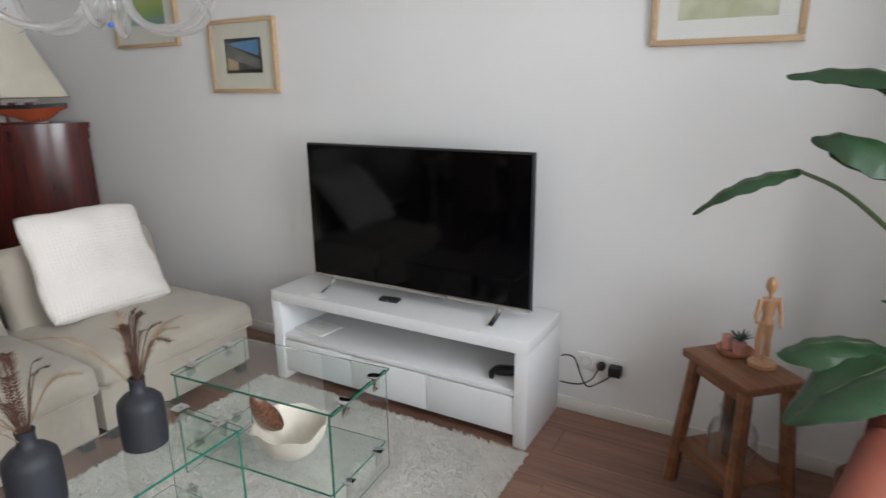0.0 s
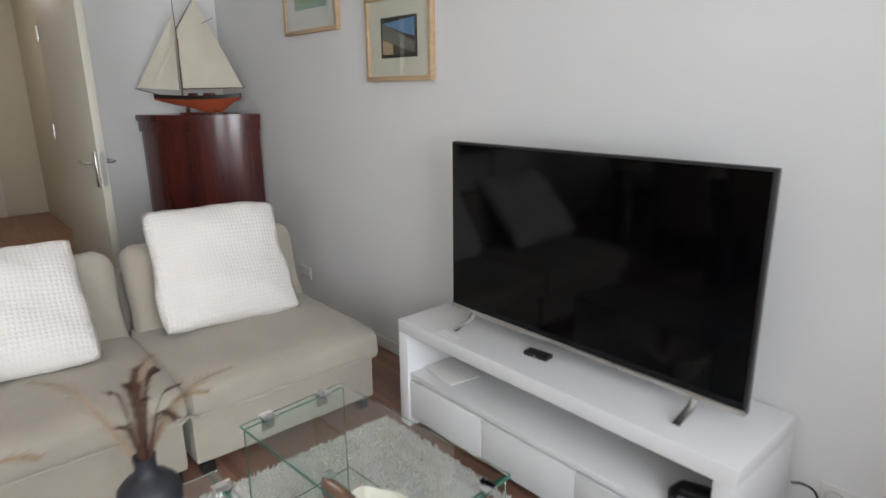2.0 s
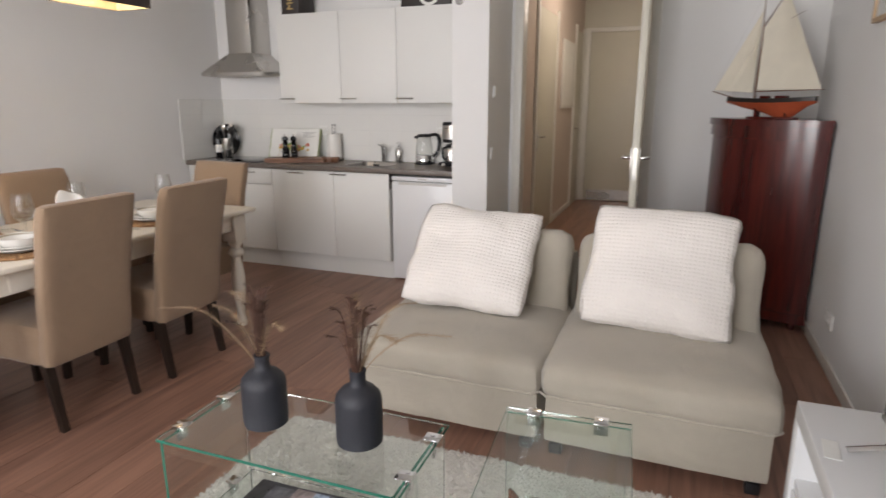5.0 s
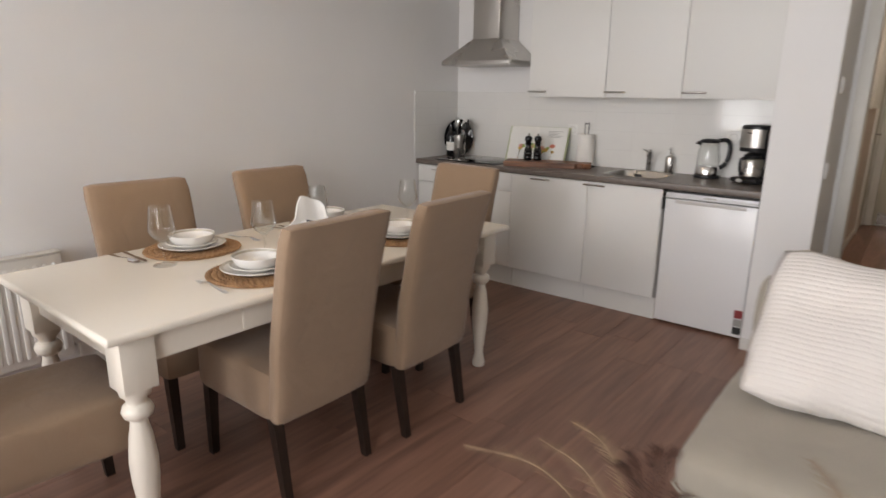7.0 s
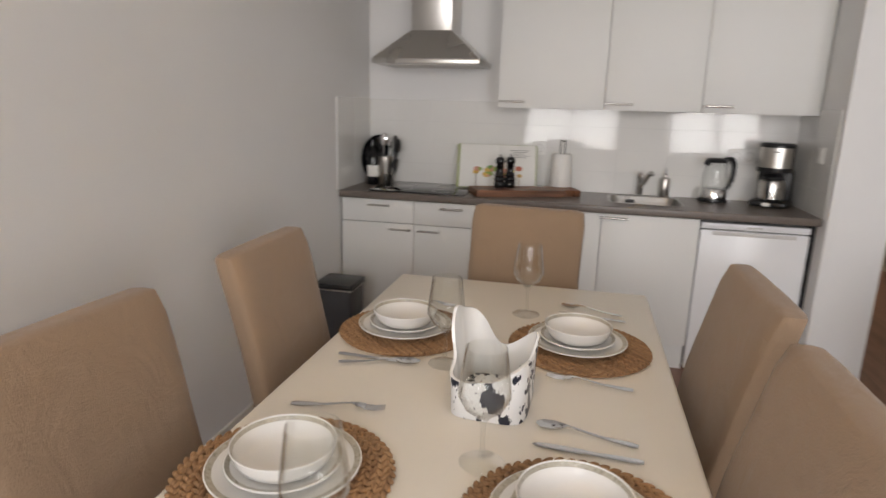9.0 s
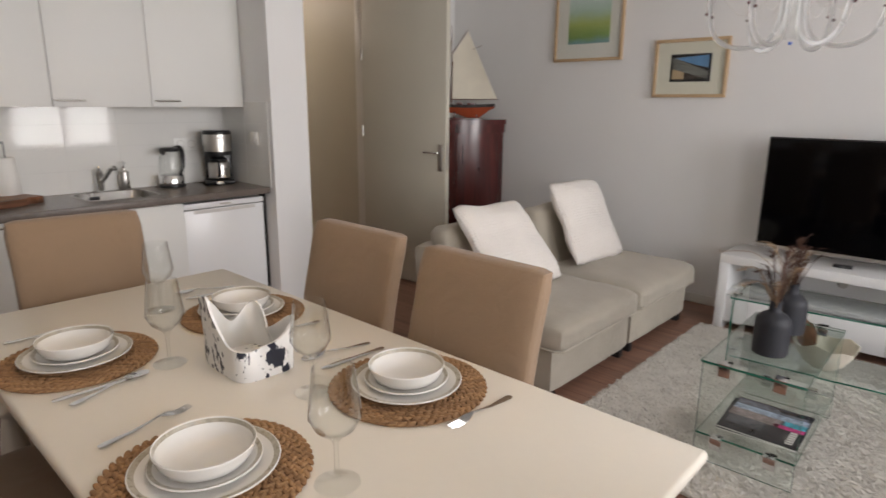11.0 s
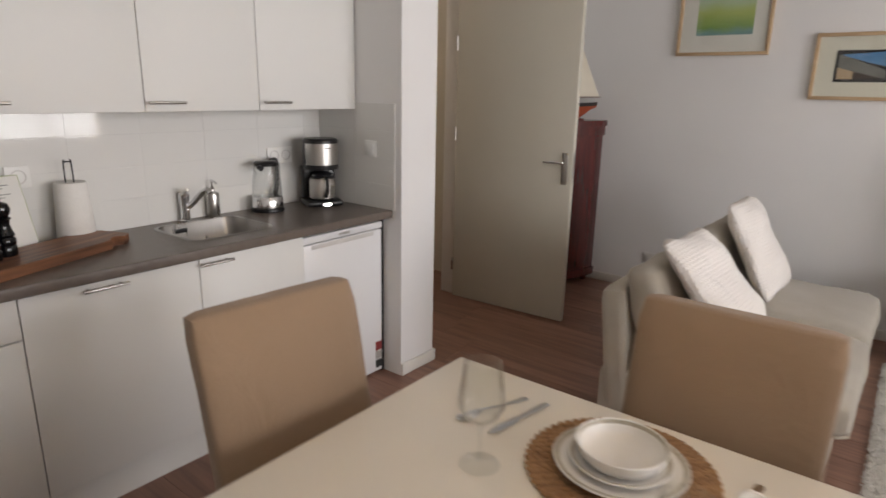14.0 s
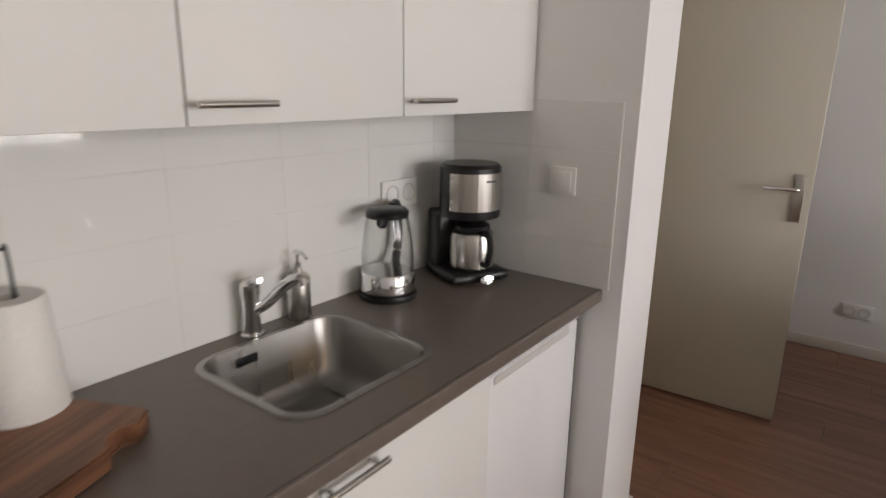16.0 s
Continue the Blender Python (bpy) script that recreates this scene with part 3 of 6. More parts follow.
def glass_table(m, W, D, H, label):
    """Bent-free glass side table: five panes held by metal clips; x is the long way."""
    ob = thing("glass_table", label, "coffee table", m, "pair of glass coffee tables")
    g = 0.008

    def pane(name, x0, x1, y0, y1, z0, z1):
        p = part(name, box(bmesh.new(), x0, x1, y0, y1, z0, z1), M_GLASS, ob, smooth=0)
        p.visible_shadow = False
        dims = [(x0, x1), (y0, y1), (z0, z1)]
        thin = min(range(3), key=lambda i: dims[i][1] - dims[i][0])
        u, v = [i for i in range(3) if i != thin]
        bm = bmesh.new()
        e = 0.0012
        for ax, other in ((u, v), (v, u)):
            for end in (0, 1):
                q = [list(d) for d in dims]
                q[ax] = [dims[ax][0] - e, dims[ax][0] - 0.0002] if end == 0 else [dims[ax][1] + 0.0002, dims[ax][1] + e]
                box(bm, q[0][0], q[0][1], q[1][0], q[1][1], q[2][0], q[2][1])
        part("polished_edge", bm, M_EDGE, p, "green polished glass edge", 0)
    pane("tabletop", 0, W, 0, D, H - g, H)
    pane("end_panel", 0.012, 0.012 + g, 0.004, D - 0.004, 0.03, H - g - 0.006)
    pane("end_panel", W - 0.012 - g, W - 0.012, 0.004, D - 0.004, 0.03, H - g - 0.006)
    pane("shelf", 0.03, W - 0.03, 0.004, D - 0.004, 0.13, 0.13 + g)
    for x, s in ((0.016, -1), (W - 0.016, 1)):
        for y in (0.085, D - 0.085):
            for z in (H, 0.14):
                bm = bmesh.new()
                box(bm, x - 0.024, x + 0.024, y - 0.021, y + 0.021, z + 0.001, z + 0.006, 0.001)
                box(bm, x + (0.006 if s > 0 else -0.012), x + (0.012 if s > 0 else -0.006), y - 0.021, y + 0.021, z - 0.05, z + 0.001, 0.001)
                part("clip", bm, M_CHROME, ob, "square polished metal clip")
    return ob


glass_table(pose(3.035, -1.264, 0.02, 0, 0, 4.5), 0.735, 0.37, 0.455, "clear glass coffee table with green edges holding a bowl")
glass_table(pose(3.572, -2.15, 0.02, 0, 0, 90.8), 0.755, 0.362, 0.452, "clear glass coffee table with vases and a magazine shelf")


# ---- dining corner ----
def dining_table():
    x0, x1, y0, y1 = 1.655, 3.60, -4.18, -3.28
    ob = thing("dining_table", "cream-painted wooden dining table with turned legs", "table")
    bm = box(bmesh.new(), x0, x1, y0, y1, 0.735, 0.762, 0.011, 4)
    part("tabletop", bm, M_TABLE, ob)
    i = 0.075
    for a in ((x0 + i, x1 - i, y0 + i, y0 + i + 0.025), (x0 + i, x1 - i, y1 - i - 0.025, y1 - i), (x0 + i, x0 + i + 0.025, y0 + i + 0.025, y1 - i - 0.025), (x1 - i - 0.025, x1 - i, y0 + i + 0.025, y1 - i - 0.025)):
        part("apron", box(bmesh.new(), *a, 0.63, 0.735, 0.002), M_TABLE, ob)
    drawer = part("drawer_front", box(bmesh.new(), 2.70, 3.15, y1 - i - 0.002, y1 - i + 0.010, 0.637, 0.728, 0.003), M_TABLE, ob)
    part("knob", lathe(bmesh.new(), [(0.006, 0), (0.006, 0.012), (0.013, 0.018), (0.014, 0.025), (0.006, 0.030), (0, 0.030)], 16, pose(2.925, y1 - i + 0.010, 0.672, -90)), M_BLACK, drawer, "small dark drawer knob")
    for x in (x0 + 0.10, x1 - 0.10):
        for y in (y0 + 0.10, y1 - 0.10):
            bm = bmesh.new()
            box(bm, x - 0.050, x + 0.050, y - 0.050, y + 0.050, 0.56, 0.733, 0.003)
            prof = [(0.030, 0.0), (0.034, 0.02), (0.026, 0.05), (0.022, 0.08), (0.030, 0.15), (0.040, 0.25), (0.042, 0.32), (0.034, 0.40), (0.026, 0.44), (0.024, 0.455), (0.040, 0.468), (0.046, 0.485), (0.040, 0.502), (0.028, 0.51), (0.030, 0.525), (0.044, 0.54), (0.046, 0.56)]
            lathe(bm, prof, 20, Matrix.Translation((x, y, 0)))
            part("leg", bm, M_TABLE, ob)


dining_table()


def dining_chair():
    """Slip-covered chair, facing +y, origin on the floor under the seat's middle."""
    ob = thing("dining_chair", "tan fabric-covered dining chair with dark wooden legs", "chair", group="chairs round the dining table")
    bm = cushion(bmesh.new(), 0.44, 0.47, 0.19, 0.028, 8, 0.012, Matrix.Translation((0, 0.01, 0.395)), 0.002, 3)
    part("seat", bm, M_CHAIR, ob)
    # the tall back leans and curves away towards its top
    bm = bmesh.new()
    b = bmesh.new()
    bmesh.ops.create_cube(b, size=2.0)
    bmesh.ops.subdivide_edges(b, edges=b.edges[:], cuts=12, use_grid_fill=True)
    for v in b.verts:
        u, w, q = v.co
        hx, hy, hz, r = 0.216, 0.034, 0.355, 0.024
        p = Vector((u * hx, w * hy, q * hz))
        inner = Vector((max(-hx + r, min(hx - r, p.x)), max(-hy + r, min(hy - r, p.y)), max(-hz + r, min(hz - r, p.z))))
        d = p - inner
        if d.length > 1e-6:
            p = inner + d.normalized() * r
        k = (q + 1) / 2
        p.x *= 1 + 0.03 * k
        p.y += -0.228 - 0.055 * k - 0.075 * k * k + 0.006 * (1 - u * u) * w
        p.z += 0.655
        p += Vector(noise.noise_vector(p * 6)) * 0.0025
        v.co = p
    join(bm, b)
    back = part("backrest", bm, M_CHAIR, ob)
    for x in (-0.19, 0.19):
        for y, s in ((-0.205, -1), (0.205, 0.35)):
            bm = bmesh.new()
            a = [(x - 0.02, y - 0.02), (x + 0.02, y - 0.02), (x + 0.02, y + 0.02), (x - 0.02, y + 0.02)]
            lo = [bm.verts.new((x + (px - x) * 0.75, y + (py - y) * 0.75 + s * 0.05, 0)) for px, py in a]
            hi = [bm.verts.new((px, py, 0.32)) for px, py in a]
            for i in range(4):
                bm.faces.new((lo[i], lo[(i + 1) % 4], hi[(i + 1) % 4], hi[i]))
            bm.faces.new(lo), bm.faces.new(hi)
            part("leg", bm, M_LEG, ob, "dark stained tapered leg")
    return ob


first = dining_chair()
first.matrix_world = pose(2.905, -3.495, 0, 0, 0, 180)
for m in (pose(2.33, -3.465, 0, 0, 0, 181), pose(2.975, -4.062, 0, 0, 0, -1.5), pose(2.262, -4.055, 0, 0, 0, 2), pose(1.772, -3.755, 0, 0, 0, -94)):
    copy_thing(first, m)


# ---- kitchen ----
def bar_handle(parent, y, z, length, x, vertical=False):
    """Round steel bar on two posts, along y."""
    bm = bmesh.new()
    tube(bm, [(x + 0.028, y - length / 2, z), (x + 0.028, y + length / 2, z)], 0.006, 10)
    for s in (-1, 1):
        tube(bm, [(x - 0.001, y + s * length * 0.36, z), (x + 0.028, y + s * length * 0.36, z)], 0.0045, 8)
    part("handle", bm, M_STEEL, parent, "brushed steel bar handle")


KF = 0.52


def base_unit(y0, y1, fronts, label, top=0.858):
    ob = thing("base_cabinet", label, "kitchen cabinet", group="row of base cabinets")
    part("carcass", box(bmesh.new(), 0.03, KF - 0.02, y0 + 0.001, y1 - 0.001, 0.152, top), M_CARCASS, ob)
    part("plinth", box(bmesh.new(), 0.03, KF - 0.06, y0 + 0.001, y1 - 0.001, 0.0, 0.150), M_GLOSS, ob)
    for z0, z1, hy, hl, kind in fronts:
        f = part(kind, box(bmesh.new(), KF - 0.018, KF, y0 + 0.0018, y1 - 0.0018, z0, z1, 0.0016), M_GLOSS, ob)
        bar_handle(f, hy, z1 - (0.018 if z1 - z0 > 0.65 else 0.030), hl, KF)


base_unit(-4.895, -4.455, [(0.725, 0.856, -4.66, 0.13, "drawer"), (0.158, 0.720, -4.53, 0.13, "door")], "white kitchen base cabinet with drawer and door under the hob")
base_unit(-4.455, -4.005, [(0.725, 0.856, -4.23, 0.13, "drawer"), (0.158, 0.720, -4.36, 0.13, "door")], "white kitchen base cabinet with drawer and door beside the hob")
base_unit(-4.005, -3.412, [(0.158, 0.856, -3.756, 0.145, "door")], "white kitchen base cabinet with a single wide door")
base_unit(-3.412, -2.915, [(0.158, 0.856, -3.353, 0.145, "door")], "white kitchen base cabinet with a door under the sink", 0.73)


def fridge():
    ob = thing("refrigerator", "small white under-counter refrigerator", "refrigerator")
    y0, y1 = -2.905, -2.385
    part("body", box(bmesh.new(), 0.04, 0.44, y0, y1, 0.01, 0.835, 0.004), M_BENCH, ob)
    d = part("door", box(bmesh.new(), 0.443, 0.485, y0, y1, 0.015, 0.80, 0.006), M_BENCH, ob)
    part("top_rail", box(bmesh.new(), 0.435, 0.49, y0, y1, 0.806, 0.84, 0.006), M_BENCH, ob, "white plastic top rail")
    part("grip", box(bmesh.new(), 0.4845, 0.4875, y0 + 0.06, y1 - 0.06, 0.775, 0.795, 0.001), M_CARCASS, d, "recessed grip strip")
    part("maker_badge", box(bmesh.new(), 0.4895, 0.491, -2.68, -2.61, 0.818, 0.828), M_STEEL, ob, "small grey badge")
    for z0, z1, c in ((0.135, 0.185, (0.25, 0.03, 0.03)), (0.085, 0.130, (0.35, 0.34, 0.32)), (0.035, 0.08, (0.02, 0.02, 0.02))):
        part("sticker", box(bmesh.new(), 0.4845, 0.4862, y1 - 0.05, y1 - 0.004, z0, z1), mat("sticker_print", c, 0.5), d, "small printed energy sticker", 0)


fridge()


def upper_unit(y0, y1, hy, label):
    ob = thing("wall_cabinet", label, "kitchen cabinet", group="row of wall cabinets")
    part("carcass", box(bmesh.new(), 0.006, 0.269, y0 + 0.001, y1 - 0.001, 1.395, 2.10), M_GLOSS, ob)
    f = part("door", box(bmesh.new(), 0.272, 0.290, y0 + 0.0018, y1 - 0.0018, 1.393, 2.10, 0.0016), M_GLOSS, ob)
    bar_handle(f, hy, 1.393 + 0.034, 0.145, 0.290)


upper_unit(-4.03, -3.442, -3.950, "white wall cabinet with a steel handle beside the cooker hood")
upper_unit(-3.442, -2.940, -3.366, "white wall cabinet with a steel handle above the sink")
upper_unit(-2.940, -2.365, -2.860, "white wall cabinet with a steel handle above the coffee maker")
# black box fills the narrow gap by the refrigerator in place of its shade
solid("gap_shade_strip", box(bmesh.new(), 0.435, 0.475, -2.384, -2.3605, 0.0, 0.858), M_BLACK, "black strip standing for the shaded gap beside the refrigerator", "panel")


# ---- kitchen: worktop, sink and wall tiles ----
def rounded_rect(x0, x1, y0, y1, r, n=5):
    pts = []
    for cx, cy, a0 in ((x1 - r, y1 - r, 0), (x0 + r, y1 - r, 90), (x0 + r, y0 + r, 180), (x1 - r, y0 + r, 270)):
        for i in range(n + 1):
            a = radians(a0 + 90 * i / n)
            pts.append((cx + r * math.cos(a), cy + r * math.sin(a)))
    return pts


SINK = (0.085, 0.420, -3.362, -2.992)


def worktop():
    """Laminate worktop with the sink's opening cut through it."""
    x0, x1, y0, y1 = 0.004, 0.532, -4.903, -2.362
    inner = rounded_rect(*SINK, 0.055)
    n = len(inner)
    cx, cy = (SINK[0] + SINK[1]) / 2, (SINK[2] + SINK[3]) / 2
    outer = []
    for x, y in inner:
        dx, dy = x - cx, y - cy
        k = min((x1 - cx) / dx if dx > 1e-6 else 9e9, (x0 - cx) / dx if dx < -1e-6 else 9e9, 0.30 / abs(dy) if abs(dy) > 1e-6 else 9e9)
        outer.append((cx + dx * k, cy + dy * k))
    # square up the four outer corners
    for sx, sy in ((x1, cy + 0.30), (x0, cy + 0.30), (x0, cy - 0.30), (x1, cy - 0.30)):
        i = min(range(n), key=lambda j: (outer[j][0] - sx) ** 2 + (outer[j][1] - sy) ** 2)
        outer[i] = (sx, sy)
    bm = bmesh.new()
    zt, zb = 0.90, 0.862
    ti, to = [bm.verts.new((x, y, zt)) for x, y in inner], [bm.verts.new((x, y, zt)) for x, y in outer]
    bi, bo = [bm.verts.new((x, y, zb)) for x, y in inner], [bm.verts.new((x, y, zb)) for x, y in outer]
    for i in range(n):
        j = (i + 1) % n
        bm.faces.new((ti[i], ti[j], to[j], to[i]))
        bm.faces.new((bi[i], bo[i], bo[j], bi[j]))
        bm.faces.new((ti[i], bi[i], bi[j], ti[j]))
        bm.faces.new((to[i], to[j], bo[j], bo[i]))
    box(bm, x0, x1, y0, cy - 0.30, zb, zt)
    box(bm, x0, x1, cy + 0.30, y1, zb, zt)
    ob = thing("worktop", "dark grey-brown laminate kitchen worktop", "worktop")
    part("slab", bm, M_COUNTER, ob, smooth=30)
    part("front_edge", box(bmesh.new(), x1, x1 + 0.011, y0, y1, zb, zt, 0.004, 3), M_COUNTER, ob, "rounded laminate front edge")


worktop()


def sink():
    ob = thing("kitchen_sink", "brushed stainless steel sink set in the worktop", "sink")
    bm = bmesh.new()
    rings = []
    for grow, z, r in ((0.016, 0.9015, 0.07), (0.012, 0.904, 0.067), (0.0, 0.9035, 0.055), (-0.004, 0.895, 0.052), (-0.012, 0.78, 0.05), (-0.03, 0.755, 0.05), (-0.07, 0.745, 0.05)):
        p = rounded_rect(SINK[0] - grow, SINK[1] + grow, SINK[2] - grow, SINK[3] + grow, r)
        rings.append([bm.verts.new((x, y, z)) for x, y in p])
    for a, b in zip(rings, rings[1:]):
        for i in range(len(a)):
            j = (i + 1) % len(a)
            bm.faces.new((a[i], a[j], b[j], b[i]))
    bm.faces.new(rings[-1])
    part("basin", bm, mat("sink_steel", (0.36, 0.345, 0.325), 0.30, 1.0, 0.06, 4.0, 0.04, 400, stretch=(1, 6, 1)), ob)
    bm = lathe(bmesh.new(), [(0.045, 0.0), (0.045, 0.004), (0.036, 0.005), (0.034, 0.002), (0.02, 0.002), (0.016, 0.007), (0.0, 0.008)], 24, Matrix.Translation((0.26, -3.19, 0.7455)))
    part("drain", bm, M_CHROME, ob, "round chrome drain")
    bm = box(bmesh.new(), 0.092, 0.0965, -3.27, -3.215, 0.862, 0.882, 0.002)
    part("overflow", bm, M_BLACK, ob, "dark slotted overflow")


sink()


def tap():
    ob = thing("kitchen_tap", "chrome single-lever kitchen mixer tap by the sink", "tap", pose(0.045, -3.19, 0.90))
    part("body", lathe(bmesh.new(), [(0.026, 0), (0.026, 0.006), (0.021, 0.01), (0.02, 0.09), (0.023, 0.10), (0.023, 0.125), (0.012, 0.132), (0, 0.133)], 20), M_CHROME, ob)
    bm = bmesh.new()
    tube(bm, curve_pts([(0.0, 0.0, 0.055), (0.04, 0.018, 0.085), (0.09, 0.035, 0.135), (0.12, 0.046, 0.15), (0.132, 0.05, 0.138)], 6), [0.013] * 19 + [0.012] * 6, 12)
    part("spout", bm, M_CHROME, ob)
    bm = bmesh.new()
    tube(bm, [(0, 0, 0.125), (0.02, -0.005, 0.14), (0.07, -0.02, 0.152)], [0.012, 0.009, 0.006], 8)
    part("lever", bm, M_CHROME, ob)


tap()


def soap_dispenser():
    ob = thing("soap_dispenser", "stainless steel soap dispenser with a pump", "soap dispenser", pose(0.042, -3.05, 0.90))
    part("bottle", lathe(bmesh.new(), [(0.027, 0), (0.029, 0.004), (0.029, 0.105), (0.026, 0.112), (0.012, 0.118), (0.011, 0.13)], 20), M_STEEL, ob)
    bm = lathe(bmesh.new(), [(0.009, 0.13), (0.009, 0.142), (0.004, 0.143), (0.004, 0.165)], 12)
    tube(bm, [(-0.006, 0, 0.168), (0.02, 0, 0.168), (0.036, 0, 0.158)], [0.007, 0.005, 0.0035], 8)
    part("pump", bm, M_CHROME, ob)


soap_dispenser()


def kettle():
    ob = thing("electric_kettle", "glass electric kettle with steel base and black handle", "kettle", pose(0.100, -2.79, 0.90, 0, 0, 118))
    part("base_plate", lathe(bmesh.new(), [(0.078, 0), (0.08, 0.006), (0.078, 0.016), (0.06, 0.018)], 28), M_BLACK, ob)
    part("heater_ring", lathe(bmesh.new(), [(0.07, 0.019), (0.074, 0.022), (0.074, 0.07), (0.071, 0.074)], 28), M_CHROME, ob, "polished steel lower ring")
    bm = lathe(bmesh.new(), [(0.070, 0.075), (0.071, 0.12), (0.062, 0.19), (0.056, 0.222), (0.0535, 0.222), (0.0595, 0.19), (0.0685, 0.12), (0.0675, 0.077), (0.0, 0.076)], 32, close=False)
    part("jug", bm, M_CLEAR, ob, "clear glass jug").visible_shadow = False
    part("lid", lathe(bmesh.new(), [(0.057, 0.222), (0.058, 0.236), (0.05, 0.244), (0.018, 0.247), (0, 0.247)], 28), M_BLACK, ob)
    bm = bmesh.new()
    tube(bm, curve_pts([(0.05, 0, 0.236), (0.10, 0, 0.238), (0.122, 0, 0.20), (0.118, 0, 0.13), (0.098, 0, 0.085), (0.07, 0, 0.06)], 6), 0.013, 10)
    part("handle", bm, M_BLACK, ob)
    bm = bmesh.new()
    tube(bm, [(-0.052, 0, 0.215), (-0.075, 0, 0.222), (-0.08, 0, 0.212)], [0.016, 0.01, 0.006], 8)
    part("spout", bm, M_BLACK, ob)


kettle()


def coffee_maker():
    ob = thing("coffee_maker", "black and steel filter coffee maker with thermal jug", "coffee maker", pose(0.170, -2.505, 0.90, 0, 0, -26))
    bm = cushion(bmesh.new(), 0.20, 0.19, 0.035, 0.017, 6, 0, Matrix.Translation((-0.012, 0, 0.018)), 0)
    part("base", bm, M_BLACK, ob)
    part("column", box(bmesh.new(), -0.115, -0.04, -0.085, 0.085, 0.03, 0.20, 0.012, 3), M_BLACK, ob)
    part("tank", lathe(bmesh.new(), [(0.088, 0.19), (0.09, 0.20), (0.09, 0.335), (0.08, 0.345), (0, 0.348)], 28), M_BLACK, ob)
    bm = bmesh.new()
    for k in range(15):
        a0, a1 = radians(-68 + k * 8.8), radians(-68 + (k + 1) * 8.8)
        v = [bm.verts.new((r * math.cos(a), r * math.sin(a), z)) for a in (a0, a1) for r, z in ((0.0925, 0.215), (0.0925, 0.322))]
        bm.faces.new((v[0], v[2], v[3], v[1]))
    part("steel_band", bm, M_STEEL, ob, "brushed steel front band")
    part("maker_badge", box(bmesh.new(), 0.0925, 0.0935, 0.0, 0.03, 0.298, 0.304), M_BLACK, ob, "small dark badge", 0)
    jug = part("jug", lathe(bmesh.new(), [(0.058, 0.038), (0.066, 0.045), (0.067, 0.125), (0.06, 0.145), (0.04, 0.15)], 26, Matrix.Translation((0.02, 0, 0))), M_STEEL, ob, "steel thermal jug")
    part("jug_lid", lathe(bmesh.new(), [(0.05, 0.15), (0.052, 0.165), (0.03, 0.178), (0, 0.18)], 20, Matrix.Translation((0.02, 0, 0))), M_BLACK, jug)
    bm = bmesh.new()
    tube(bm, curve_pts([(0.078, 0, 0.15), (0.115, 0.0, 0.148), (0.122, 0, 0.11), (0.108, 0, 0.065), (0.085, 0, 0.06)], 5), 0.009, 8)
    part("jug_handle", bm, M_BLACK, jug)
    part("switch", lathe(bmesh.new(), [(0.022, 0), (0.022, 0.003), (0, 0.004)], 18, pose(0.111, 0.0, 0.02, 0, 80, 0) @ Matrix.Diagonal((0.5, 1, 1, 1))), M_CHROME, ob, "oval silver switch")


coffee_maker()


def cooker_hood():
    ob = thing("cooker_hood", "brushed steel chimney cooker hood above the hob", "cooker hood")
    y0, y1, z = -4.745, -4.125, 1.618
    x1 = 0.42
    part("rim", box(bmesh.new(), 0.004, x1, y0, y1, z, z + 0.03, 0.003), M_STEEL, ob)
    bm = bmesh.new()
    lo = [bm.verts.new(p) for p in ((0.004, y0 + 0.004, z + 0.03), (x1 - 0.004, y0 + 0.004, z + 0.03), (x1 - 0.004, y1 - 0.004, z + 0.03), (0.004, y1 - 0.004, z + 0.03))]
    hi = [bm.verts.new(p) for p in ((0.004, -4.555, 1.81), (0.28, -4.555, 1.81), (0.28, -4.315, 1.81), (0.004, -4.315, 1.81))]
    for i in range(4):
        bm.faces.new((lo[i], lo[(i + 1) % 4], hi[(i + 1) % 4], hi[i]))
    bm.faces.new(lo), bm.faces.new(hi)
    part("canopy", bm, M_STEEL, ob)
    part("chimney", box(bmesh.new(), 0.004, 0.278, -4.553, -4.317, 1.81, CEIL, 0.002), M_STEEL, ob)
    for k in range(2):
        part("filter", box(bmesh.new(), 0.06, x1 - 0.06, y0 + 0.03 + k * 0.285, y0 + 0.305 + k * 0.285, z - 0.004, z + 0.001), M_CARCASS, ob, "metal grease filter")


cooker_hood()


def hob():
    ob = thing("ceramic_hob", "black glass ceramic hob set on the worktop", "hob")
    part("glass_plate", box(bmesh.new(), 0.065, 0.50, -4.735, -4.165, 0.9005, 0.906, 0.002), M_BLACKGLOSS, ob)
    for x, y, r in ((0.17, -4.60, 0.07), (0.17, -4.31, 0.09), (0.38, -4.60, 0.09), (0.38, -4.31, 0.07)):
        part("cooking_zone", lathe(bmesh.new(), [(r, 0.9062), (r, 0.9066), (r - 0.003, 0.9066), (r - 0.003, 0.9062)], 36, Matrix.Translation((x, y, 0)), close=False), M_CARCASS, ob, "thin grey ring")


hob()


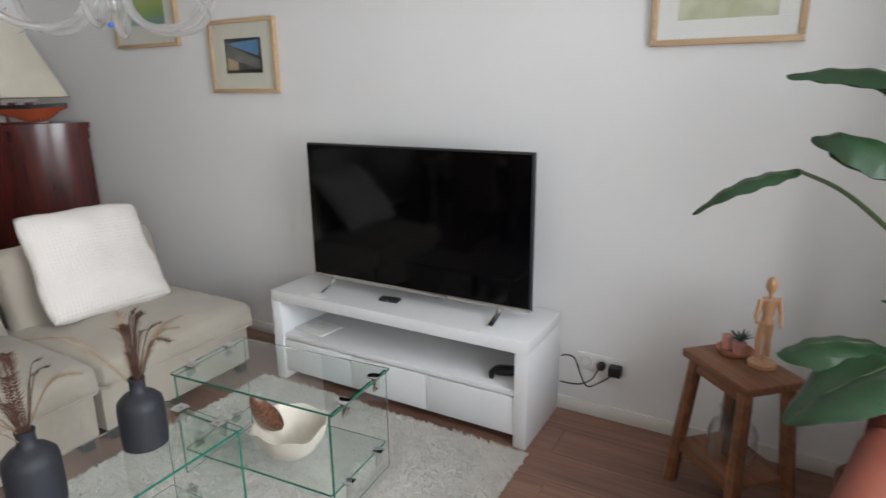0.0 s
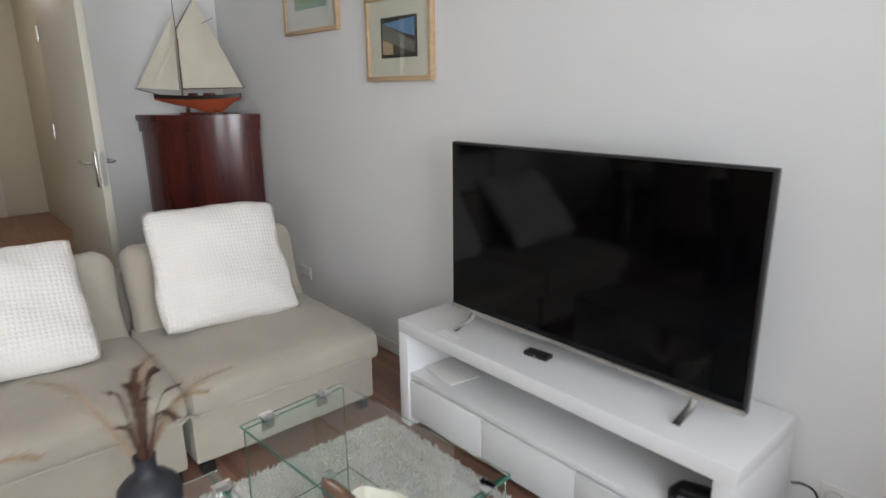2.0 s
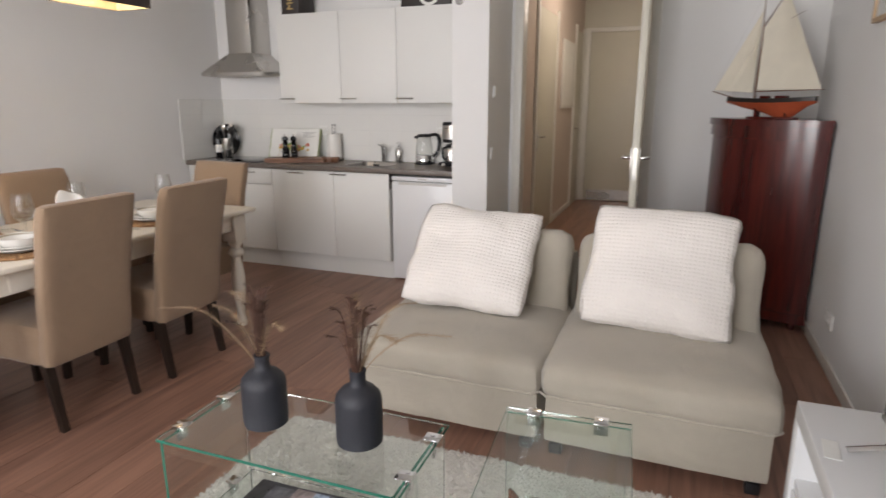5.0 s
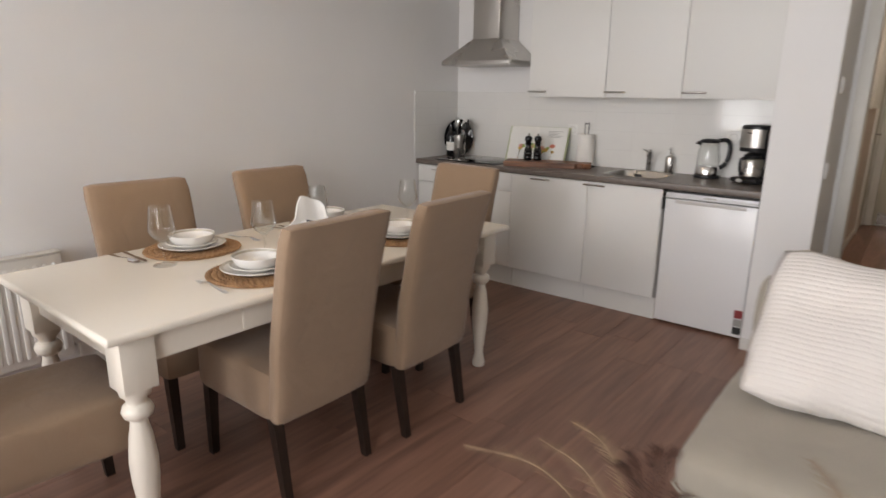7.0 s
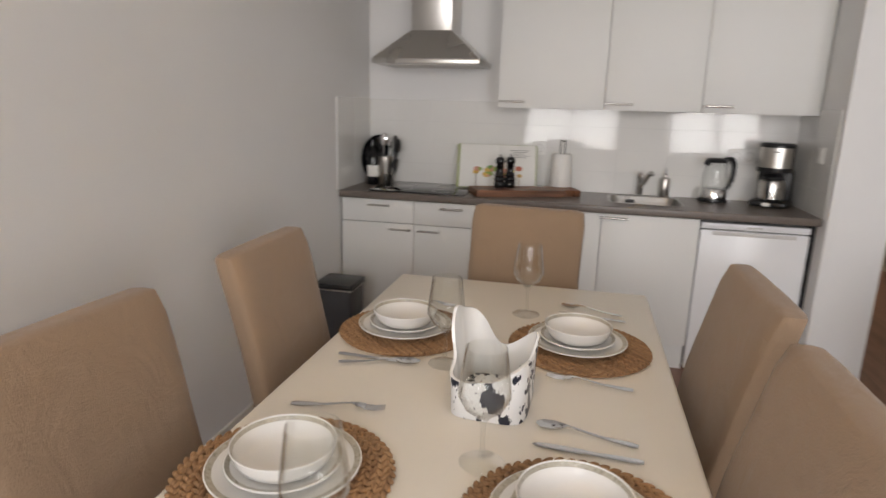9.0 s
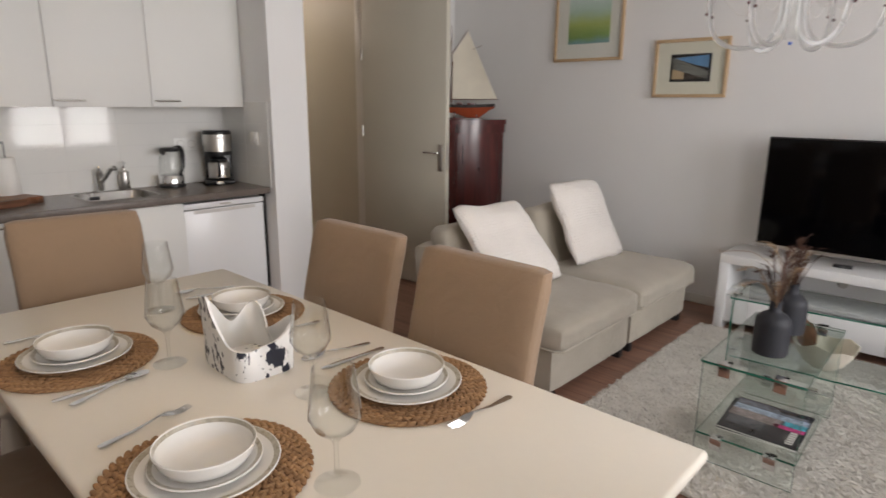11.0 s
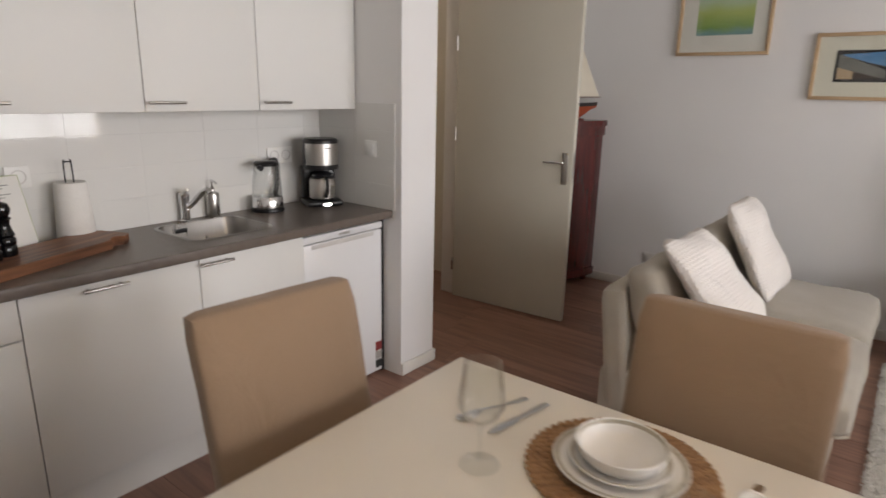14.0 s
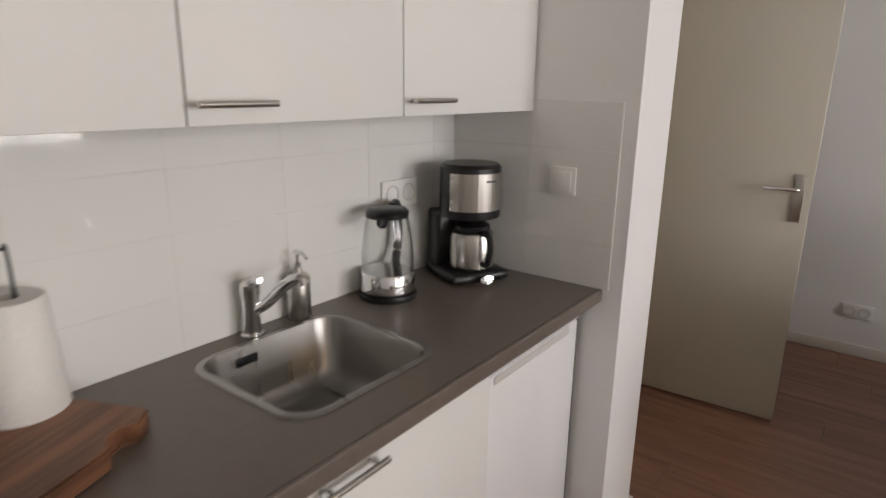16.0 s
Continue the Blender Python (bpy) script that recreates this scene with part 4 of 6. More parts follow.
def cutting_board():
    M = wood("walnut_board", (0.30, 0.130, 0.062), (0.075, 0.030, 0.016), 0.48, 1, 16.0, 0.05, 0.0, 0.5)
    bm = bmesh.new()
    L, w, h = 0.63, 0.205, 0.036
    pts = [(-w / 2, -L / 2), (w / 2, -L / 2 + 0.01), (w / 2, L / 2 - 0.11), (w / 2 - 0.03, L / 2 - 0.095), (w / 2 - 0.035, L / 2 - 0.06), (w / 2 - 0.01, L / 2 - 0.045), (w / 2 - 0.03, L / 2), (-w / 2 + 0.05, L / 2 - 0.005), (-w / 2, L / 2 - 0.03)]
    lo, hi = [bm.verts.new((x, y, 0)) for x, y in pts], [bm.verts.new((x, y, h)) for x, y in pts]
    for i in range(len(pts)):
        bm.faces.new((lo[i], lo[(i + 1) % len(pts)], hi[(i + 1) % len(pts)], hi[i]))
    bm.faces.new(lo), bm.faces.new(hi)
    bmesh.ops.bevel(bm, geom=bm.edges[:], offset=0.003, segments=2, affect='EDGES')
    solid("cutting_board", bm, M, "rustic dark walnut cutting board on the worktop", "cutting board", m=pose(0.285, -3.85, 0.9005, 0, 0, 21.5))


cutting_board()


def pepper_mill(x, y, label):
    ob = thing("pepper_mill", label, "pepper mill", pose(x, y, 0.937), "pair of pepper mills")
    prof = [(0.029, 0), (0.031, 0.006), (0.031, 0.03), (0.028, 0.035), (0.031, 0.04), (0.031, 0.055), (0.026, 0.062), (0.030, 0.07), (0.024, 0.085), (0.019, 0.105), (0.022, 0.118), (0.027, 0.124), (0.019, 0.13)]
    part("body", lathe(bmesh.new(), prof, 24), M_BLACKGLOSS, ob)
    part("head", lathe(bmesh.new(), [(0.019, 0.131), (0.026, 0.142), (0.028, 0.155), (0.022, 0.172), (0.008, 0.179)], 24), M_BLACKGLOSS, ob)
    part("knob", lathe(bmesh.new(), [(0.006, 0.179), (0.005, 0.184), (0.008, 0.19), (0.006, 0.197), (0, 0.198)], 12), M_CHROME, ob, "small steel knob")


pepper_mill(0.318, -3.997, "glossy black turned pepper mill on a cutting board")
pepper_mill(0.276, -3.942, "glossy black turned pepper mill on a cutting board")


M_PRINT = mat("grey_print", (0.22, 0.21, 0.20), 0.7)


def cookbook():
    """Open cookbook leaning on a wire stand against the tiles."""
    ob = thing("cookbook", "open white cookbook with a vegetable picture on a stand", "book", pose(0.165, -4.03, 0.912, 0, -20, 7))
    part("cover", box(bmesh.new(), -0.012, -0.006, -0.25, 0.235, 0, 0.275, 0.001), mat("book_cover", (0.36, 0.41, 0.16), 0.5), ob, "green edged cover")
    part("page", box(bmesh.new(), -0.006, 0.008, -0.235, 0.0, 0.003, 0.27, 0.001), M_WHITE, ob)
    part("page", box(bmesh.new(), -0.006, 0.006, 0.0005, 0.228, 0.003, 0.27, 0.001), M_WHITE, ob)
    rnd = random.Random(3)
    for i in range(26):
        c = rnd.choice([(0.55, 0.18, 0.12), (0.65, 0.42, 0.10), (0.16, 0.30, 0.06), (0.30, 0.40, 0.10), (0.60, 0.30, 0.22)])
        y, z, r = rnd.uniform(-0.14, 0.17), rnd.uniform(0.075, 0.125), rnd.uniform(0.012, 0.024)
        bm = lathe(bmesh.new(), [(r, 0), (r * 0.8, 0.0006), (0, 0.0008)], 9, Matrix.Translation((0.0085 if y < 0 else 0.0065, y, z)) @ pose(0, 0, 0, 0, 90, 0) @ Matrix.Diagonal((0.8, 1.1, 1, 1)), close=False)
        part("printed_vegetable", bm, mat("printed_vegetable", c, 0.6, var=0.25, scale=60), ob, "colourful printed vegetables", 0)
    for i in range(5):
        part("text_line", box(bmesh.new(), 0.006, 0.0068, 0.07 + 0.012 * (i % 2), 0.19 - 0.02 * (i % 3), 0.237 - i * 0.011, 0.2395 - i * 0.011), M_PRINT, ob, "printed line of text", 0)
    for y in (-0.13, 0.13):
        bm = bmesh.new()
        tube(bm, [(0.02, y, 0.085), (0.035, y, -0.006), (-0.05, y, -0.010), (-0.02, y, 0.12)], 0.003, 6)
        part("stand_wire", bm, M_FRAME, ob, "thin wooden stand rod")


cookbook()


def paper_roll():
    ob = thing("paper_towel_holder", "white paper towel roll on a black wire holder", "paper towel", pose(0.08, -3.655, 0.90))
    part("foot", lathe(bmesh.new(), [(0.07, 0), (0.07, 0.006), (0.02, 0.008)], 24), M_BLACK, ob)
    bm = lathe(bmesh.new(), [(0.066, 0.012), (0.068, 0.016), (0.056, 0.226), (0.053, 0.23), (0.02, 0.23), (0.019, 0.016)], 30)
    part("roll", bm, mat("tissue", (0.80, 0.78, 0.74), 0.95, bump=0.3, bscale=200), ob)
    bm = bmesh.new()
    tube(bm, curve_pts([(0, -0.014, 0.02), (0, -0.014, 0.29), (0, -0.008, 0.305), (0, 0.008, 0.305), (0, 0.014, 0.29), (0, 0.014, 0.02)], 4), 0.003, 6)
    part("wire_loop", bm, M_BLACK, ob)


paper_roll()


def utensil_jar():
    ob = thing("utensil_holder", "steel canister full of kitchen utensils", "utensil holder", pose(0.185, -4.735, 0.906))
    part("canister", lathe(bmesh.new(), [(0.046, 0), (0.048, 0.003), (0.048, 0.17), (0.045, 0.17), (0.045, 0.01)], 26), M_STEEL, ob)
    rnd = random.Random(8)
    for i in range(7):
        a, lean = rnd.uniform(0, 6.28), rnd.uniform(0.02, 0.045)
        top = Vector((lean * math.cos(a) * 1.4, lean * math.sin(a) * 2.0, rnd.uniform(0.20, 0.27)))
        bm = bmesh.new()
        tube(bm, [(lean * 0.4 * math.cos(a), lean * 0.4 * math.sin(a), 0.02), top], 0.005, 6)
        mm = (M_BLACK, M_BLACK, M_CHROME, M_WHITE, M_BLACK, M_CHROME, M_BLACK)[i]
        b = bmesh.new()
        bmesh.ops.create_uvsphere(b, u_segments=12, v_segments=8, radius=1)
        join(bm, b, Matrix.Translation(top + Vector((0, 0, 0.03))) @ pose(0, 0, 0, 0, 0, math.degrees(a)) @ Matrix.Diagonal((0.009, 0.026, 0.042, 1)))
        part("utensil", bm, mm, ob)


utensil_jar()


def wine_bottle():
    ob = thing("bottle", "dark glass bottle with a pale label", "bottle", pose(0.205, -4.81, 0.9005))
    part("glass", lathe(bmesh.new(), [(0.035, 0), (0.037, 0.004), (0.037, 0.165), (0.03, 0.19), (0.014, 0.215), (0.013, 0.26), (0.015, 0.262), (0.015, 0.275), (0, 0.275)], 24), M_BLACKGLOSS, ob)
    part("label", lathe(bmesh.new(), [(0.0375, 0.05), (0.0378, 0.05), (0.0378, 0.12), (0.0375, 0.12)], 24, close=False), M_WHITE, ob, "pale paper label")


wine_bottle()


def tray():
    bm = lathe(bmesh.new(), [(0.0, 0.0), (0.125, 0.0), (0.148, 0.012), (0.153, 0.012), (0.128, -0.006), (0, -0.006)], 36, pose(0.115, -4.80, 1.05, 0, 82, 40) @ Matrix.Diagonal((1, 0.8, 1, 1)))
    solid("round_tray", bm, M_BLACKGLOSS, "black oval tray leaning in the kitchen corner", "tray")


tray()


def socket(m, count, label, plugs=()):
    """Wall sockets side by side along local x; local z points out of the wall."""
    ob = thing("wall_socket", label, "socket", m)
    w = 0.071
    part("plate", box(bmesh.new(), -w * count / 2 - 0.005, w * count / 2 + 0.005, -0.04, 0.04, 0, 0.009, 0.002), M_SOCKET, ob)
    for i in range(count):
        x = (i - (count - 1) / 2) * w
        bm = lathe(bmesh.new(), [(0.0265, 0.0092), (0.0265, 0.0115), (0.0225, 0.0115), (0.0205, 0.003), (0, 0.0029)], 22, Matrix.Translation((x, 0, 0)), close=False)
        r = part("socket_ring", bm, M_CARCASS, ob, "round recessed outlet")
        for s in (-1, 1):
            part("pin_hole", lathe(bmesh.new(), [(0.003, 0.0032), (0, 0.0034)], 8, Matrix.Translation((x + s * 0.0095, 0, 0)), close=False), M_BLACK, r)
    return ob


ON_WEST = Matrix(((0, 0, 1, 0), (1, 0, 0, 0), (0, 1, 0, 0), (0, 0, 0, 1)))     # local z to +x
ON_NORTH = Matrix(((1, 0, 0, 0), (0, 0, -1, 0), (0, 1, 0, 0), (0, 0, 0, 1)))   # local z to -y
ON_SOUTH = Matrix(((-1, 0, 0, 0), (0, 0, 1, 0), (0, 1, 0, 0), (0, 0, 0, 1)))   # local z to +y
socket(Matrix.Translation((0.0075, -3.80, 1.155)) @ ON_WEST, 1, "white wall socket set in kitchen tiles")
socket(Matrix.Translation((0.0075, -2.64, 1.155)) @ ON_WEST, 2, "white double wall socket set in kitchen tiles")
socket(Matrix.Translation((1.115, -0.001, 0.262)) @ ON_NORTH, 2, "white double wall socket above the baseboard")


def switch(m, label, category="light switch", w=0.04):
    ob = thing("light_switch" if category == "light switch" else "thermostat", label, category, m)
    part("plate", box(bmesh.new(), -w, w, -0.04, 0.04, 0, 0.009, 0.002), M_SOCKET, ob)
    part("rocker", box(bmesh.new(), -w + 0.012, w - 0.012, -0.028, 0.028, 0.0088, 0.013, 0.002), M_SOCKET, ob)


switch(Matrix.Translation((0.40, -2.3665, 1.20)) @ Matrix(((1, 0, 0, 0), (0, 0, -1, 0), (0, 1, 0, 0), (0, 0, 0, 1))), "white light switch on the tiled kitchen side wall")
switch(Matrix.Translation((0.50, -2.094, 1.04)) @ ON_SOUTH, "white light switch on the wall stub by the door")
switch(Matrix.Translation((0.45, -2.094, 1.47)) @ ON_SOUTH, "small white room thermostat on the wall stub", "thermostat", 0.035)


def cabinet_top_box(y0, y1, label, letters):
    ob = thing("storage_box", label, "box", pose(0.15, (y0 + y1) / 2, 2.1005))
    w = (y1 - y0) / 2
    part("box_body", box(bmesh.new(), -0.12, 0.12, -w, w, 0, 0.36, 0.002), mat("dark_card", (0.03, 0.022, 0.02), 0.5), ob)
    if letters:
        c = bpy.data.curves.new("letters", 'FONT')
        c.body, c.size, c.extrude = letters, 0.085, 0.0008
        tmp = bpy.data.objects.new("letters", c)
        me = bpy.data.meshes.new_from_object(tmp)
        bpy.data.objects.remove(tmp)
        me.materials.clear()
        me.materials.append(mat("gold_print", (0.60, 0.42, 0.16), 0.5))
        t = new("lettering", me)
        t.parent = ob
        t.matrix_local = Matrix.Translation((0.1215, 0.03, 0.03)) @ ON_WEST @ pose(0, 0, 0, 0, 0, 90)
        tagged(t, "gold capital letters running upwards")
    else:
        bm = lathe(bmesh.new(), [(0.085, 0), (0.085, 0.001), (0.062, 0.001), (0.062, 0)], 30, Matrix.Translation((0.1205, 0.03, 0.085)) @ ON_WEST, close=False)
        part("printed_cup", bm, M_WHITE, ob, "printed white cup outline")


cabinet_top_box(-3.985, -3.82, "dark box with gold lettering on the wall cabinet", "MO")
cabinet_top_box(-2.90, -2.50, "dark printed box on top of the wall cabinet", "")


# ---- hallway ----
def hall_things():
    for i, (a, b) in enumerate(((-2.25, -1.33), (-4.12, -3.56))):
        ob = thing("door_%d" % (2 + i), "closed pale painted hallway door in its frame", "door", kind="structure")
        part("leaf", box(bmesh.new(), a, b, -2.2005, -2.188, 0, 2.3, 0.002), M_DOOR, ob)
        for x in (a - 0.06, b):
            part("jamb", box(bmesh.new(), x, x + 0.06, -2.2005, -2.175, 0, 2.36, 0.003), M_TRIM, ob)
        lever(ob, b - 0.08, -2.188, 1.05, 1, -1)
    ob = thing("door_4", "tall pale door closing the end of the hallway", "door", kind="structure")
    part("leaf", box(bmesh.new(), -4.201, -4.18, -2.09, -1.20, 0.008, 2.32, 0.003), M_DOOR, ob)
    for y in (-2.17, -1.20):
        part("jamb", box(bmesh.new(), -4.201, -4.165, y, y + 0.075, 0, 2.38, 0.003), M_TRIM, ob)
    part("head", box(bmesh.new(), -4.201, -4.165, -2.095, -1.20, 2.325, 2.38, 0.003), M_TRIM, ob)
    part("kick_plate", box(bmesh.new(), -4.1795, -4.176, -2.05, -1.24, 0.02, 0.16), M_STEEL, ob, "metal kick plate")
    fr = thing("hall_picture", "small white framed picture on the hallway wall", "picture", pose(-3.02, -2.198, 1.32))
    part("frame", box(bmesh.new(), -0.40, 0.40, 0, 0.025, 0, 0.79, 0.003), M_TRIM, fr)
    part("print", box(bmesh.new(), -0.36, 0.36, 0.0255, 0.027, 0.04, 0.75), M_WHITE, fr)
    solid("hall_baseboard", box(bmesh.new(), -3.5, -2.31, -2.20, -2.187, 0, 0.07, 0.003), M_TRIM, "low painted hallway baseboard", "baseboard", kind="structure")
    # glowing fixture and point light added out of view to brighten the hallway
    lampo = thing("hall_ceiling_lamp", "round white fixture added out of view to brighten the hallway", "lamp", pose(-2.0, -1.5, CEIL))
    part("shade", lathe(bmesh.new(), [(0.15, -0.002), (0.15, -0.03), (0.12, -0.08), (0.06, -0.10), (0, -0.105)], 28), glow("warm_fill_glow", (1.0, 0.88, 0.72), 3.0), lampo)
    lamp = new("hall_fill_light", bpy.data.lights.new("hall_fill_light", 'POINT'))
    lamp.data.energy, lamp.data.color, lamp.data.shadow_soft_size = HALL_FILL_WATTS, (1.0, 0.90, 0.78), 0.14
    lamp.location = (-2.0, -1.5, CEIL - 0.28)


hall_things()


# ---- pictures and boat ----
def art(name, stops, scale=5.0, axis="Z", lo=0.0, hi=1.0, wob=0.15):
    """A painted picture: colour bands along an axis, broken up by brush-like noise."""
    m = mat(name, (0.5, 0.5, 0.5), 0.6)
    nt = m.node_tree
    n, l = nt.nodes, nt.links
    tc, sep, no = n.new("ShaderNodeTexCoord"), n.new("ShaderNodeSeparateXYZ"), n.new("ShaderNodeTexNoise")
    no.inputs["Scale"].default_value, no.inputs["Detail"].default_value = scale, 6
    l.new(tc.outputs["Object"], sep.inputs[0])
    l.new(tc.outputs["Object"], no.inputs["Vector"])
    mr = n.new("ShaderNodeMapRange")
    mr.inputs["From Min"].default_value, mr.inputs["From Max"].default_value = lo, hi
    l.new(sep.outputs[axis], mr.inputs["Value"])
    ad = n.new("ShaderNodeMath")
    ad.operation = 'MULTIPLY_ADD'
    ad.inputs[1].default_value = wob
    l.new(no.outputs["Fac"], ad.inputs[0])
    l.new(mr.outputs[0], ad.inputs[2])
    r = n.new("ShaderNodeValToRGB")
    while len(r.color_ramp.elements) < len(stops):
        r.color_ramp.elements.new(0.5)
    for e, (p, c) in zip(r.color_ramp.elements, stops):
        e.position, e.color = p, (*c, 1)
    l.new(ad.outputs[0], r.inputs[0])
    l.new(r.outputs[0], n["Principled BSDF"].inputs["Base Color"])
    return m


def picture(x0, x1, z0, z1, ax0, ax1, az0, az1, material, label, mount=(0.74, 0.72, 0.66)):
    ob = thing("framed_picture", label, "picture", pose(x0, -0.001, z0), "framed pictures on the long wall")
    W, H, f, d = x1 - x0, z1 - z0, 0.022, 0.028
    for a in ((0, W, 0, f), (0, W, H - f, H), (0, f, f, H - f), (W - f, W, f, H - f)):
        part("frame_bar", box(bmesh.new(), a[0], a[1], -d, 0, a[2], a[3], 0.003), M_FRAME, ob, "light wooden frame")
    part("mount", box(bmesh.new(), f, W - f, -0.014, -0.002, f, H - f), mat("mount_card", mount, 0.85, var=0.02), ob, "cream card mount", 0)
    part("print", box(bmesh.new(), ax0 - x0, ax1 - x0, -0.0155, -0.0142, az0 - z0, az1 - z0), material, ob, "", 0)
    g = part("glazing", box(bmesh.new(), f, W - f, -0.0215, -0.0195, f, H - f), M_CLEAR, ob, "clear picture glass", 0)
    g.visible_shadow = False
    return ob


picture(1.113, 1.707, 1.762, 2.42, 1.235, 1.595, 1.893, 2.30, art("meadow_art", [(0.0, (0.10, 0.22, 0.20)), (0.20, (0.20, 0.36, 0.36)), (0.30, (0.22, 0.36, 0.10)), (0.5, (0.42, 0.50, 0.14)), (0.7, (0.45, 0.60, 0.50)), (1.0, (0.65, 0.74, 0.72))], 14, lo=0.08, hi=0.55), "framed green meadow painting in a light oak frame")
p2 = picture(1.972, 2.488, 1.484, 1.883, 2.092, 2.375, 1.592, 1.78, mat("photo_black", (0.015, 0.014, 0.013), 0.5), "framed photograph of a building under blue sky", (0.72, 0.69, 0.58))
bm = bmesh.new()
for quad, mi in (([(0.14, 0.27), (0.385, 0.285), (0.385, 0.20), (0.30, 0.22)], 0), ([(0.135, 0.265), (0.145, 0.272), (0.385, 0.175), (0.385, 0.125), (0.135, 0.195)], 1), ([(0.135, 0.195), (0.22, 0.17), (0.22, 0.125), (0.135, 0.125)], 2), ([(0.22, 0.17), (0.37, 0.13), (0.22, 0.125)], 3)):
    bm.faces.new([bm.verts.new((x, -0.0162 - mi * 0.0002, z)) for x, z in quad]).material_index = mi
part("photo_shapes", bm, [mat("photo_sky", (0.12, 0.30, 0.55), 0.5, var=0.3), mat("photo_beam", (0.17, 0.17, 0.15), 0.5, var=0.3, scale=20), mat("photo_wall", (0.50, 0.36, 0.22), 0.5, var=0.2, scale=20), mat("photo_shade", (0.06, 0.04, 0.03), 0.5)], p2, "photo of beam and sky", 0)
picture(4.448, 4.965, 1.645, 2.20, 4.54, 4.875, 1.735, 2.11, art("map_art", [(0.0, (0.42, 0.42, 0.22)), (0.35, (0.62, 0.58, 0.36)), (0.5, (0.45, 0.45, 0.28)), (0.7, (0.62, 0.62, 0.48)), (1.0, (0.70, 0.70, 0.60))], 9, lo=0.05, hi=0.5, wob=0.9), "framed yellow-green abstract print in a light oak frame", (0.78, 0.77, 0.74))


def model_boat():
    """Sailing model: bow towards -x."""
    ob = thing("model_sailboat", "wooden model sailboat with cream sails on a stand", "model boat", pose(0.405, -0.342, 1.294, 0, 0, 51) @ Matrix.Diagonal((0.89, 0.89, 0.97, 1)))
    M_HULL, M_KEEL = mat("dark_hull", (0.018, 0.014, 0.012), 0.35), mat("red_keel_paint", (0.42, 0.085, 0.035), 0.4, var=0.12, scale=14)
    M_SAIL = mat("sail_cloth", (0.76, 0.70, 0.58), 0.9, var=0.06, scale=8, bump=0.2, bscale=300)
    M_SPAR = wood("spar_wood", (0.24, 0.12, 0.06), (0.12, 0.055, 0.03), 0.5, 2, 30)
    part("stand", box(bmesh.new(), -0.13, 0.20, -0.045, 0.045, 0, 0.014, 0.003), M_MAHOG, ob, "dark red wooden stand")
    # sections along the hull
    secs = [(-0.325, 0.004, 0.003), (-0.27, 0.03, 0.012), (-0.18, 0.055, 0.03), (-0.05, 0.075, 0.05), (0.08, 0.08, 0.06), (0.18, 0.068, 0.052), (0.27, 0.045, 0.024), (0.325, 0.02, 0.006)]
    bm, top = bmesh.new(), 0.128
    rings = []
    for x, b, h in secs:
        sheer = top + 0.10 * (x / 0.33) ** 2 * 0.12
        rings.append([bm.verts.new((x, s * b * k, sheer - (0.026 if q else 0))) for s, k, q in ((-1, 1, 0), (-1, 0.93, 1), (1, 0.93, 1), (1, 1, 0))])
    for a, b in zip(rings, rings[1:]):
        for k in range(4):
            bm.faces.new((a[k], a[(k + 1) % 4], b[(k + 1) % 4], b[k]))
    bm.faces.new(rings[0]), bm.faces.new(rings[-1])
    part("hull", bm, M_HULL, ob)
    bm = bmesh.new()
    rings = []
    for x, b, h in secs:
        sheer = top + 0.10 * (x / 0.33) ** 2 * 0.12 - 0.026
        keel = sheer - 0.008 - h * (1.55 if 0.0 < x < 0.2 else 1.0)
        ring = []
        for k in range(9):
            a = math.pi * k / 8
            ring.append(bm.verts.new((x, -b * 0.92 * math.cos(a) * (1 - 0.45 * math.sin(a)), sheer - (sheer - keel) * math.sin(a) ** 1.3)))
        rings.append(ring)
    for a, b in zip(rings, rings[1:]):
        for k in range(8):
            bm.faces.new((a[k], a[k + 1], b[k + 1], b[k]))
    part("keel", bm, M_KEEL, ob, "orange-red painted underside")
    for x0, x1 in ((-0.06, 0.0), (0.05, 0.13)):
        part("cabin", box(bmesh.new(), x0, x1, -0.022, 0.022, 0.126, 0.145, 0.003), M_MAHOG, ob)
    for x in (-0.08, 0.14):
        part("cradle_post", box(bmesh.new(), x - 0.006, x + 0.006, -0.03, 0.03, 0.013, 0.05 + (0.02 if x < 0 else 0), 0.001), M_MAHOG, ob)
    mx = -0.11

    def spar(name, a, b, r):
        part(name, tube(bmesh.new(), [a, b], [r, r * 0.7], 8), M_SPAR, ob)
    spar("mast", (mx, 0, 0.12), (mx + 0.01, 0, 0.50), 0.007)
    spar("topmast", (mx + 0.004, 0.008, 0.46), (mx - 0.005, 0.008, 0.80), 0.004)
    spar("boom", (mx, 0, 0.172), (mx + 0.47, 0.0, 0.178), 0.004)
    spar("gaff", (mx + 0.006, 0, 0.565), (mx + 0.155, 0, 0.765), 0.004)
    spar("bowsprit", (-0.28, 0, 0.135), (-0.455, 0, 0.178), 0.004)
    spar("topsail_yard", (mx + 0.20, 0, 0.60), (mx + 0.285, 0, 0.635), 0.002)

    def sail(pts, belly):
        """A four-cornered sail with a slight belly; a triangle repeats its first corner."""
        a, b, c, d = [Vector(p) for p in pts]
        bm, g, n = bmesh.new(), {}, 10
        for i in range(n + 1):
            for j in range(n + 1):
                u, v = i / n, j / n
                p = a.lerp(b, u).lerp(d.lerp(c, u), v)
                p.y += belly * math.sin(math.pi * u) * math.sin(math.pi * v)
                g[i, j] = bm.verts.new(p)
        for i in range(n):
            for j in range(n):
                bm.faces.new((g[i, j], g[i + 1, j], g[i + 1, j + 1], g[i, j + 1]))
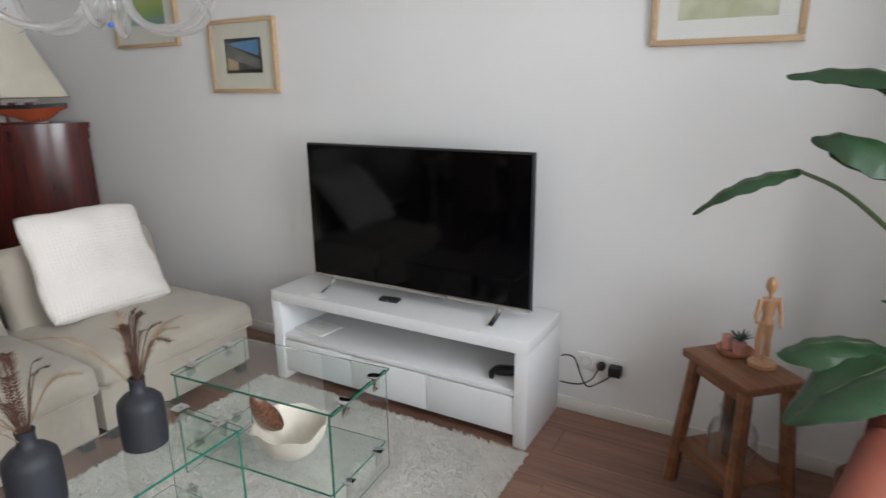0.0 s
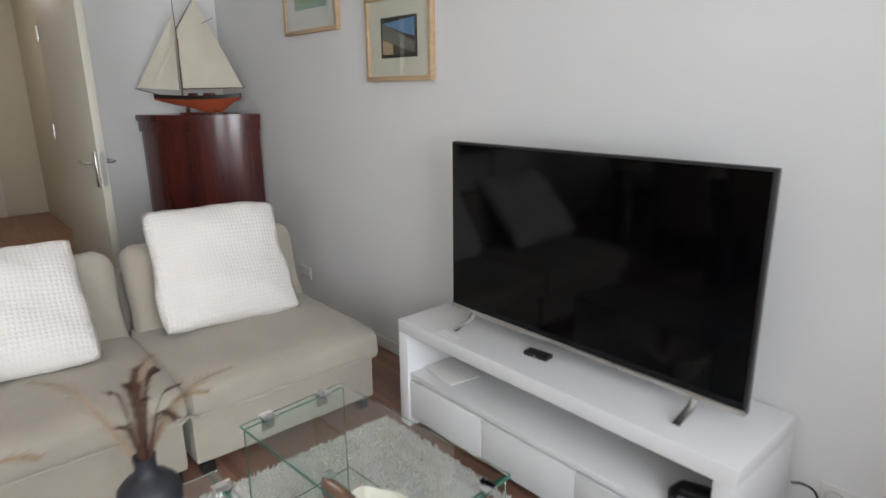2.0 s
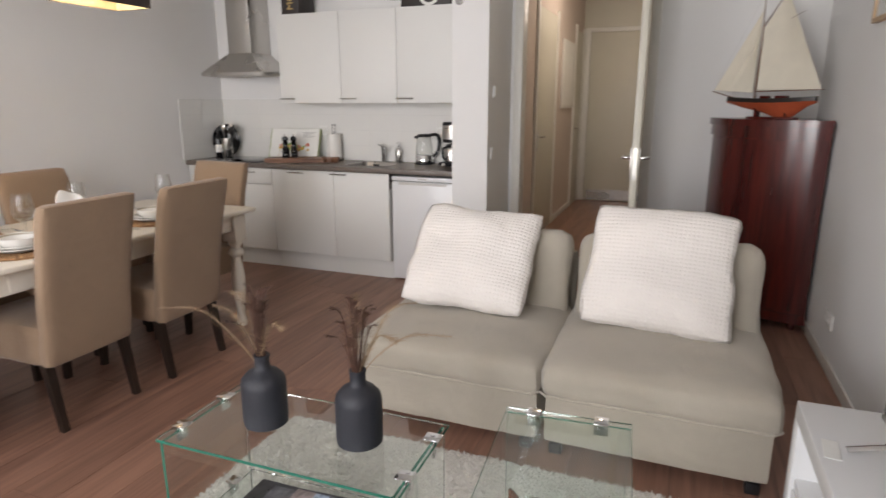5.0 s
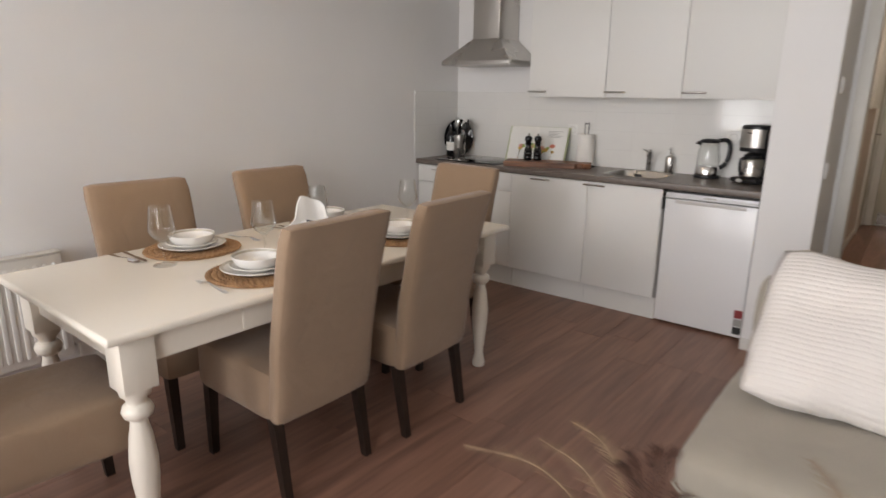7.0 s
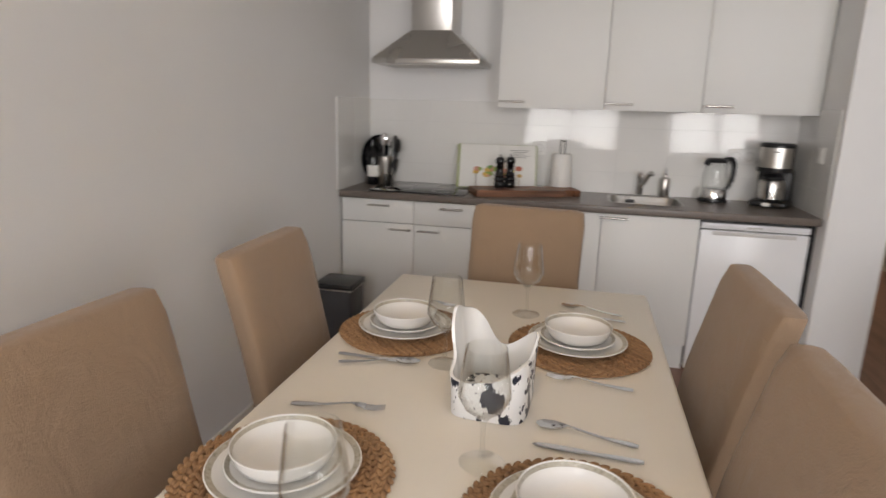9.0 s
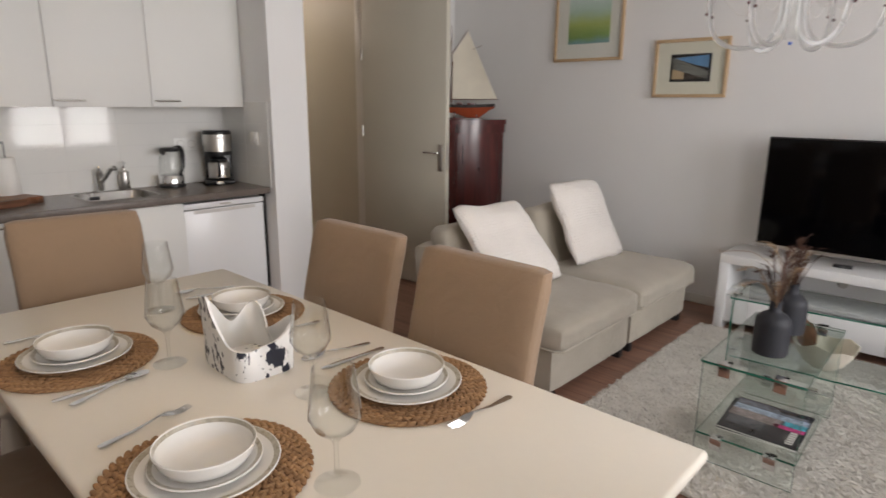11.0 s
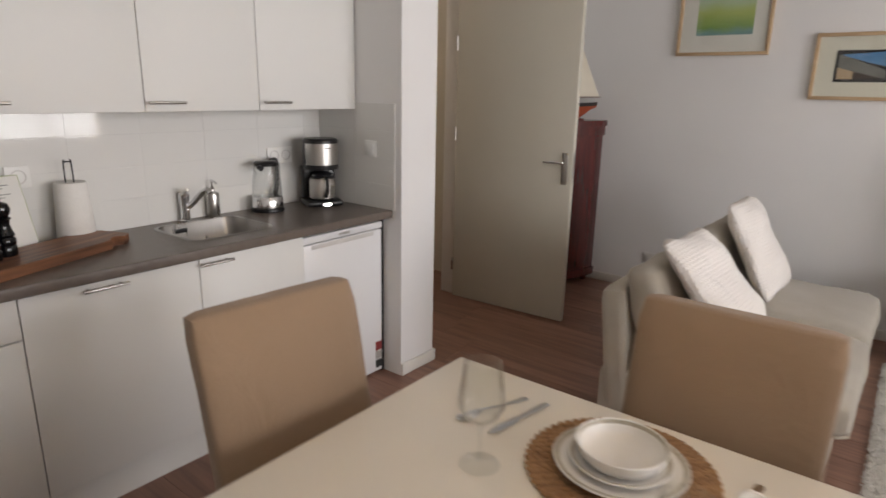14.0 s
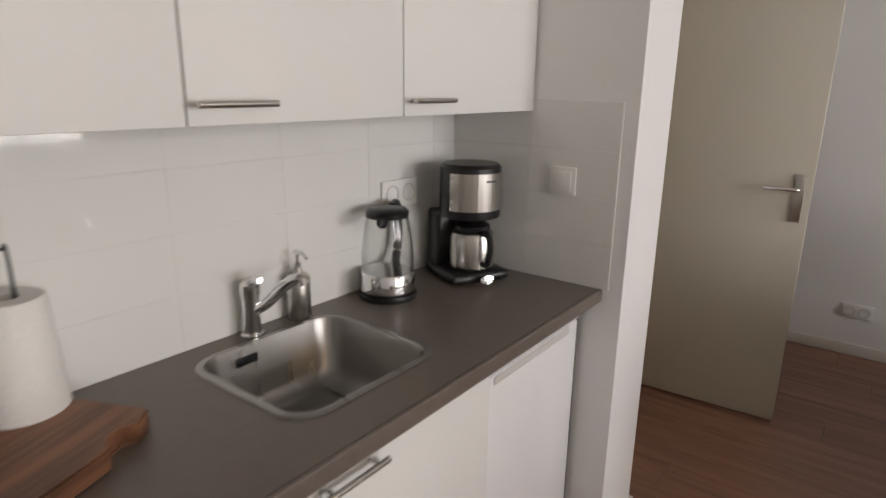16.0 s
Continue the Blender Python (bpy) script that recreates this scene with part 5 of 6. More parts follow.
        bmesh.ops.remove_doubles(bm, verts=bm.verts[:], dist=0.0005)
        r = bmesh.ops.solidify(bm, geom=bm.faces[:], thickness=0.001)
        part("sail", bm, M_SAIL, ob, "cream cloth sail")
    sail([(mx + 0.012, 0, 0.18), (mx + 0.455, 0, 0.182), (mx + 0.16, 0, 0.755), (mx + 0.014, 0, 0.56)], 0.03)
    sail([(-0.44, 0, 0.185), (mx - 0.02, 0, 0.165), (mx - 0.008, 0.004, 0.70), (mx - 0.012, 0.004, 0.66)], 0.025)
    sail([(-0.33, 0, 0.172), (mx - 0.03, 0.01, 0.19), (mx - 0.012, 0.01, 0.55), (mx - 0.015, 0.01, 0.52)], 0.03)
    for a, b in (((-0.45, 0, 0.18), (mx, 0.008, 0.79)), ((mx + 0.16, 0, 0.76), (mx + 0.46, 0, 0.18)), ((mx, 0.008, 0.79), (0.1, 0.06, 0.13))):
        part("rigging_line", tube(bmesh.new(), [a, b], 0.0008, 4), M_CARCASS, ob)


model_boat()


# ---- chandelier ----
def chandelier():
    M_GOLD = mat("polished_brass", (0.62, 0.38, 0.14), 0.18, 1.0, 0.05)
    cx, cy, zb = 3.18, -1.39, 1.69
    ob = thing("chandelier", "clear glass chandelier with brass cups and bead strings", "chandelier", pose(cx, cy, zb))
    part("hub", lathe(bmesh.new(), [(0.02, 0.235), (0.055, 0.24), (0.06, 0.255), (0.048, 0.275), (0.02, 0.285), (0.018, 0.40), (0.03, 0.43), (0.012, 0.45)], 24), M_GOLD, ob)
    part("stem", lathe(bmesh.new(), [(0.012, 0.44), (0.012, CEIL - zb - 0.06)], 10), M_GOLD, ob)
    part("ceiling_rose", lathe(bmesh.new(), [(0.06, CEIL - zb - 0.001), (0.06, CEIL - zb - 0.03), (0.02, CEIL - zb - 0.06)], 20), M_GOLD, ob)
    for i in range(6):
        a = radians(60 * i + 17)
        c, s = math.cos(a), math.sin(a)
        ctrl = [(0.045, 0.27), (0.05, 0.11), (0.088, 0.02), (0.185, -0.012), (0.285, 0.022), (0.33, 0.12), (0.335, 0.27)]
        bm = tube(bmesh.new(), curve_pts([(r * c, r * s, z) for r, z in ctrl], 6), 0.0105, 10)
        arm = part("glass_arm", bm, M_ARM, ob)
        arm.visible_shadow = False
        x, y = 0.335 * c, 0.335 * s
        part("candle_cup", lathe(bmesh.new(), [(0.010, 0.25), (0.012, 0.26), (0.022, 0.275), (0.026, 0.295), (0.016, 0.30), (0.013, 0.37), (0.0, 0.37)], 18, Matrix.Translation((x, y, 0))), M_GOLD, ob, "small brass candle cup")
        part("drip_dish", lathe(bmesh.new(), [(0.012, 0.274), (0.045, 0.282), (0.048, 0.286), (0.012, 0.278)], 20, Matrix.Translation((x, y, 0))), M_CLEAR, ob, "glass drip dish")
        a2 = radians(60 * i + 77)
        p, q = Vector((x, y, 0.26)), Vector((0.31 * math.cos(a2), 0.31 * math.sin(a2), 0.20))
        w = Vector((0.05 * c, 0.05 * s, 0.25))
        part("bead_string", tube(bmesh.new(), curve_pts([p, p.lerp(w, 0.5) + Vector((0, 0, -0.13)), w], 8), 0.0014, 5), M_CARCASS, ob, "thin beaded string")
        for dx, dz, mm in ((0.012, 0.125, M_MAHOG), (-0.012, 0.14, M_MAHOG)):
            bm = tube(bmesh.new(), [(x + dx, y, 0.26), (x + dx, y, dz + 0.006)], 0.0008, 4)
            b = bmesh.new()
            bmesh.ops.create_icosphere(b, subdivisions=2, radius=0.0075)
            join(bm, b, Matrix.Translation((x + dx, y, dz)))
            part("hanging_bead", bm, mm, ob, "dark hanging bead")
    for i in range(5):
        a = radians(72 * i)
        bm = lathe(bmesh.new(), [(0.004, 0.25), (0.009, 0.17), (0.012, 0.06), (0.011, 0.03), (0.0, 0.018)], 10, Matrix.Translation((0.03 * math.cos(a), 0.03 * math.sin(a), 0)))
        part("glass_drop", bm, M_CLEAR, ob).visible_shadow = False
    b = bmesh.new()
    bmesh.ops.create_icosphere(b, subdivisions=1, radius=0.009)
    part("blue_bead", join(bmesh.new(), b, Matrix.Translation((0, 0, 0.004))), mat("blue_crystal", (0.05, 0.15, 0.55), 0.1), ob, "blue crystal bead")


chandelier()


# ---- pendant over the table ----
def pendant():
    ob = thing("pendant_lamp", "long dark brown fabric pendant lamp with pale lining", "lamp", pose(2.60, -3.735, 1.902))
    L, W, H = 0.60, 0.125, 0.24
    M_OUT, M_IN = cloth("brown_shade_fabric", (0.030, 0.014, 0.012), 500, 0.3), cloth("pale_lining", (0.80, 0.70, 0.50), 400, 0.2)
    for s in (-1, 1):
        for n0, x0, x1, y0, y1 in (("shade_side", -L, L, s * W - 0.001, s * W + 0.001), ("shade_end", s * L - 0.001, s * L + 0.001, -W, W)):
            part(n0, box(bmesh.new(), x0 - 0.001, x1 + 0.001, y0 - 0.001, y1 + 0.001, 0, H), M_OUT, ob, "", 0)
        part("lining", box(bmesh.new(), -L + 0.003, L - 0.003, s * (W - 0.005) - 0.001, s * (W - 0.005) + 0.001, 0.001, H - 0.001), M_IN, ob, "pale lining", 0)
        part("lining", box(bmesh.new(), s * (L - 0.005) - 0.001, s * (L - 0.005) + 0.001, -W + 0.007, W - 0.007, 0.001, H - 0.001), M_IN, ob, "pale lining", 0)
    for x in (-0.36, 0.0, 0.36):
        b = bmesh.new()
        bmesh.ops.create_uvsphere(b, u_segments=16, v_segments=10, radius=0.033)
        bulb = part("bulb", join(bmesh.new(), b, Matrix.Translation((x, 0, 0.12))), glow("warm_bulb", (1.0, 0.74, 0.42), 52.0), ob, "glowing warm bulb")
        part("bulb_socket", lathe(bmesh.new(), [(0.016, 0.15), (0.018, 0.23)], 12, Matrix.Translation((x, 0, 0))), M_BLACK, ob)
        part("cord", tube(bmesh.new(), [(x, 0, 0.228), (x, 0, CEIL - 1.902 - 0.02)], 0.003, 6), M_BLACK, ob)
    part("ceiling_bar", box(bmesh.new(), -0.45, 0.45, -0.03, 0.03, CEIL - 1.902 - 0.025, CEIL - 1.902 - 0.001, 0.003), M_STEEL, ob)
    part("cross_bar", box(bmesh.new(), -L + 0.006, L - 0.006, -0.006, 0.006, H - 0.02, H - 0.012), M_STEEL, ob)


pendant()


# ---- table ware ----
M_CHINA = mat("white_china", (0.82, 0.80, 0.76), 0.12, 0, 0.01, 3, rvar=0.02)
M_RIM = mat("grey_gold_rim", (0.42, 0.38, 0.30), 0.3, 0, 0.25, 140.0)
M_SEAGRASS = wood("seagrass", (0.42, 0.24, 0.115), (0.20, 0.10, 0.045), 0.8, 0, 60.0, 0.0, 0.12, 0.5)
TT = 0.762


def placemat():
    """Round mat of braided sea grass: rings of small overlapping plaits."""
    ob = thing("placemat", "round braided seagrass placemat on the dining table", "placemat", group="place settings")
    part("backing", lathe(bmesh.new(), [(0.0, 0.0008), (0.186, 0.0008), (0.186, 0.004), (0, 0.004)], 40), M_SEAGRASS, ob)
    rnd = random.Random(2)
    bm = bmesh.new()
    for k in range(5):
        r = 0.178 - k * 0.020
        n = int(2 * math.pi * r / 0.0195)
        for i in range(n):
            for s in (-1, 1):
                a = 2 * math.pi * (i + (0.5 if s > 0 else 0)) / n
                b = bmesh.new()
                bmesh.ops.create_uvsphere(b, u_segments=8, v_segments=5, radius=1)
                join(bm, b, Matrix.Rotation(a, 4, 'Z') @ Matrix.Translation((r + s * 0.0045, 0, 0.0065)) @ pose(0, 0, 0, 0, 0, 90 + s * 33) @ Matrix.Diagonal((0.0135 * rnd.uniform(0.9, 1.1), 0.0062, 0.0048 * rnd.uniform(0.85, 1.15), 1)))
    part("braid", bm, M_SEAGRASS, ob, "braided seagrass rings")["kind"] = "stuff"
    return ob


mat_one = placemat()
SETTINGS = [(2.955, -4.0, 0), (2.235, -3.993, 0), (2.222, -3.510, 180), (2.970, -3.503, 180)]
mat_one.matrix_world = pose(SETTINGS[0][0], SETTINGS[0][1], TT)
for x, y, a in SETTINGS[1:]:
    copy_thing(mat_one, pose(x, y, TT, 0, 0, a + 20 * x))


def plate(r, z, name, label):
    ob = thing(name, label, "plate", group="place settings")
    part("body", lathe(bmesh.new(), [(0.0, 0.003), (r * 0.62, 0.003), (r * 0.66, 0.0), (r * 0.72, 0.003), (r * 0.995, 0.017), (r, 0.0195), (r * 0.985, 0.0205), (r * 0.70, 0.0085), (0.0, 0.007)], 44, close=False), M_CHINA, ob)
    part("rim_band", lathe(bmesh.new(), [(r * 0.978, 0.0204), (r * 0.90, 0.0172), (r * 0.90, 0.0174), (r * 0.978, 0.0206)], 44, close=False), M_RIM, ob, "patterned grey-gold rim band")
    return ob


def bowl():
    ob = thing("soup_bowl", "white china bowl with a grey-gold patterned rim", "bowl", group="place settings")
    part("body", lathe(bmesh.new(), [(0.0, 0.003), (0.052, 0.003), (0.054, 0.0), (0.058, 0.002), (0.076, 0.012), (0.085, 0.026), (0.0905, 0.043), (0.0893, 0.0445), (0.0875, 0.043), (0.082, 0.027), (0.073, 0.015), (0.055, 0.007), (0, 0.006)], 48, close=False), M_CHINA, ob)
    part("rim_band", lathe(bmesh.new(), [(0.0872, 0.0424), (0.0846, 0.0345), (0.0842, 0.0347), (0.0868, 0.0426)], 48, close=False), M_RIM, ob, "patterned grey-gold band inside the rim")
    return ob


big, small, dish = plate(0.132, 0, "dinner_plate", "white dinner plate with a grey-gold rim on a placemat"), plate(0.100, 0, "side_plate", "white side plate with a grey-gold rim"), bowl()
for i, (x, y, a) in enumerate(SETTINGS):
    for ob, z in ((big, 0.0110), (small, 0.0182), (dish, 0.0252)):
        m = pose(x + 0.004 * (i % 2), y - 0.003 * i, TT + z, 0, 0, 40 * i)
        if i == 0:
            ob.matrix_world = m
        else:
            copy_thing(ob, m)


def cutlery(kind):
    """Lies along y with its working end towards +y, centred."""
    bm = bmesh.new()
    prof = {"knife": [(-0.10, 0.006), (-0.09, 0.0085), (-0.02, 0.0065), (0.0, 0.006), (0.01, 0.009), (0.07, 0.0095), (0.095, 0.006), (0.105, 0.001)],
            "fork": [(-0.10, 0.006), (-0.09, 0.009), (-0.03, 0.0045), (0.03, 0.003), (0.045, 0.0105), (0.06, 0.0115)],
            "spoon": [(-0.10, 0.006), (-0.09, 0.009), (-0.03, 0.0045), (0.035, 0.003), (0.05, 0.013), (0.07, 0.0195), (0.09, 0.0165), (0.10, 0.008), (0.103, 0.001)]}[kind]
    rows = []
    for y, w in prof:
        k = max(0.0, (y - 0.03) / 0.07)
        lift = 0.003 + 0.009 * math.exp(-((y - 0.02) / 0.03) ** 2) * (0 if kind == "knife" else 1)
        dip = -0.006 * math.sin(math.pi * min(1, k)) if kind == "spoon" and y > 0.035 else 0
        rows.append([bm.verts.new((-w, y, lift + 0.001)), bm.verts.new((0, y, lift + 0.0018 + dip)), bm.verts.new((w, y, lift + 0.001)), bm.verts.new((w * 0.8, y, lift - 0.001)), bm.verts.new((0, y, lift - 0.0012 + dip)), bm.verts.new((-w * 0.8, y, lift - 0.001))])
    for a, b in zip(rows, rows[1:]):
        for j in range(6):
            bm.faces.new((a[j], a[(j + 1) % 6], b[(j + 1) % 6], b[j]))
    bm.faces.new(rows[0]), bm.faces.new(rows[-1])
    if kind == "fork":
        for k in range(4):
            x = -0.0092 + k * 0.00613
            tube(bm, [(x, 0.058, 0.0035), (x, 0.08, 0.002), (x * 0.95, 0.102, 0.0055)], [0.0018, 0.0018, 0.0008], 6)
    return solid(kind, bm, M_CHROME, "polished steel table %s beside a placemat" % kind, kind, "place settings")


made = {k: cutlery(k) for k in ("knife", "fork", "spoon")}
# each piece: kind, its working end, the end of its handle
CUTLERY = [("fork", 2.690, -3.915, 2.720, -4.100), ("knife", 3.174, -3.945, 3.168, -4.148), ("spoon", 3.204, -3.960, 3.220, -4.145),
           ("fork", 1.985, -3.905, 1.972, -4.095), ("knife", 2.450, -3.915, 2.446, -4.108), ("spoon", 2.438, -3.895, 2.502, -4.095),
           ("fork", 2.425, -3.585, 2.456, -3.383), ("spoon", 1.859, -3.572, 1.934, -3.376), ("knife", 1.948, -3.570, 1.983, -3.372),
           ("spoon", 2.657, -3.592, 2.702, -3.390), ("knife", 2.743, -3.588, 2.754, -3.388), ("fork", 3.172, -3.565, 3.182, -3.388)]
used = set()
for i, (k, tx, ty, hx, hy) in enumerate(CUTLERY):
    lift = 0.004 if k == "spoon" and i == 5 else 0.0015
    m = pose((tx + hx) / 2, (ty + hy) / 2, TT + lift, 0, 0, math.degrees(math.atan2(hx - tx, ty - hy)))
    if k in used:
        copy_thing(made[k], m)
    else:
        made[k].matrix_world = m
        used.add(k)


def wine_glass():
    prof = [(0.0, 0.0), (0.040, 0.0), (0.042, 0.002), (0.024, 0.005), (0.007, 0.011), (0.0045, 0.03), (0.0045, 0.080), (0.011, 0.092), (0.036, 0.112), (0.0475, 0.135), (0.0465, 0.150), (0.0365, 0.226), (0.0353, 0.226), (0.0452, 0.150), (0.0462, 0.135), (0.035, 0.114), (0.010, 0.0955), (0.0, 0.093)]
    ob = thing("wine_glass", "empty clear stemmed wine glass on the table", "wine glass", group="place settings")
    for name, points in (("foot", prof[:5] + [(0.0, 0.011)]), ("stem", [(0.0, 0.0112), (0.0068, 0.0112)] + prof[5:8] + [(0.0, 0.0925)]), ("cup", prof[7:])):
        part(name, lathe(bmesh.new(), points, 32, close=False), M_CLEAR, ob).visible_shadow = False
    return ob


wg = wine_glass()
for i, (x, y) in enumerate(((1.992, -3.674), (2.828, -3.677), (3.148, -3.853), (2.426, -3.837))):
    m = pose(x, y, TT + 0.0008)
    if i:
        for child in copy_thing(wg, m).children:
            child.visible_shadow = False
    else:
        wg.matrix_world = m


def folded_vase():
    """A vase like a folded sheet: a wavy wall that rises to a tall lip and falls to a low spout."""
    m = mat("splattered_glaze", (0.80, 0.79, 0.77), 0.35)
    nt = m.node_tree
    n, l = nt.nodes, nt.links
    tc = n.new("ShaderNodeTexCoord")
    a, b = n.new("ShaderNodeTexNoise"), n.new("ShaderNodeTexNoise")
    a.inputs["Scale"].default_value, a.inputs["Detail"].default_value = 10.0, 2
    b.inputs["Scale"].default_value, b.inputs["Detail"].default_value = 60.0, 6
    mp = n.new("ShaderNodeMapping")
    mp.inputs["Location"].default_value = (0.31, 0.12, 0.40)
    mp.inputs["Scale"].default_value = (1.0, 1.0, 0.55)
    l.new(tc.outputs["Object"], mp.inputs["Vector"])
    for q in (a, b):
        l.new(mp.outputs[0], q.inputs["Vector"])
    ad = n.new("ShaderNodeMath")
    ad.operation = 'ADD'
    l.new(a.outputs["Fac"], ad.inputs[0])
    l.new(b.outputs["Fac"], ad.inputs[1])
    r = n.new("ShaderNodeValToRGB")
    r.color_ramp.elements[0].position, r.color_ramp.elements[0].color = 0.508, (0.80, 0.79, 0.77, 1)
    r.color_ramp.elements[1].position, r.color_ramp.elements[1].color = 0.522, (0.012, 0.015, 0.03, 1)
    h = n.new("ShaderNodeMath")
    h.operation = 'MULTIPLY'
    h.inputs[1].default_value = 0.5
    l.new(ad.outputs[0], h.inputs[0])
    l.new(h.outputs[0], r.inputs[0])
    l.new(r.outputs[0], n["Principled BSDF"].inputs["Base Color"])
    bm = bmesh.new()
    N, R = 96, 12

    def bump(t, at, wide):
        d = math.degrees(t) - at
        return math.exp(-(((d + 180) % 360 - 180) / wide) ** 2)

    outer, inner = [], []
    for k in range(R + 1):
        f = k / R
        ro, ri = [], []
        for i in range(N):
            t = 2 * math.pi * i / N
            c, s = math.cos(t), math.sin(t)
            # squarish foot; the wall is folded in between its flaring corners, like a dropped cloth
            rad = 1 / (abs(c / 0.112) ** 5 + abs(s / 0.082) ** 5) ** 0.2
            top = 0.082 + 0.118 * bump(t, 242, 36) + 0.040 * bump(t, 205, 16) + 0.052 * bump(t, 42, 26) + 0.045 * bump(t, 142, 20) - 0.010 * bump(t, 338, 14)
            fold = f ** 1.8 * (0.10 * bump(t, 35, 22) + 0.16 * bump(t, 145, 18) - 0.30 * bump(t, 92, 24) - 0.12 * bump(t, 345, 16) - 0.10 * bump(t, 180, 20) + 0.03 * math.sin(7 * t + 0.8))
            lean = 0.05 * f ** 2.5 * bump(t, 245, 45)
            x, y = rad * c * (1 + fold) + 0.5 * lean, rad * s * (1 + fold) - 0.35 * lean
            ro.append(bm.verts.new((x, y, top * f)))
            ri.append(bm.verts.new((x * 0.95, y * 0.93, max(0.006, top * f - (0.0 if k == R else 0.001)))))
        outer.append(ro), inner.append(ri)
    for k in range(R):
        for i in range(N):
            j = (i + 1) % N
            bm.faces.new((outer[k][i], outer[k][j], outer[k + 1][j], outer[k + 1][i]))
            bm.faces.new((inner[k][j], inner[k][i], inner[k + 1][i], inner[k + 1][j])).material_index = 1
    for i in range(N):
        j = (i + 1) % N
        bm.faces.new((outer[R][i], outer[R][j], inner[R][j], inner[R][i])).material_index = 1
    bm.faces.new(outer[0]), bm.faces.new(inner[0])
    solid("folded_vase", bm, [m, M_CHINA], "white folded ceramic vase with black splatters on the table", "vase", m=pose(2.570, -3.692, TT + 0.0008, 0, 0, -2), smooth=60)


folded_vase()
copy_thing(first, pose(3.66, -3.71, 0, 0, 0, 86))


# ---- living corner: small things ----
def feather_vase(x, y, seed, label):
    z = 0.476
    ob = thing("bottle_vase", label, "vase", pose(x, y, z), "pair of dark bottle vases")
    M = mat("matt_slate_glaze", (0.018, 0.019, 0.025), 0.60, 0, 0.12, 12, 0.2, 160)
    part("body", lathe(bmesh.new(), [(0.0, 0.002), (0.058, 0.0), (0.064, 0.004), (0.0655, 0.02), (0.0655, 0.125), (0.062, 0.145), (0.046, 0.163), (0.028, 0.172), (0.0225, 0.18), (0.0215, 0.205), (0.0235, 0.212), (0.0235, 0.217), (0.017, 0.217), (0.016, 0.18)], 36, close=False), M, ob)
    rnd = random.Random(seed)
    M_F, M_T = mat("brown_feather", (0.070, 0.030, 0.018), 0.8, var=0.35, scale=60, bump=0.4), mat("pale_feather", (0.30, 0.20, 0.12), 0.8, var=0.35, scale=50)
    for i in range(15):
        a = rnd.uniform(0, math.tau)
        reach = (0.05, 0.09, 0.03, 0.12, 0.26, 0.06, 0.22, 0.09, 0.31, 0.03, 0.15, 0.02, 0.08, 0.05, 0.06)[i]
        hgt = (0.25, 0.23, 0.28, 0.20, 0.17, 0.24, 0.22, 0.21, 0.20, 0.22, 0.19, 0.26, 0.17, 0.21, 0.24)[i]
        d = Vector((math.cos(a), math.sin(a), 0))
        base = Vector((rnd.uniform(-0.008, 0.008), rnd.uniform(-0.008, 0.008), 0.17))
        p = curve_pts([base, base + d * reach * 0.18 + Vector((0, 0, 0.075)), base + d * reach * 0.55 + Vector((0, 0, hgt * 0.85)), base + d * reach + Vector((0, 0, hgt * (0.95 if reach < 0.1 else 0.85)))], 9)
        bm = bmesh.new()
        tube(bm, p, [0.0016 * (1 - 0.7 * k / len(p)) for k in range(len(p))], 5)
        side = d.cross(Vector((0, 0, 1))).normalized()
        for k in range(5, len(p) - 1):
            for s in (-1, 1):
                for sub in (0.0, 0.5):
                    q = p[k].lerp(p[k + 1], sub)
                    t = (p[k + 1] - p[k]).normalized()
                    w = (0.020 if reach < 0.1 else 0.029) * (0.4 + 0.6 * math.sin(math.pi * (k - 4) / (len(p) - 4))) * rnd.uniform(0.5, 1.15)
                    e = q + side * s * w + t * w * 0.9 + Vector((0, 0, rnd.uniform(-0.003, 0.003)))
                    bm.faces.new([bm.verts.new(v) for v in (q - t * 0.0016, q + t * 0.0022, e + t * 0.001)])
        part("feather", bm, M_T if i in (4, 6, 8, 10) else M_F, ob, "dried brown feather")


feather_vase(3.375, -1.60, 4, "matt slate-blue bottle vase with dried feathers on glass")
feather_vase(3.385, -1.91, 9, "matt slate-blue bottle vase with dried feathers on glass")


def shell_bowl():
    ob = thing("decorative_bowl", "uneven cream bowl on the glass table's lower shelf", "bowl", pose(3.45, -1.085, 0.159))
    bm = bmesh.new()
    prof = [(0.0, 0.0), (0.05, 0.0), (0.09, 0.03), (0.125, 0.08), (0.142, 0.13), (0.136, 0.13), (0.118, 0.08), (0.084, 0.035), (0.04, 0.01), (0.0, 0.008)]
    lathe(bm, prof, 48, close=False)
    for v in bm.verts:
        if v.co.z > 0.09:
            a = math.atan2(v.co.y, v.co.x)
            v.co.z += 0.010 * math.sin(3 * a) + 0.007 * math.sin(7 * a + 1)
    part("shell", bm, mat("cream_ceramic", (0.66, 0.60, 0.50), 0.5, var=0.06, scale=20, bump=0.2, bscale=60), ob)


shell_bowl()
bm = bmesh.new()
b = bmesh.new()
bmesh.ops.create_uvsphere(b, u_segments=28, v_segments=18, radius=1)
for v in b.verts:
    v.co += Vector(noise.noise_vector(v.co * 2)) * 0.08
    v.co.x *= 1 - 0.25 * v.co.z
join(bm, b, Matrix.Diagonal((0.045, 0.024, 0.10, 1)))
solid("polished_shell", bm, wood("brown_polished_shell", (0.20, 0.085, 0.045), (0.05, 0.02, 0.014), 0.15, 1, 60, 0.6), "polished dark brown striped shell leaning in a bowl", "shell", m=pose(3.37, -1.125, 0.325, 18, -22, 30))


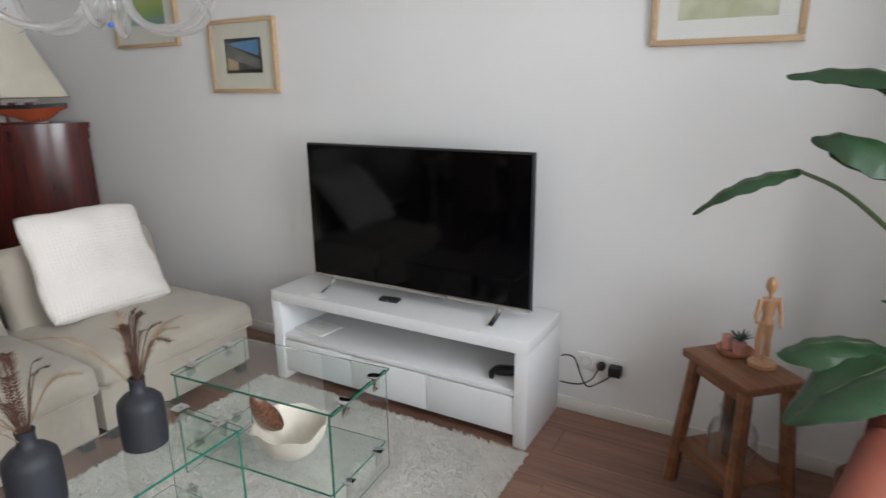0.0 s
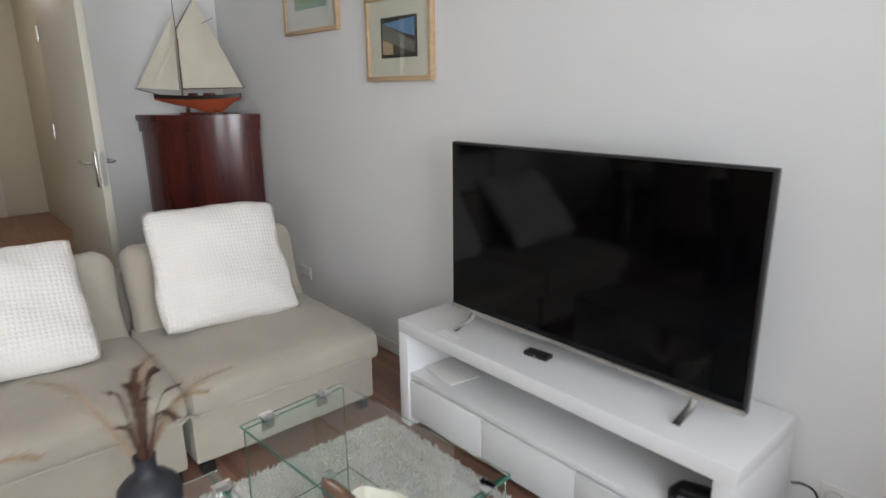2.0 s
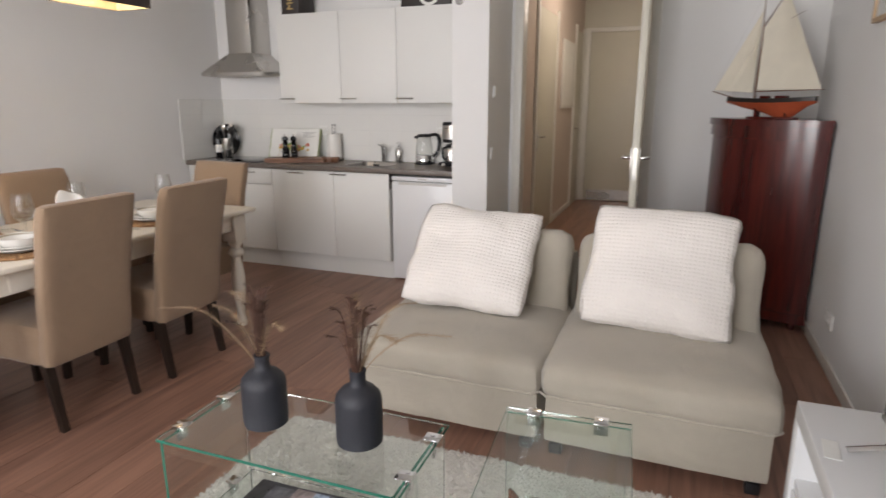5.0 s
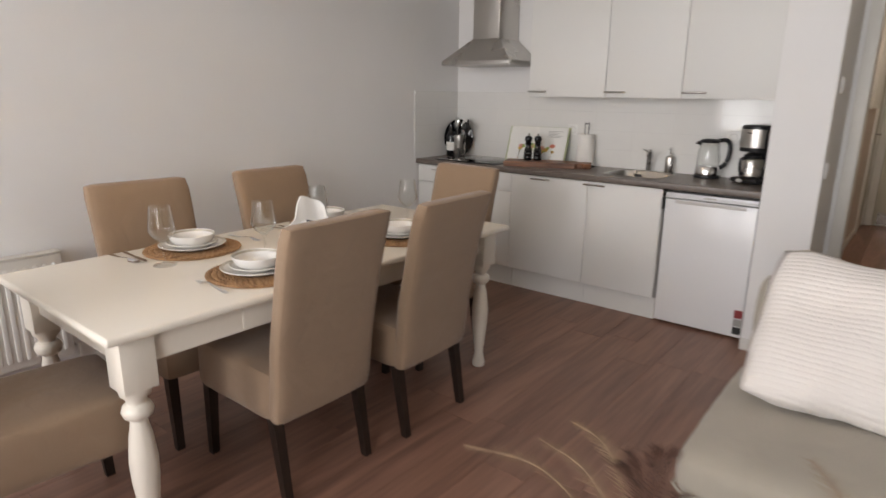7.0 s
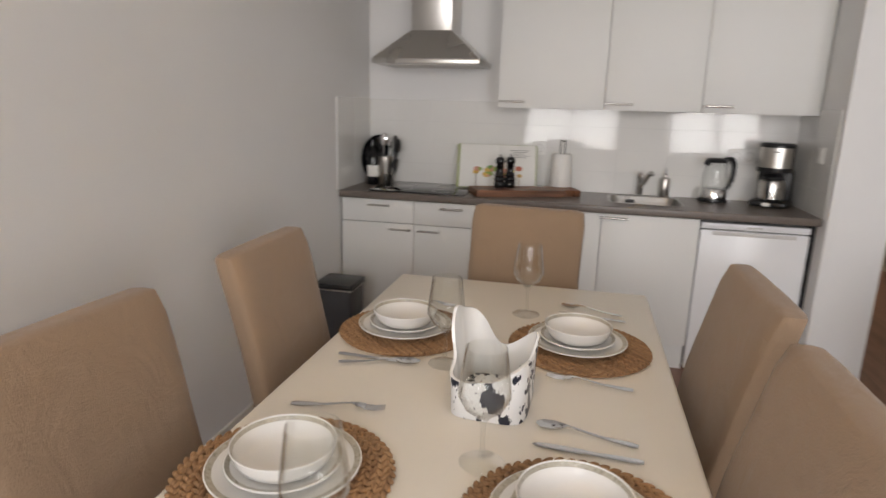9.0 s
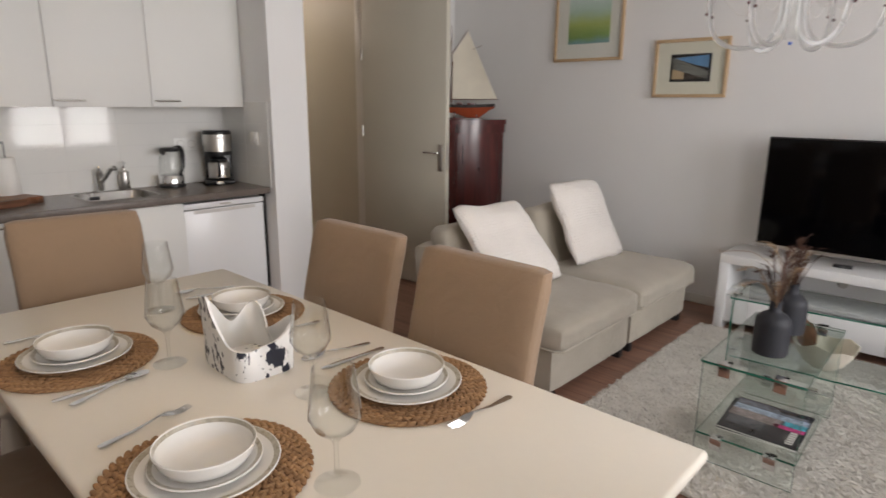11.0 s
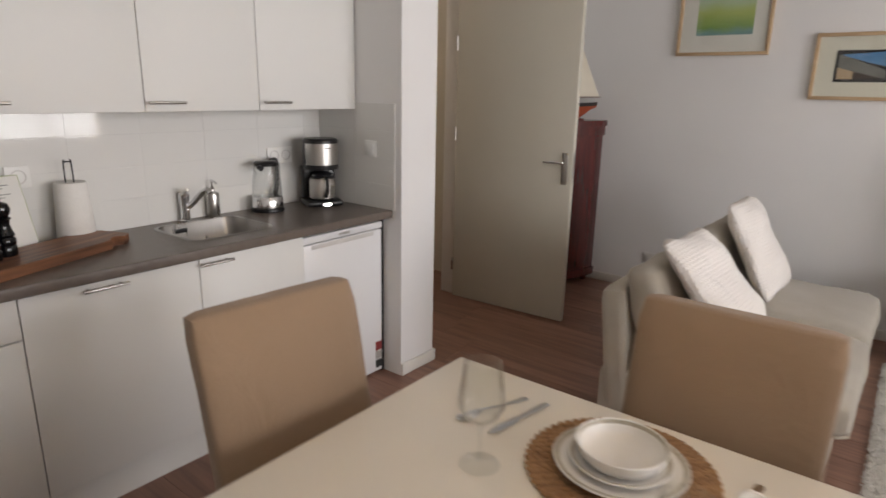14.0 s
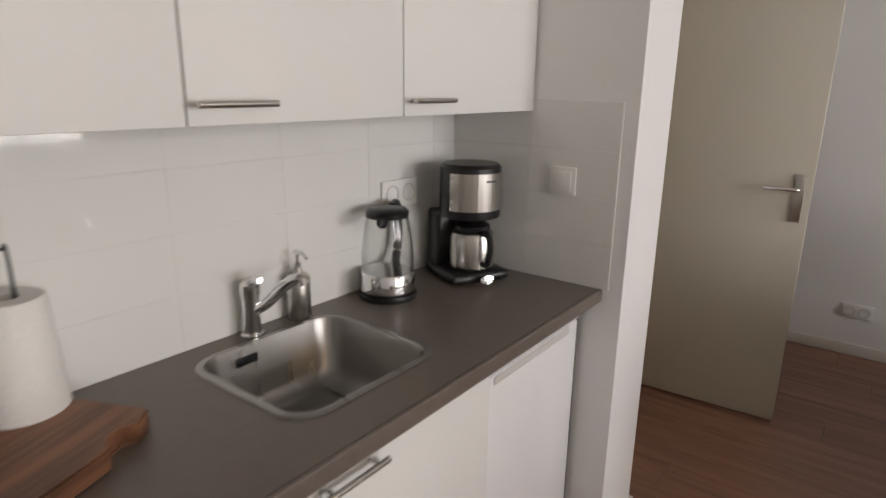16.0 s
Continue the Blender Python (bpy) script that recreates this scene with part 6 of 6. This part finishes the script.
def magazines():
    rnd = random.Random(12)
    for i, (dz, a, dx) in enumerate(((0.0, 4, 0.0), (0.007, 1, 0.006))):
        ob = thing("magazine", "glossy magazine with a dark printed cover on the shelf", "magazine", pose(3.40 + dx, -1.93, 0.157 + dz, 0, 0, a), "stack of magazines")
        part("page_block", box(bmesh.new(), -0.145, 0.145, -0.11, 0.21, 0.0, 0.0055, 0.001), M_WHITE, ob)
        part("cover", box(bmesh.new(), -0.146, 0.146, -0.111, 0.211, 0.0055, 0.0062), mat("dark_cover_print", (0.05, 0.05, 0.055), 0.3, var=0.5, scale=30, dark=(0.012, 0.012, 0.014)), ob, "dark glossy cover", 0)
        if i:
            for x0, x1, y0, y1, c in ((-0.14, 0.14, 0.10, 0.15, (0.30, 0.36, 0.45)), (0.06, 0.14, 0.06, 0.105, (0.05, 0.35, 0.45)), (0.03, 0.14, 0.03, 0.06, (0.60, 0.05, 0.22)), (-0.14, 0.05, 0.03, 0.10, (0.25, 0.20, 0.19)), (-0.13, 0.0, -0.05, 0.03, (0.10, 0.10, 0.11)), (-0.14, 0.13, 0.155, 0.20, (0.16, 0.16, 0.19)), (0.02, 0.13, 0.175, 0.195, (0.6, 0.6, 0.62))):
                part("printed_photo", box(bmesh.new(), x0, x1, y0, y1, 0.0063, 0.0066), mat("printed_photo", c, 0.35, var=0.6, scale=45), ob, "small printed cover photo", 0)
            for k in range(6):
                part("title_bar", box(bmesh.new(), 0.096, 0.122, 0.012 - k * 0.019, 0.026 - k * 0.019, 0.0063, 0.0066), M_CARCASS, ob, "pale block of a printed title", 0)


magazines()


def bench_things():
    ob = thing("set_top_box", "small flat black box on the tv bench", "media box", pose(3.355, -0.272, 0.4975, 0, 0, 6))
    part("case", box(bmesh.new(), -0.05, 0.05, -0.024, 0.024, 0, 0.016, 0.004), M_BLACK, ob)
    part("status_light", box(bmesh.new(), -0.004, 0.004, -0.0252, -0.0238, 0.007, 0.010), M_CARCASS, ob)
    solid("folded_card", box(bmesh.new(), -0.05, 0.05, -0.02, 0.02, 0, 0.002), M_WHITE, "small white card lying on the tv bench", "card", m=pose(2.99, -0.385, 0.4978, 0, 0, -6))
    bk = thing("guest_book", "white paper booklet with handwritten title in the shelf", "booklet", pose(2.885, -0.275, 0.263, 0, 0, -8))
    part("page_block", box(bmesh.new(), -0.105, 0.105, -0.075, 0.075, 0, 0.006, 0.001), M_WHITE, bk)
    for i, (x0, x1) in enumerate(((-0.04, 0.05), (-0.05, 0.06))):
        bm = bmesh.new()
        pts = [(x0 + (x1 - x0) * k / 24, 0.018 - i * 0.036 + 0.011 * math.sin(k * 1.7), 0.0066) for k in range(25)]
        part("script_line", tube(bm, pts, 0.0012, 4), M_CARCASS, bk, "grey script lettering")
    g = thing("game_controller", "black game controller lying in the open shelf", "controller", pose(3.985, -0.29, 0.263, 0, 0, 20))
    bm = cushion(bmesh.new(), 0.11, 0.06, 0.032, 0.015, 6, 0.004, Matrix.Translation((0, 0, 0.02)), 0.001)
    part("body", bm, M_BLACK, g)
    for s in (-1, 1):
        part("grip", tube(bmesh.new(), [(s * 0.045, 0.0, 0.02), (s * 0.062, -0.03, 0.018), (s * 0.06, -0.06, 0.014)], [0.018, 0.016, 0.011], 10), M_BLACK, g)
        part("thumb_stick", lathe(bmesh.new(), [(0.006, 0.034), (0.005, 0.042), (0.009, 0.044), (0.009, 0.048), (0, 0.048)], 12, Matrix.Translation((s * 0.02, -0.012, 0))), M_BLACK, g)
    d = thing("adapter", "black adapter box in the open shelf", "adapter", pose(4.035, -0.18, 0.263))
    part("case", box(bmesh.new(), -0.04, 0.04, -0.03, 0.03, 0, 0.03, 0.006), M_BLACK, d)
    s = socket(Matrix.Translation((4.335, -0.001, 0.272)) @ ON_NORTH, 3, "white triple wall socket with two black plugs")
    for x, box_plug in ((4.338, False), (4.405, True)):
        p = thing("power_plug", "black mains plug in the wall socket", "plug", pose(x, -0.012, 0.268))
        if box_plug:
            part("plug_body", box(bmesh.new(), -0.028, 0.028, -0.045, 0.0, -0.028, 0.02, 0.005), M_BLACK, p)
        else:
            part("plug_body", lathe(bmesh.new(), [(0.02, 0), (0.021, 0.018), (0.012, 0.035), (0.0, 0.036)], 16, pose(0, 0, 0, 90)), M_BLACK, p)
    for pts in ([(4.325, -0.048, 0.285), (4.30, -0.06, 0.235), (4.25, -0.05, 0.195), (4.20, -0.05, 0.185), (4.152, -0.06, 0.19)],
                [(4.385, -0.055, 0.268), (4.33, -0.07, 0.225), (4.28, -0.06, 0.195), (4.245, -0.05, 0.24), (4.215, -0.045, 0.31), (4.18, -0.05, 0.325), (4.152, -0.06, 0.32)]):
        solid("power_cable", tube(bmesh.new(), curve_pts([(x + 0.008, y, z - 0.022) for x, y, z in pts], 6), 0.0035, 6), M_BLACK, "thin black power cable behind the tv bench", "cable")
    solid("cable_tag", box(bmesh.new(), -0.010, 0.010, -0.001, 0.001, -0.045, 0.0), M_WHITE, "small white paper tag on a cable", "tag", m=pose(4.293, -0.065, 0.171, 0, -20, 0))


bench_things()


def stool():
    M = wood("rustic_teak", (0.26, 0.11, 0.052), (0.12, 0.048, 0.024), 0.5, 0, 12)
    ob = thing("wooden_stool", "rustic brown wooden stool used as a side table", "stool", pose(4.908, -0.352, 0, 0, 0, -46))
    part("seat", box(bmesh.new(), -0.170, 0.170, -0.118, 0.118, 0.525, 0.556, 0.006), M, ob)
    for sx in (-1, 1):
        for sy in (-1, 1):
            bm = tube(bmesh.new(), [(sx * 0.165, sy * 0.122, 0), (sx * 0.125, sy * 0.085, 0.526)], [0.027, 0.024], 8)
            part("leg", bm, M, ob)
    for sy in (-1, 1):
        part("rail", box(bmesh.new(), -0.15, 0.15, sy * 0.106 - 0.012, sy * 0.106 + 0.012, 0.145, 0.18, 0.004), M, ob)
        part("upper_rail", box(bmesh.new(), -0.12, 0.12, sy * 0.088 - 0.01, sy * 0.088 + 0.01, 0.48, 0.524, 0.004), M, ob)
    part("shelf", box(bmesh.new(), -0.155, 0.155, -0.098, 0.098, 0.165, 0.182, 0.004), M, ob)
    # jar on the lower shelf
    jar = thing("glass_jar", "clear glass jar vase on the stool's shelf", "jar", pose(4.908, -0.352, 0.183))
    part("jar_body", lathe(bmesh.new(), [(0.0, 0.0), (0.075, 0.0), (0.085, 0.012), (0.085, 0.10), (0.075, 0.125), (0.05, 0.14), (0.048, 0.19), (0.056, 0.20), (0.052, 0.20), (0.045, 0.19), (0.047, 0.138), (0.072, 0.122), (0.081, 0.1), (0.081, 0.014), (0, 0.006)], 32, close=False), M_CLEAR, jar).visible_shadow = False
    part("dark_bottle", lathe(bmesh.new(), [(0.03, 0.008), (0.032, 0.012), (0.03, 0.14), (0.016, 0.17), (0.016, 0.25), (0, 0.25)], 20), M_GLASSDARK, jar, "brown inner bottle")
    dsh = thing("terracotta_dish", "small terracotta dish on the stool", "dish", pose(4.878, -0.274, 0.5565))
    part("dish_body", lathe(bmesh.new(), [(0, 0.002), (0.05, 0.0), (0.062, 0.014), (0.065, 0.02), (0.06, 0.02), (0.05, 0.006), (0, 0.006)], 30, close=False), mat("terracotta", (0.42, 0.17, 0.10), 0.8, var=0.15, scale=20, bump=0.2), dsh)
    pot = thing("mini_plant", "tiny spiky succulent in a pink pot", "plant", pose(4.892, -0.283, 0.563))
    part("pot", lathe(bmesh.new(), [(0.018, 0), (0.026, 0.04), (0.024, 0.042), (0.0, 0.036)], 20), mat("pink_pot", (0.55, 0.28, 0.24), 0.6), pot)
    bm = bmesh.new()
    for i in range(14):
        a, e = i * 2.4, 0.35 + 0.08 * (i % 6)
        d = Vector((math.cos(a) * math.cos(e), math.sin(a) * math.cos(e), math.sin(e)))
        tube(bm, [(0, 0, 0.045), Vector((0, 0, 0.052)) + d * 0.022, Vector((0, 0, 0.055)) + d * 0.048], [0.003, 0.006, 0.0006], 6, flat=0.4)
    part("leaves", bm, mat("succulent_green", (0.06, 0.11, 0.075), 0.6, var=0.2), pot)
    tiny = thing("small_pot", "small white and pink candle pot in a dish", "pot", pose(4.852, -0.252, 0.563))
    part("pot_body", lathe(bmesh.new(), [(0.02, 0), (0.022, 0.05), (0.018, 0.052), (0.0, 0.044)], 18), mat("blush_glaze", (0.62, 0.34, 0.30), 0.5), tiny)
    # jointed wooden figure, one plain shape
    bm = lathe(bmesh.new(), [(0.038, 0), (0.04, 0.004), (0.04, 0.014), (0.0, 0.016)], 24)
    tube(bm, [(0.0, 0.0, 0.01), (0.0, 0.0, 0.12)], 0.003, 6)
    for a, b, r0, r1 in (((-0.016, 0, 0.03), (-0.014, 0.01, 0.085), 0.008, 0.010), ((-0.014, 0.01, 0.085), (-0.01, 0, 0.145), 0.010, 0.013), ((0.016, 0, 0.03), (0.014, 0.006, 0.085), 0.008, 0.010), ((0.014, 0.006, 0.085), (0.01, 0, 0.145), 0.010, 0.013), ((0, 0, 0.14), (0, 0, 0.165), 0.02, 0.014), ((0, 0, 0.165), (0, 0, 0.215), 0.016, 0.024), ((-0.028, 0, 0.215), (-0.045, -0.01, 0.165), 0.008, 0.007), ((-0.045, -0.01, 0.165), (-0.06, -0.04, 0.16), 0.007, 0.005), ((0.028, 0, 0.215), (0.04, 0.0, 0.165), 0.008, 0.007), ((0.04, 0, 0.165), (0.036, -0.015, 0.125), 0.007, 0.005), ((0, 0, 0.21), (0, 0, 0.235), 0.006, 0.006)):
        tube(bm, [a, b], [r0, r1], 10)
    b = bmesh.new()
    bmesh.ops.create_uvsphere(b, u_segments=14, v_segments=10, radius=1)
    join(bm, b, Matrix.Translation((0, 0, 0.258)) @ Matrix.Diagonal((0.015, 0.017, 0.026, 1)))
    solid("wooden_figure", bm, wood("pale_figure_wood", (0.55, 0.32, 0.17), (0.42, 0.22, 0.11), 0.5, 2, 20), "pale jointed wooden artist figure on the stool", "figurine", m=pose(4.968, -0.341, 0.5565, 0, 0, 35) @ Matrix.Scale(1.14, 4))


M_GLASSDARK = mat("brown_glass", (0.05, 0.025, 0.015), 0.15)
stool()


def banana_plant():
    ob = thing("banana_plant", "large banana plant with broad dark green leaves", "plant", pose(5.37, -0.42, 0))
    M_L = mat("banana_leaf", (0.013, 0.045, 0.014), 0.40, 0, 0.3, 7, 0.25, 90, coat=0.15)
    M_S = mat("banana_stem", (0.060, 0.085, 0.030), 0.6, 0, 0.3, 8, 0.3, 60, stretch=(1, 1, 0.2))
    part("pot", lathe(bmesh.new(), [(0.10, 0), (0.115, 0.01), (0.145, 0.20), (0.15, 0.25), (0.135, 0.25), (0.13, 0.21), (0, 0.20)], 32), mat("woven_pot", (0.16, 0.075, 0.045), 0.8, var=0.3, scale=40, bump=0.5, bscale=120), ob, "brown plant pot")
    bm = bmesh.new()
    tube(bm, curve_pts([(0, 0, 0.19), (0.01, 0.0, 0.6), (0.0, 0.02, 1.0)], 8), [0.045 - 0.0015 * i for i in range(17)], 12)
    part("stem", bm, M_S, ob)

    def leaf(stalk, spine, width, tear=0.0, fold=0.25):
        """Stalk points, then the leaf's midrib points, with a blade on both sides."""
        lf_stalk = tube(bmesh.new(), curve_pts(stalk, 8), [0.010 - 0.0045 * i / (8 * (len(stalk) - 1)) for i in range(8 * (len(stalk) - 1) + 1)], 8)
        st = part("leaf_stalk", lf_stalk, M_S, ob)
        p = curve_pts(spine, 10)
        bm = bmesh.new()
        tube(bm, p, [0.005 * (1 - 0.85 * i / len(p)) for i in range(len(p))], 6, mi=1)
        n = len(p) - 1
        for s in (-1, 1):
            prev = None
            for i, q in enumerate(p):
                t = (p[min(i + 1, n)] - p[max(i - 1, 0)]).normalized()
                sd = t.cross(Vector((0, 0, 1)))
                sd = sd.normalized() if sd.length > 0.05 else Vector((1, 0, 0))
                up = sd.cross(t)
                k = i / n
                w = width * (math.sin(math.pi * min(1, k * 0.93 + 0.06)) ** 0.65) * (1 - 0.25 * k)
                w *= 1 + 0.015 * math.sin(i * 1.1 + s)
                row = []
                for j in range(5):
                    f = j / 4
                    row.append(bm.verts.new(q + sd * s * w * f + up * (0.20 * w * math.sin(f * 2.2) - fold * w * f * f) + Vector((0, 0, 0.003 * math.sin(i * 0.9 + j)))))
                if prev:
                    for j in range(4):
                        bm.faces.new((prev[j], prev[j + 1], row[j + 1], row[j]))
                prev = row
        part("leaf_blade", bm, [M_L, M_S], st)
    leaf([(0, 0, 0.9), (-0.06, 0.0, 1.02), (-0.17, -0.04, 1.13), (-0.27, -0.08, 1.21), (-0.38, -0.11, 1.262)], [(-0.38, -0.11, 1.262), (-0.47, -0.16, 1.245), (-0.56, -0.19, 1.20), (-0.64, -0.20, 1.125)], 0.052, fold=0.7)
    leaf([(0, 0, 0.95), (-0.02, -0.01, 1.2), (-0.06, -0.02, 1.42)], [(-0.06, -0.02, 1.42), (-0.18, -0.05, 1.52), (-0.32, -0.07, 1.54), (-0.44, -0.09, 1.525)], 0.07, fold=0.9)
    leaf([(0, 0, 0.9), (0.0, -0.05, 1.1), (-0.05, -0.10, 1.25)], [(-0.05, -0.10, 1.25), (-0.16, -0.15, 1.33), (-0.28, -0.18, 1.37), (-0.36, -0.19, 1.36)], 0.10, fold=1.1)
    leaf([(0, 0, 0.6), (-0.02, -0.08, 0.70), (-0.06, -0.13, 0.76)], [(-0.06, -0.13, 0.76), (-0.16, -0.22, 0.81), (-0.28, -0.28, 0.81), (-0.37, -0.31, 0.77)], 0.11, fold=0.9)
    leaf([(0, 0, 0.55), (-0.03, -0.12, 0.68), (-0.05, -0.2, 0.78)], [(-0.05, -0.2, 0.78), (-0.13, -0.33, 0.79), (-0.24, -0.42, 0.74), (-0.34, -0.47, 0.65)], 0.145, fold=0.35)
    leaf([(0, 0, 0.95), (0.05, -0.02, 1.2), (0.10, -0.02, 1.4)], [(0.10, -0.02, 1.4), (0.16, -0.10, 1.55), (0.24, -0.2, 1.58), (0.30, -0.32, 1.5)], 0.11, fold=0.7)
    leaf([(0, 0, 0.8), (0.02, -0.04, 0.85), (0.0, -0.10, 0.90)], [(0.0, -0.10, 0.90), (-0.06, -0.20, 0.95), (-0.15, -0.27, 0.95)], 0.05, fold=0.6)


banana_plant()


def armchair():
    """Rust easy chair by the window, seen from behind the arm."""
    M = mat("rust_leather", (0.17, 0.042, 0.024), 0.6, 0, 0.1, 6.0, 0.2, 160)
    ob = thing("armchair", "rust-red upholstered armchair beside the plant", "armchair", pose(5.42, -1.22, 0, 0, 0, -14))
    part("seat", cushion(bmesh.new(), 0.46, 0.58, 0.16, 0.05, 10, 0.02, Matrix.Translation((0, 0, 0.36))), M, ob)
    part("base", cushion(bmesh.new(), 0.58, 0.66, 0.15, 0.03, 8, 0.0, Matrix.Translation((0, 0, 0.21))), M, ob)
    part("backrest", cushion(bmesh.new(), 0.58, 0.14, 0.50, 0.06, 10, 0.0, pose(0, 0.31, 0.52, -10)), M, ob)
    for s in (-1, 1):
        part("armrest", cushion(bmesh.new(), 0.11, 0.62, 0.45, 0.05, 8, 0.0, Matrix.Translation((s * 0.24, 0, 0.475))), M, ob)
        for y in (-0.26, 0.26):
            part("leg", tube(bmesh.new(), [(s * 0.23, y, 0), (s * 0.21, y * 0.95, 0.145)], [0.014, 0.02], 8), M_LEG, ob)


armchair()


def radiator():
    ob = thing("radiator", "white ribbed panel radiator under the long wall", "radiator", pose(3.18, YL, 0))
    L, z0, z1 = 1.6, 0.13, 0.65
    part("panel", box(bmesh.new(), 0, L, 0.035, 0.09, z0, z1, 0.006), M_TRIM, ob)
    bm = bmesh.new()
    for i in range(40):
        x = 0.035 + i * (L - 0.07) / 39
        box(bm, x - 0.011, x + 0.011, 0.088, 0.0965, z0 + 0.04, z1 - 0.04, 0.004)
    part("ribs", bm, M_TRIM, ob, "pressed vertical ribs")
    part("top_grille", box(bmesh.new(), -0.002, L + 0.002, 0.033, 0.094, z1 + 0.0005, z1 + 0.012, 0.002), M_TRIM, ob)
    for x in (0.2, L - 0.2):
        part("wall_bracket", box(bmesh.new(), x - 0.02, x + 0.02, 0, 0.036, 0.3, 0.5), M_TRIM, ob)
    part("valve_pipe", tube(bmesh.new(), [(-0.03, 0.06, 0), (-0.03, 0.06, 0.17), (0.005, 0.06, 0.17)], 0.008, 8), M_TRIM, ob)


radiator()


def bin_():
    ob = thing("waste_bin", "dark grey waste bin with a metal rim by the wall", "bin", pose(0.86, -4.77, 0))
    part("body", box(bmesh.new(), -0.10, 0.10, -0.10, 0.10, 0, 0.43, 0.015, 3), mat("dark_bin", (0.05, 0.05, 0.055), 0.4), ob)
    part("lid", box(bmesh.new(), -0.105, 0.105, -0.105, 0.105, 0.431, 0.46, 0.006), M_BLACK, ob)
    part("rim", box(bmesh.new(), -0.107, 0.107, -0.107, 0.107, 0.424, 0.4305, 0.002), M_STEEL, ob, "thin metal rim")


bin_()


# ---- windows of the street side, unseen; the second added for light ----
def window_unit(i, a, b, c, d):
    ob = thing("window_%d" % (i + 1), "tall white-framed window, out of view, placed to light the room", "window", kind="structure")
    x = XE + 0.12
    for y0, y1, z0, z1 in ((a, a + 0.06, c, d), (b - 0.06, b, c, d), (a + 0.06, b - 0.06, c, c + 0.06), (a + 0.06, b - 0.06, d - 0.06, d), ((a + b) / 2 - 0.03, (a + b) / 2 + 0.03, c + 0.06, d - 0.06), (a + 0.06, (a + b) / 2 - 0.03, d - 0.55, d - 0.50), ((a + b) / 2 + 0.03, b - 0.06, d - 0.55, d - 0.50)):
        part("window_frame", box(bmesh.new(), x, x + 0.06, y0, y1, z0, z1, 0.004), M_TRIM, ob)
    part("window_sill", box(bmesh.new(), XE - 0.08, x, a - 0.04, b + 0.04, c - 0.03, c - 0.002, 0.004), M_TRIM, ob)
    for y0, y1 in ((a + 0.06, (a + b) / 2 - 0.03), ((a + b) / 2 + 0.03, b - 0.06)):
        part("pane", box(bmesh.new(), x + 0.027, x + 0.033, y0, y1, c + 0.06, d - 0.06), M_CLEAR, ob, "", 0).visible_shadow = False


for i, w in enumerate(WINDOWS):
    window_unit(i, *w)


# ---- wall tiles and floor boards ----
def wall_tiles():
    th, tw, g = 0.1325, 0.287, 0.0010
    cache = {}

    def tile(parent, w, h, m):
        key = (round(w, 4), round(h, 4))
        if key not in cache:
            b = bmesh.new()
            box(b, g / 2, w - g / 2, g / 2, h - g / 2, -0.004, 0.0)
            for v in b.verts:
                if v.co.z > -0.001:
                    v.co.x += 0.0012 if v.co.x < w / 2 else -0.0012
                    v.co.y += 0.0012 if v.co.y < h / 2 else -0.0012
                    v.co.z = 0.0008
            cache[key] = finish(b, "tile", M_TILE, 0)
        ob = new("tile", cache[key])
        ob.parent = parent
        # each tile sits a hair out of true
        ob.matrix_local = m @ pose(0, 0, 0, random.uniform(-0.12, 0.12), random.uniform(-0.10, 0.10), 0)

    back = solid("wall_tiles_back", box(bmesh.new(), 0.0, 0.0062, YL, -2.361, 0.90, 1.424), M_GROUT, "glossy white wall tiles behind the worktop", "wall tiles", kind="structure", smooth=0)
    ys = [YL]
    y = -2.475 - tw * 8
    while y < -2.40:
        if y > YL + 0.03:
            ys.append(y)
        y += tw
    ys.append(-2.361)
    for r in range(4):
        z0, z1 = max(0.9, 1.425 - (r + 1) * th), 1.425 - r * th
        for a, b in zip(ys, ys[1:]):
            tile(back, b - a, z1 - z0, Matrix.Translation((0.0065, a, z0)) @ ON_WEST)
    left = solid("wall_tiles_left", box(bmesh.new(), 0.004, 0.56, YL, YL + 0.0062, 0.90, 1.424), M_GROUT, "glossy white wall tiles beside the hob", "wall tiles", kind="structure", smooth=0)
    right = solid("wall_tiles_right", box(bmesh.new(), 0.004, 0.56, -2.3662, -2.3602, 0.90, 1.424), M_GROUT, "glossy white wall tiles beside the coffee maker", "wall tiles", kind="structure", smooth=0)
    for r in range(4):
        z0, z1 = max(0.9, 1.425 - (r + 1) * th), 1.425 - r * th
        for a, b in ((0.008, 0.285), (0.285, 0.56)):
            tile(left, b - a, z1 - z0, Matrix.Translation((b, YL + 0.0065, z0)) @ ON_SOUTH)
            tile(right, b - a, z1 - z0, Matrix.Translation((a, -2.3665, z0)) @ ON_NORTH)


wall_tiles()
planks()
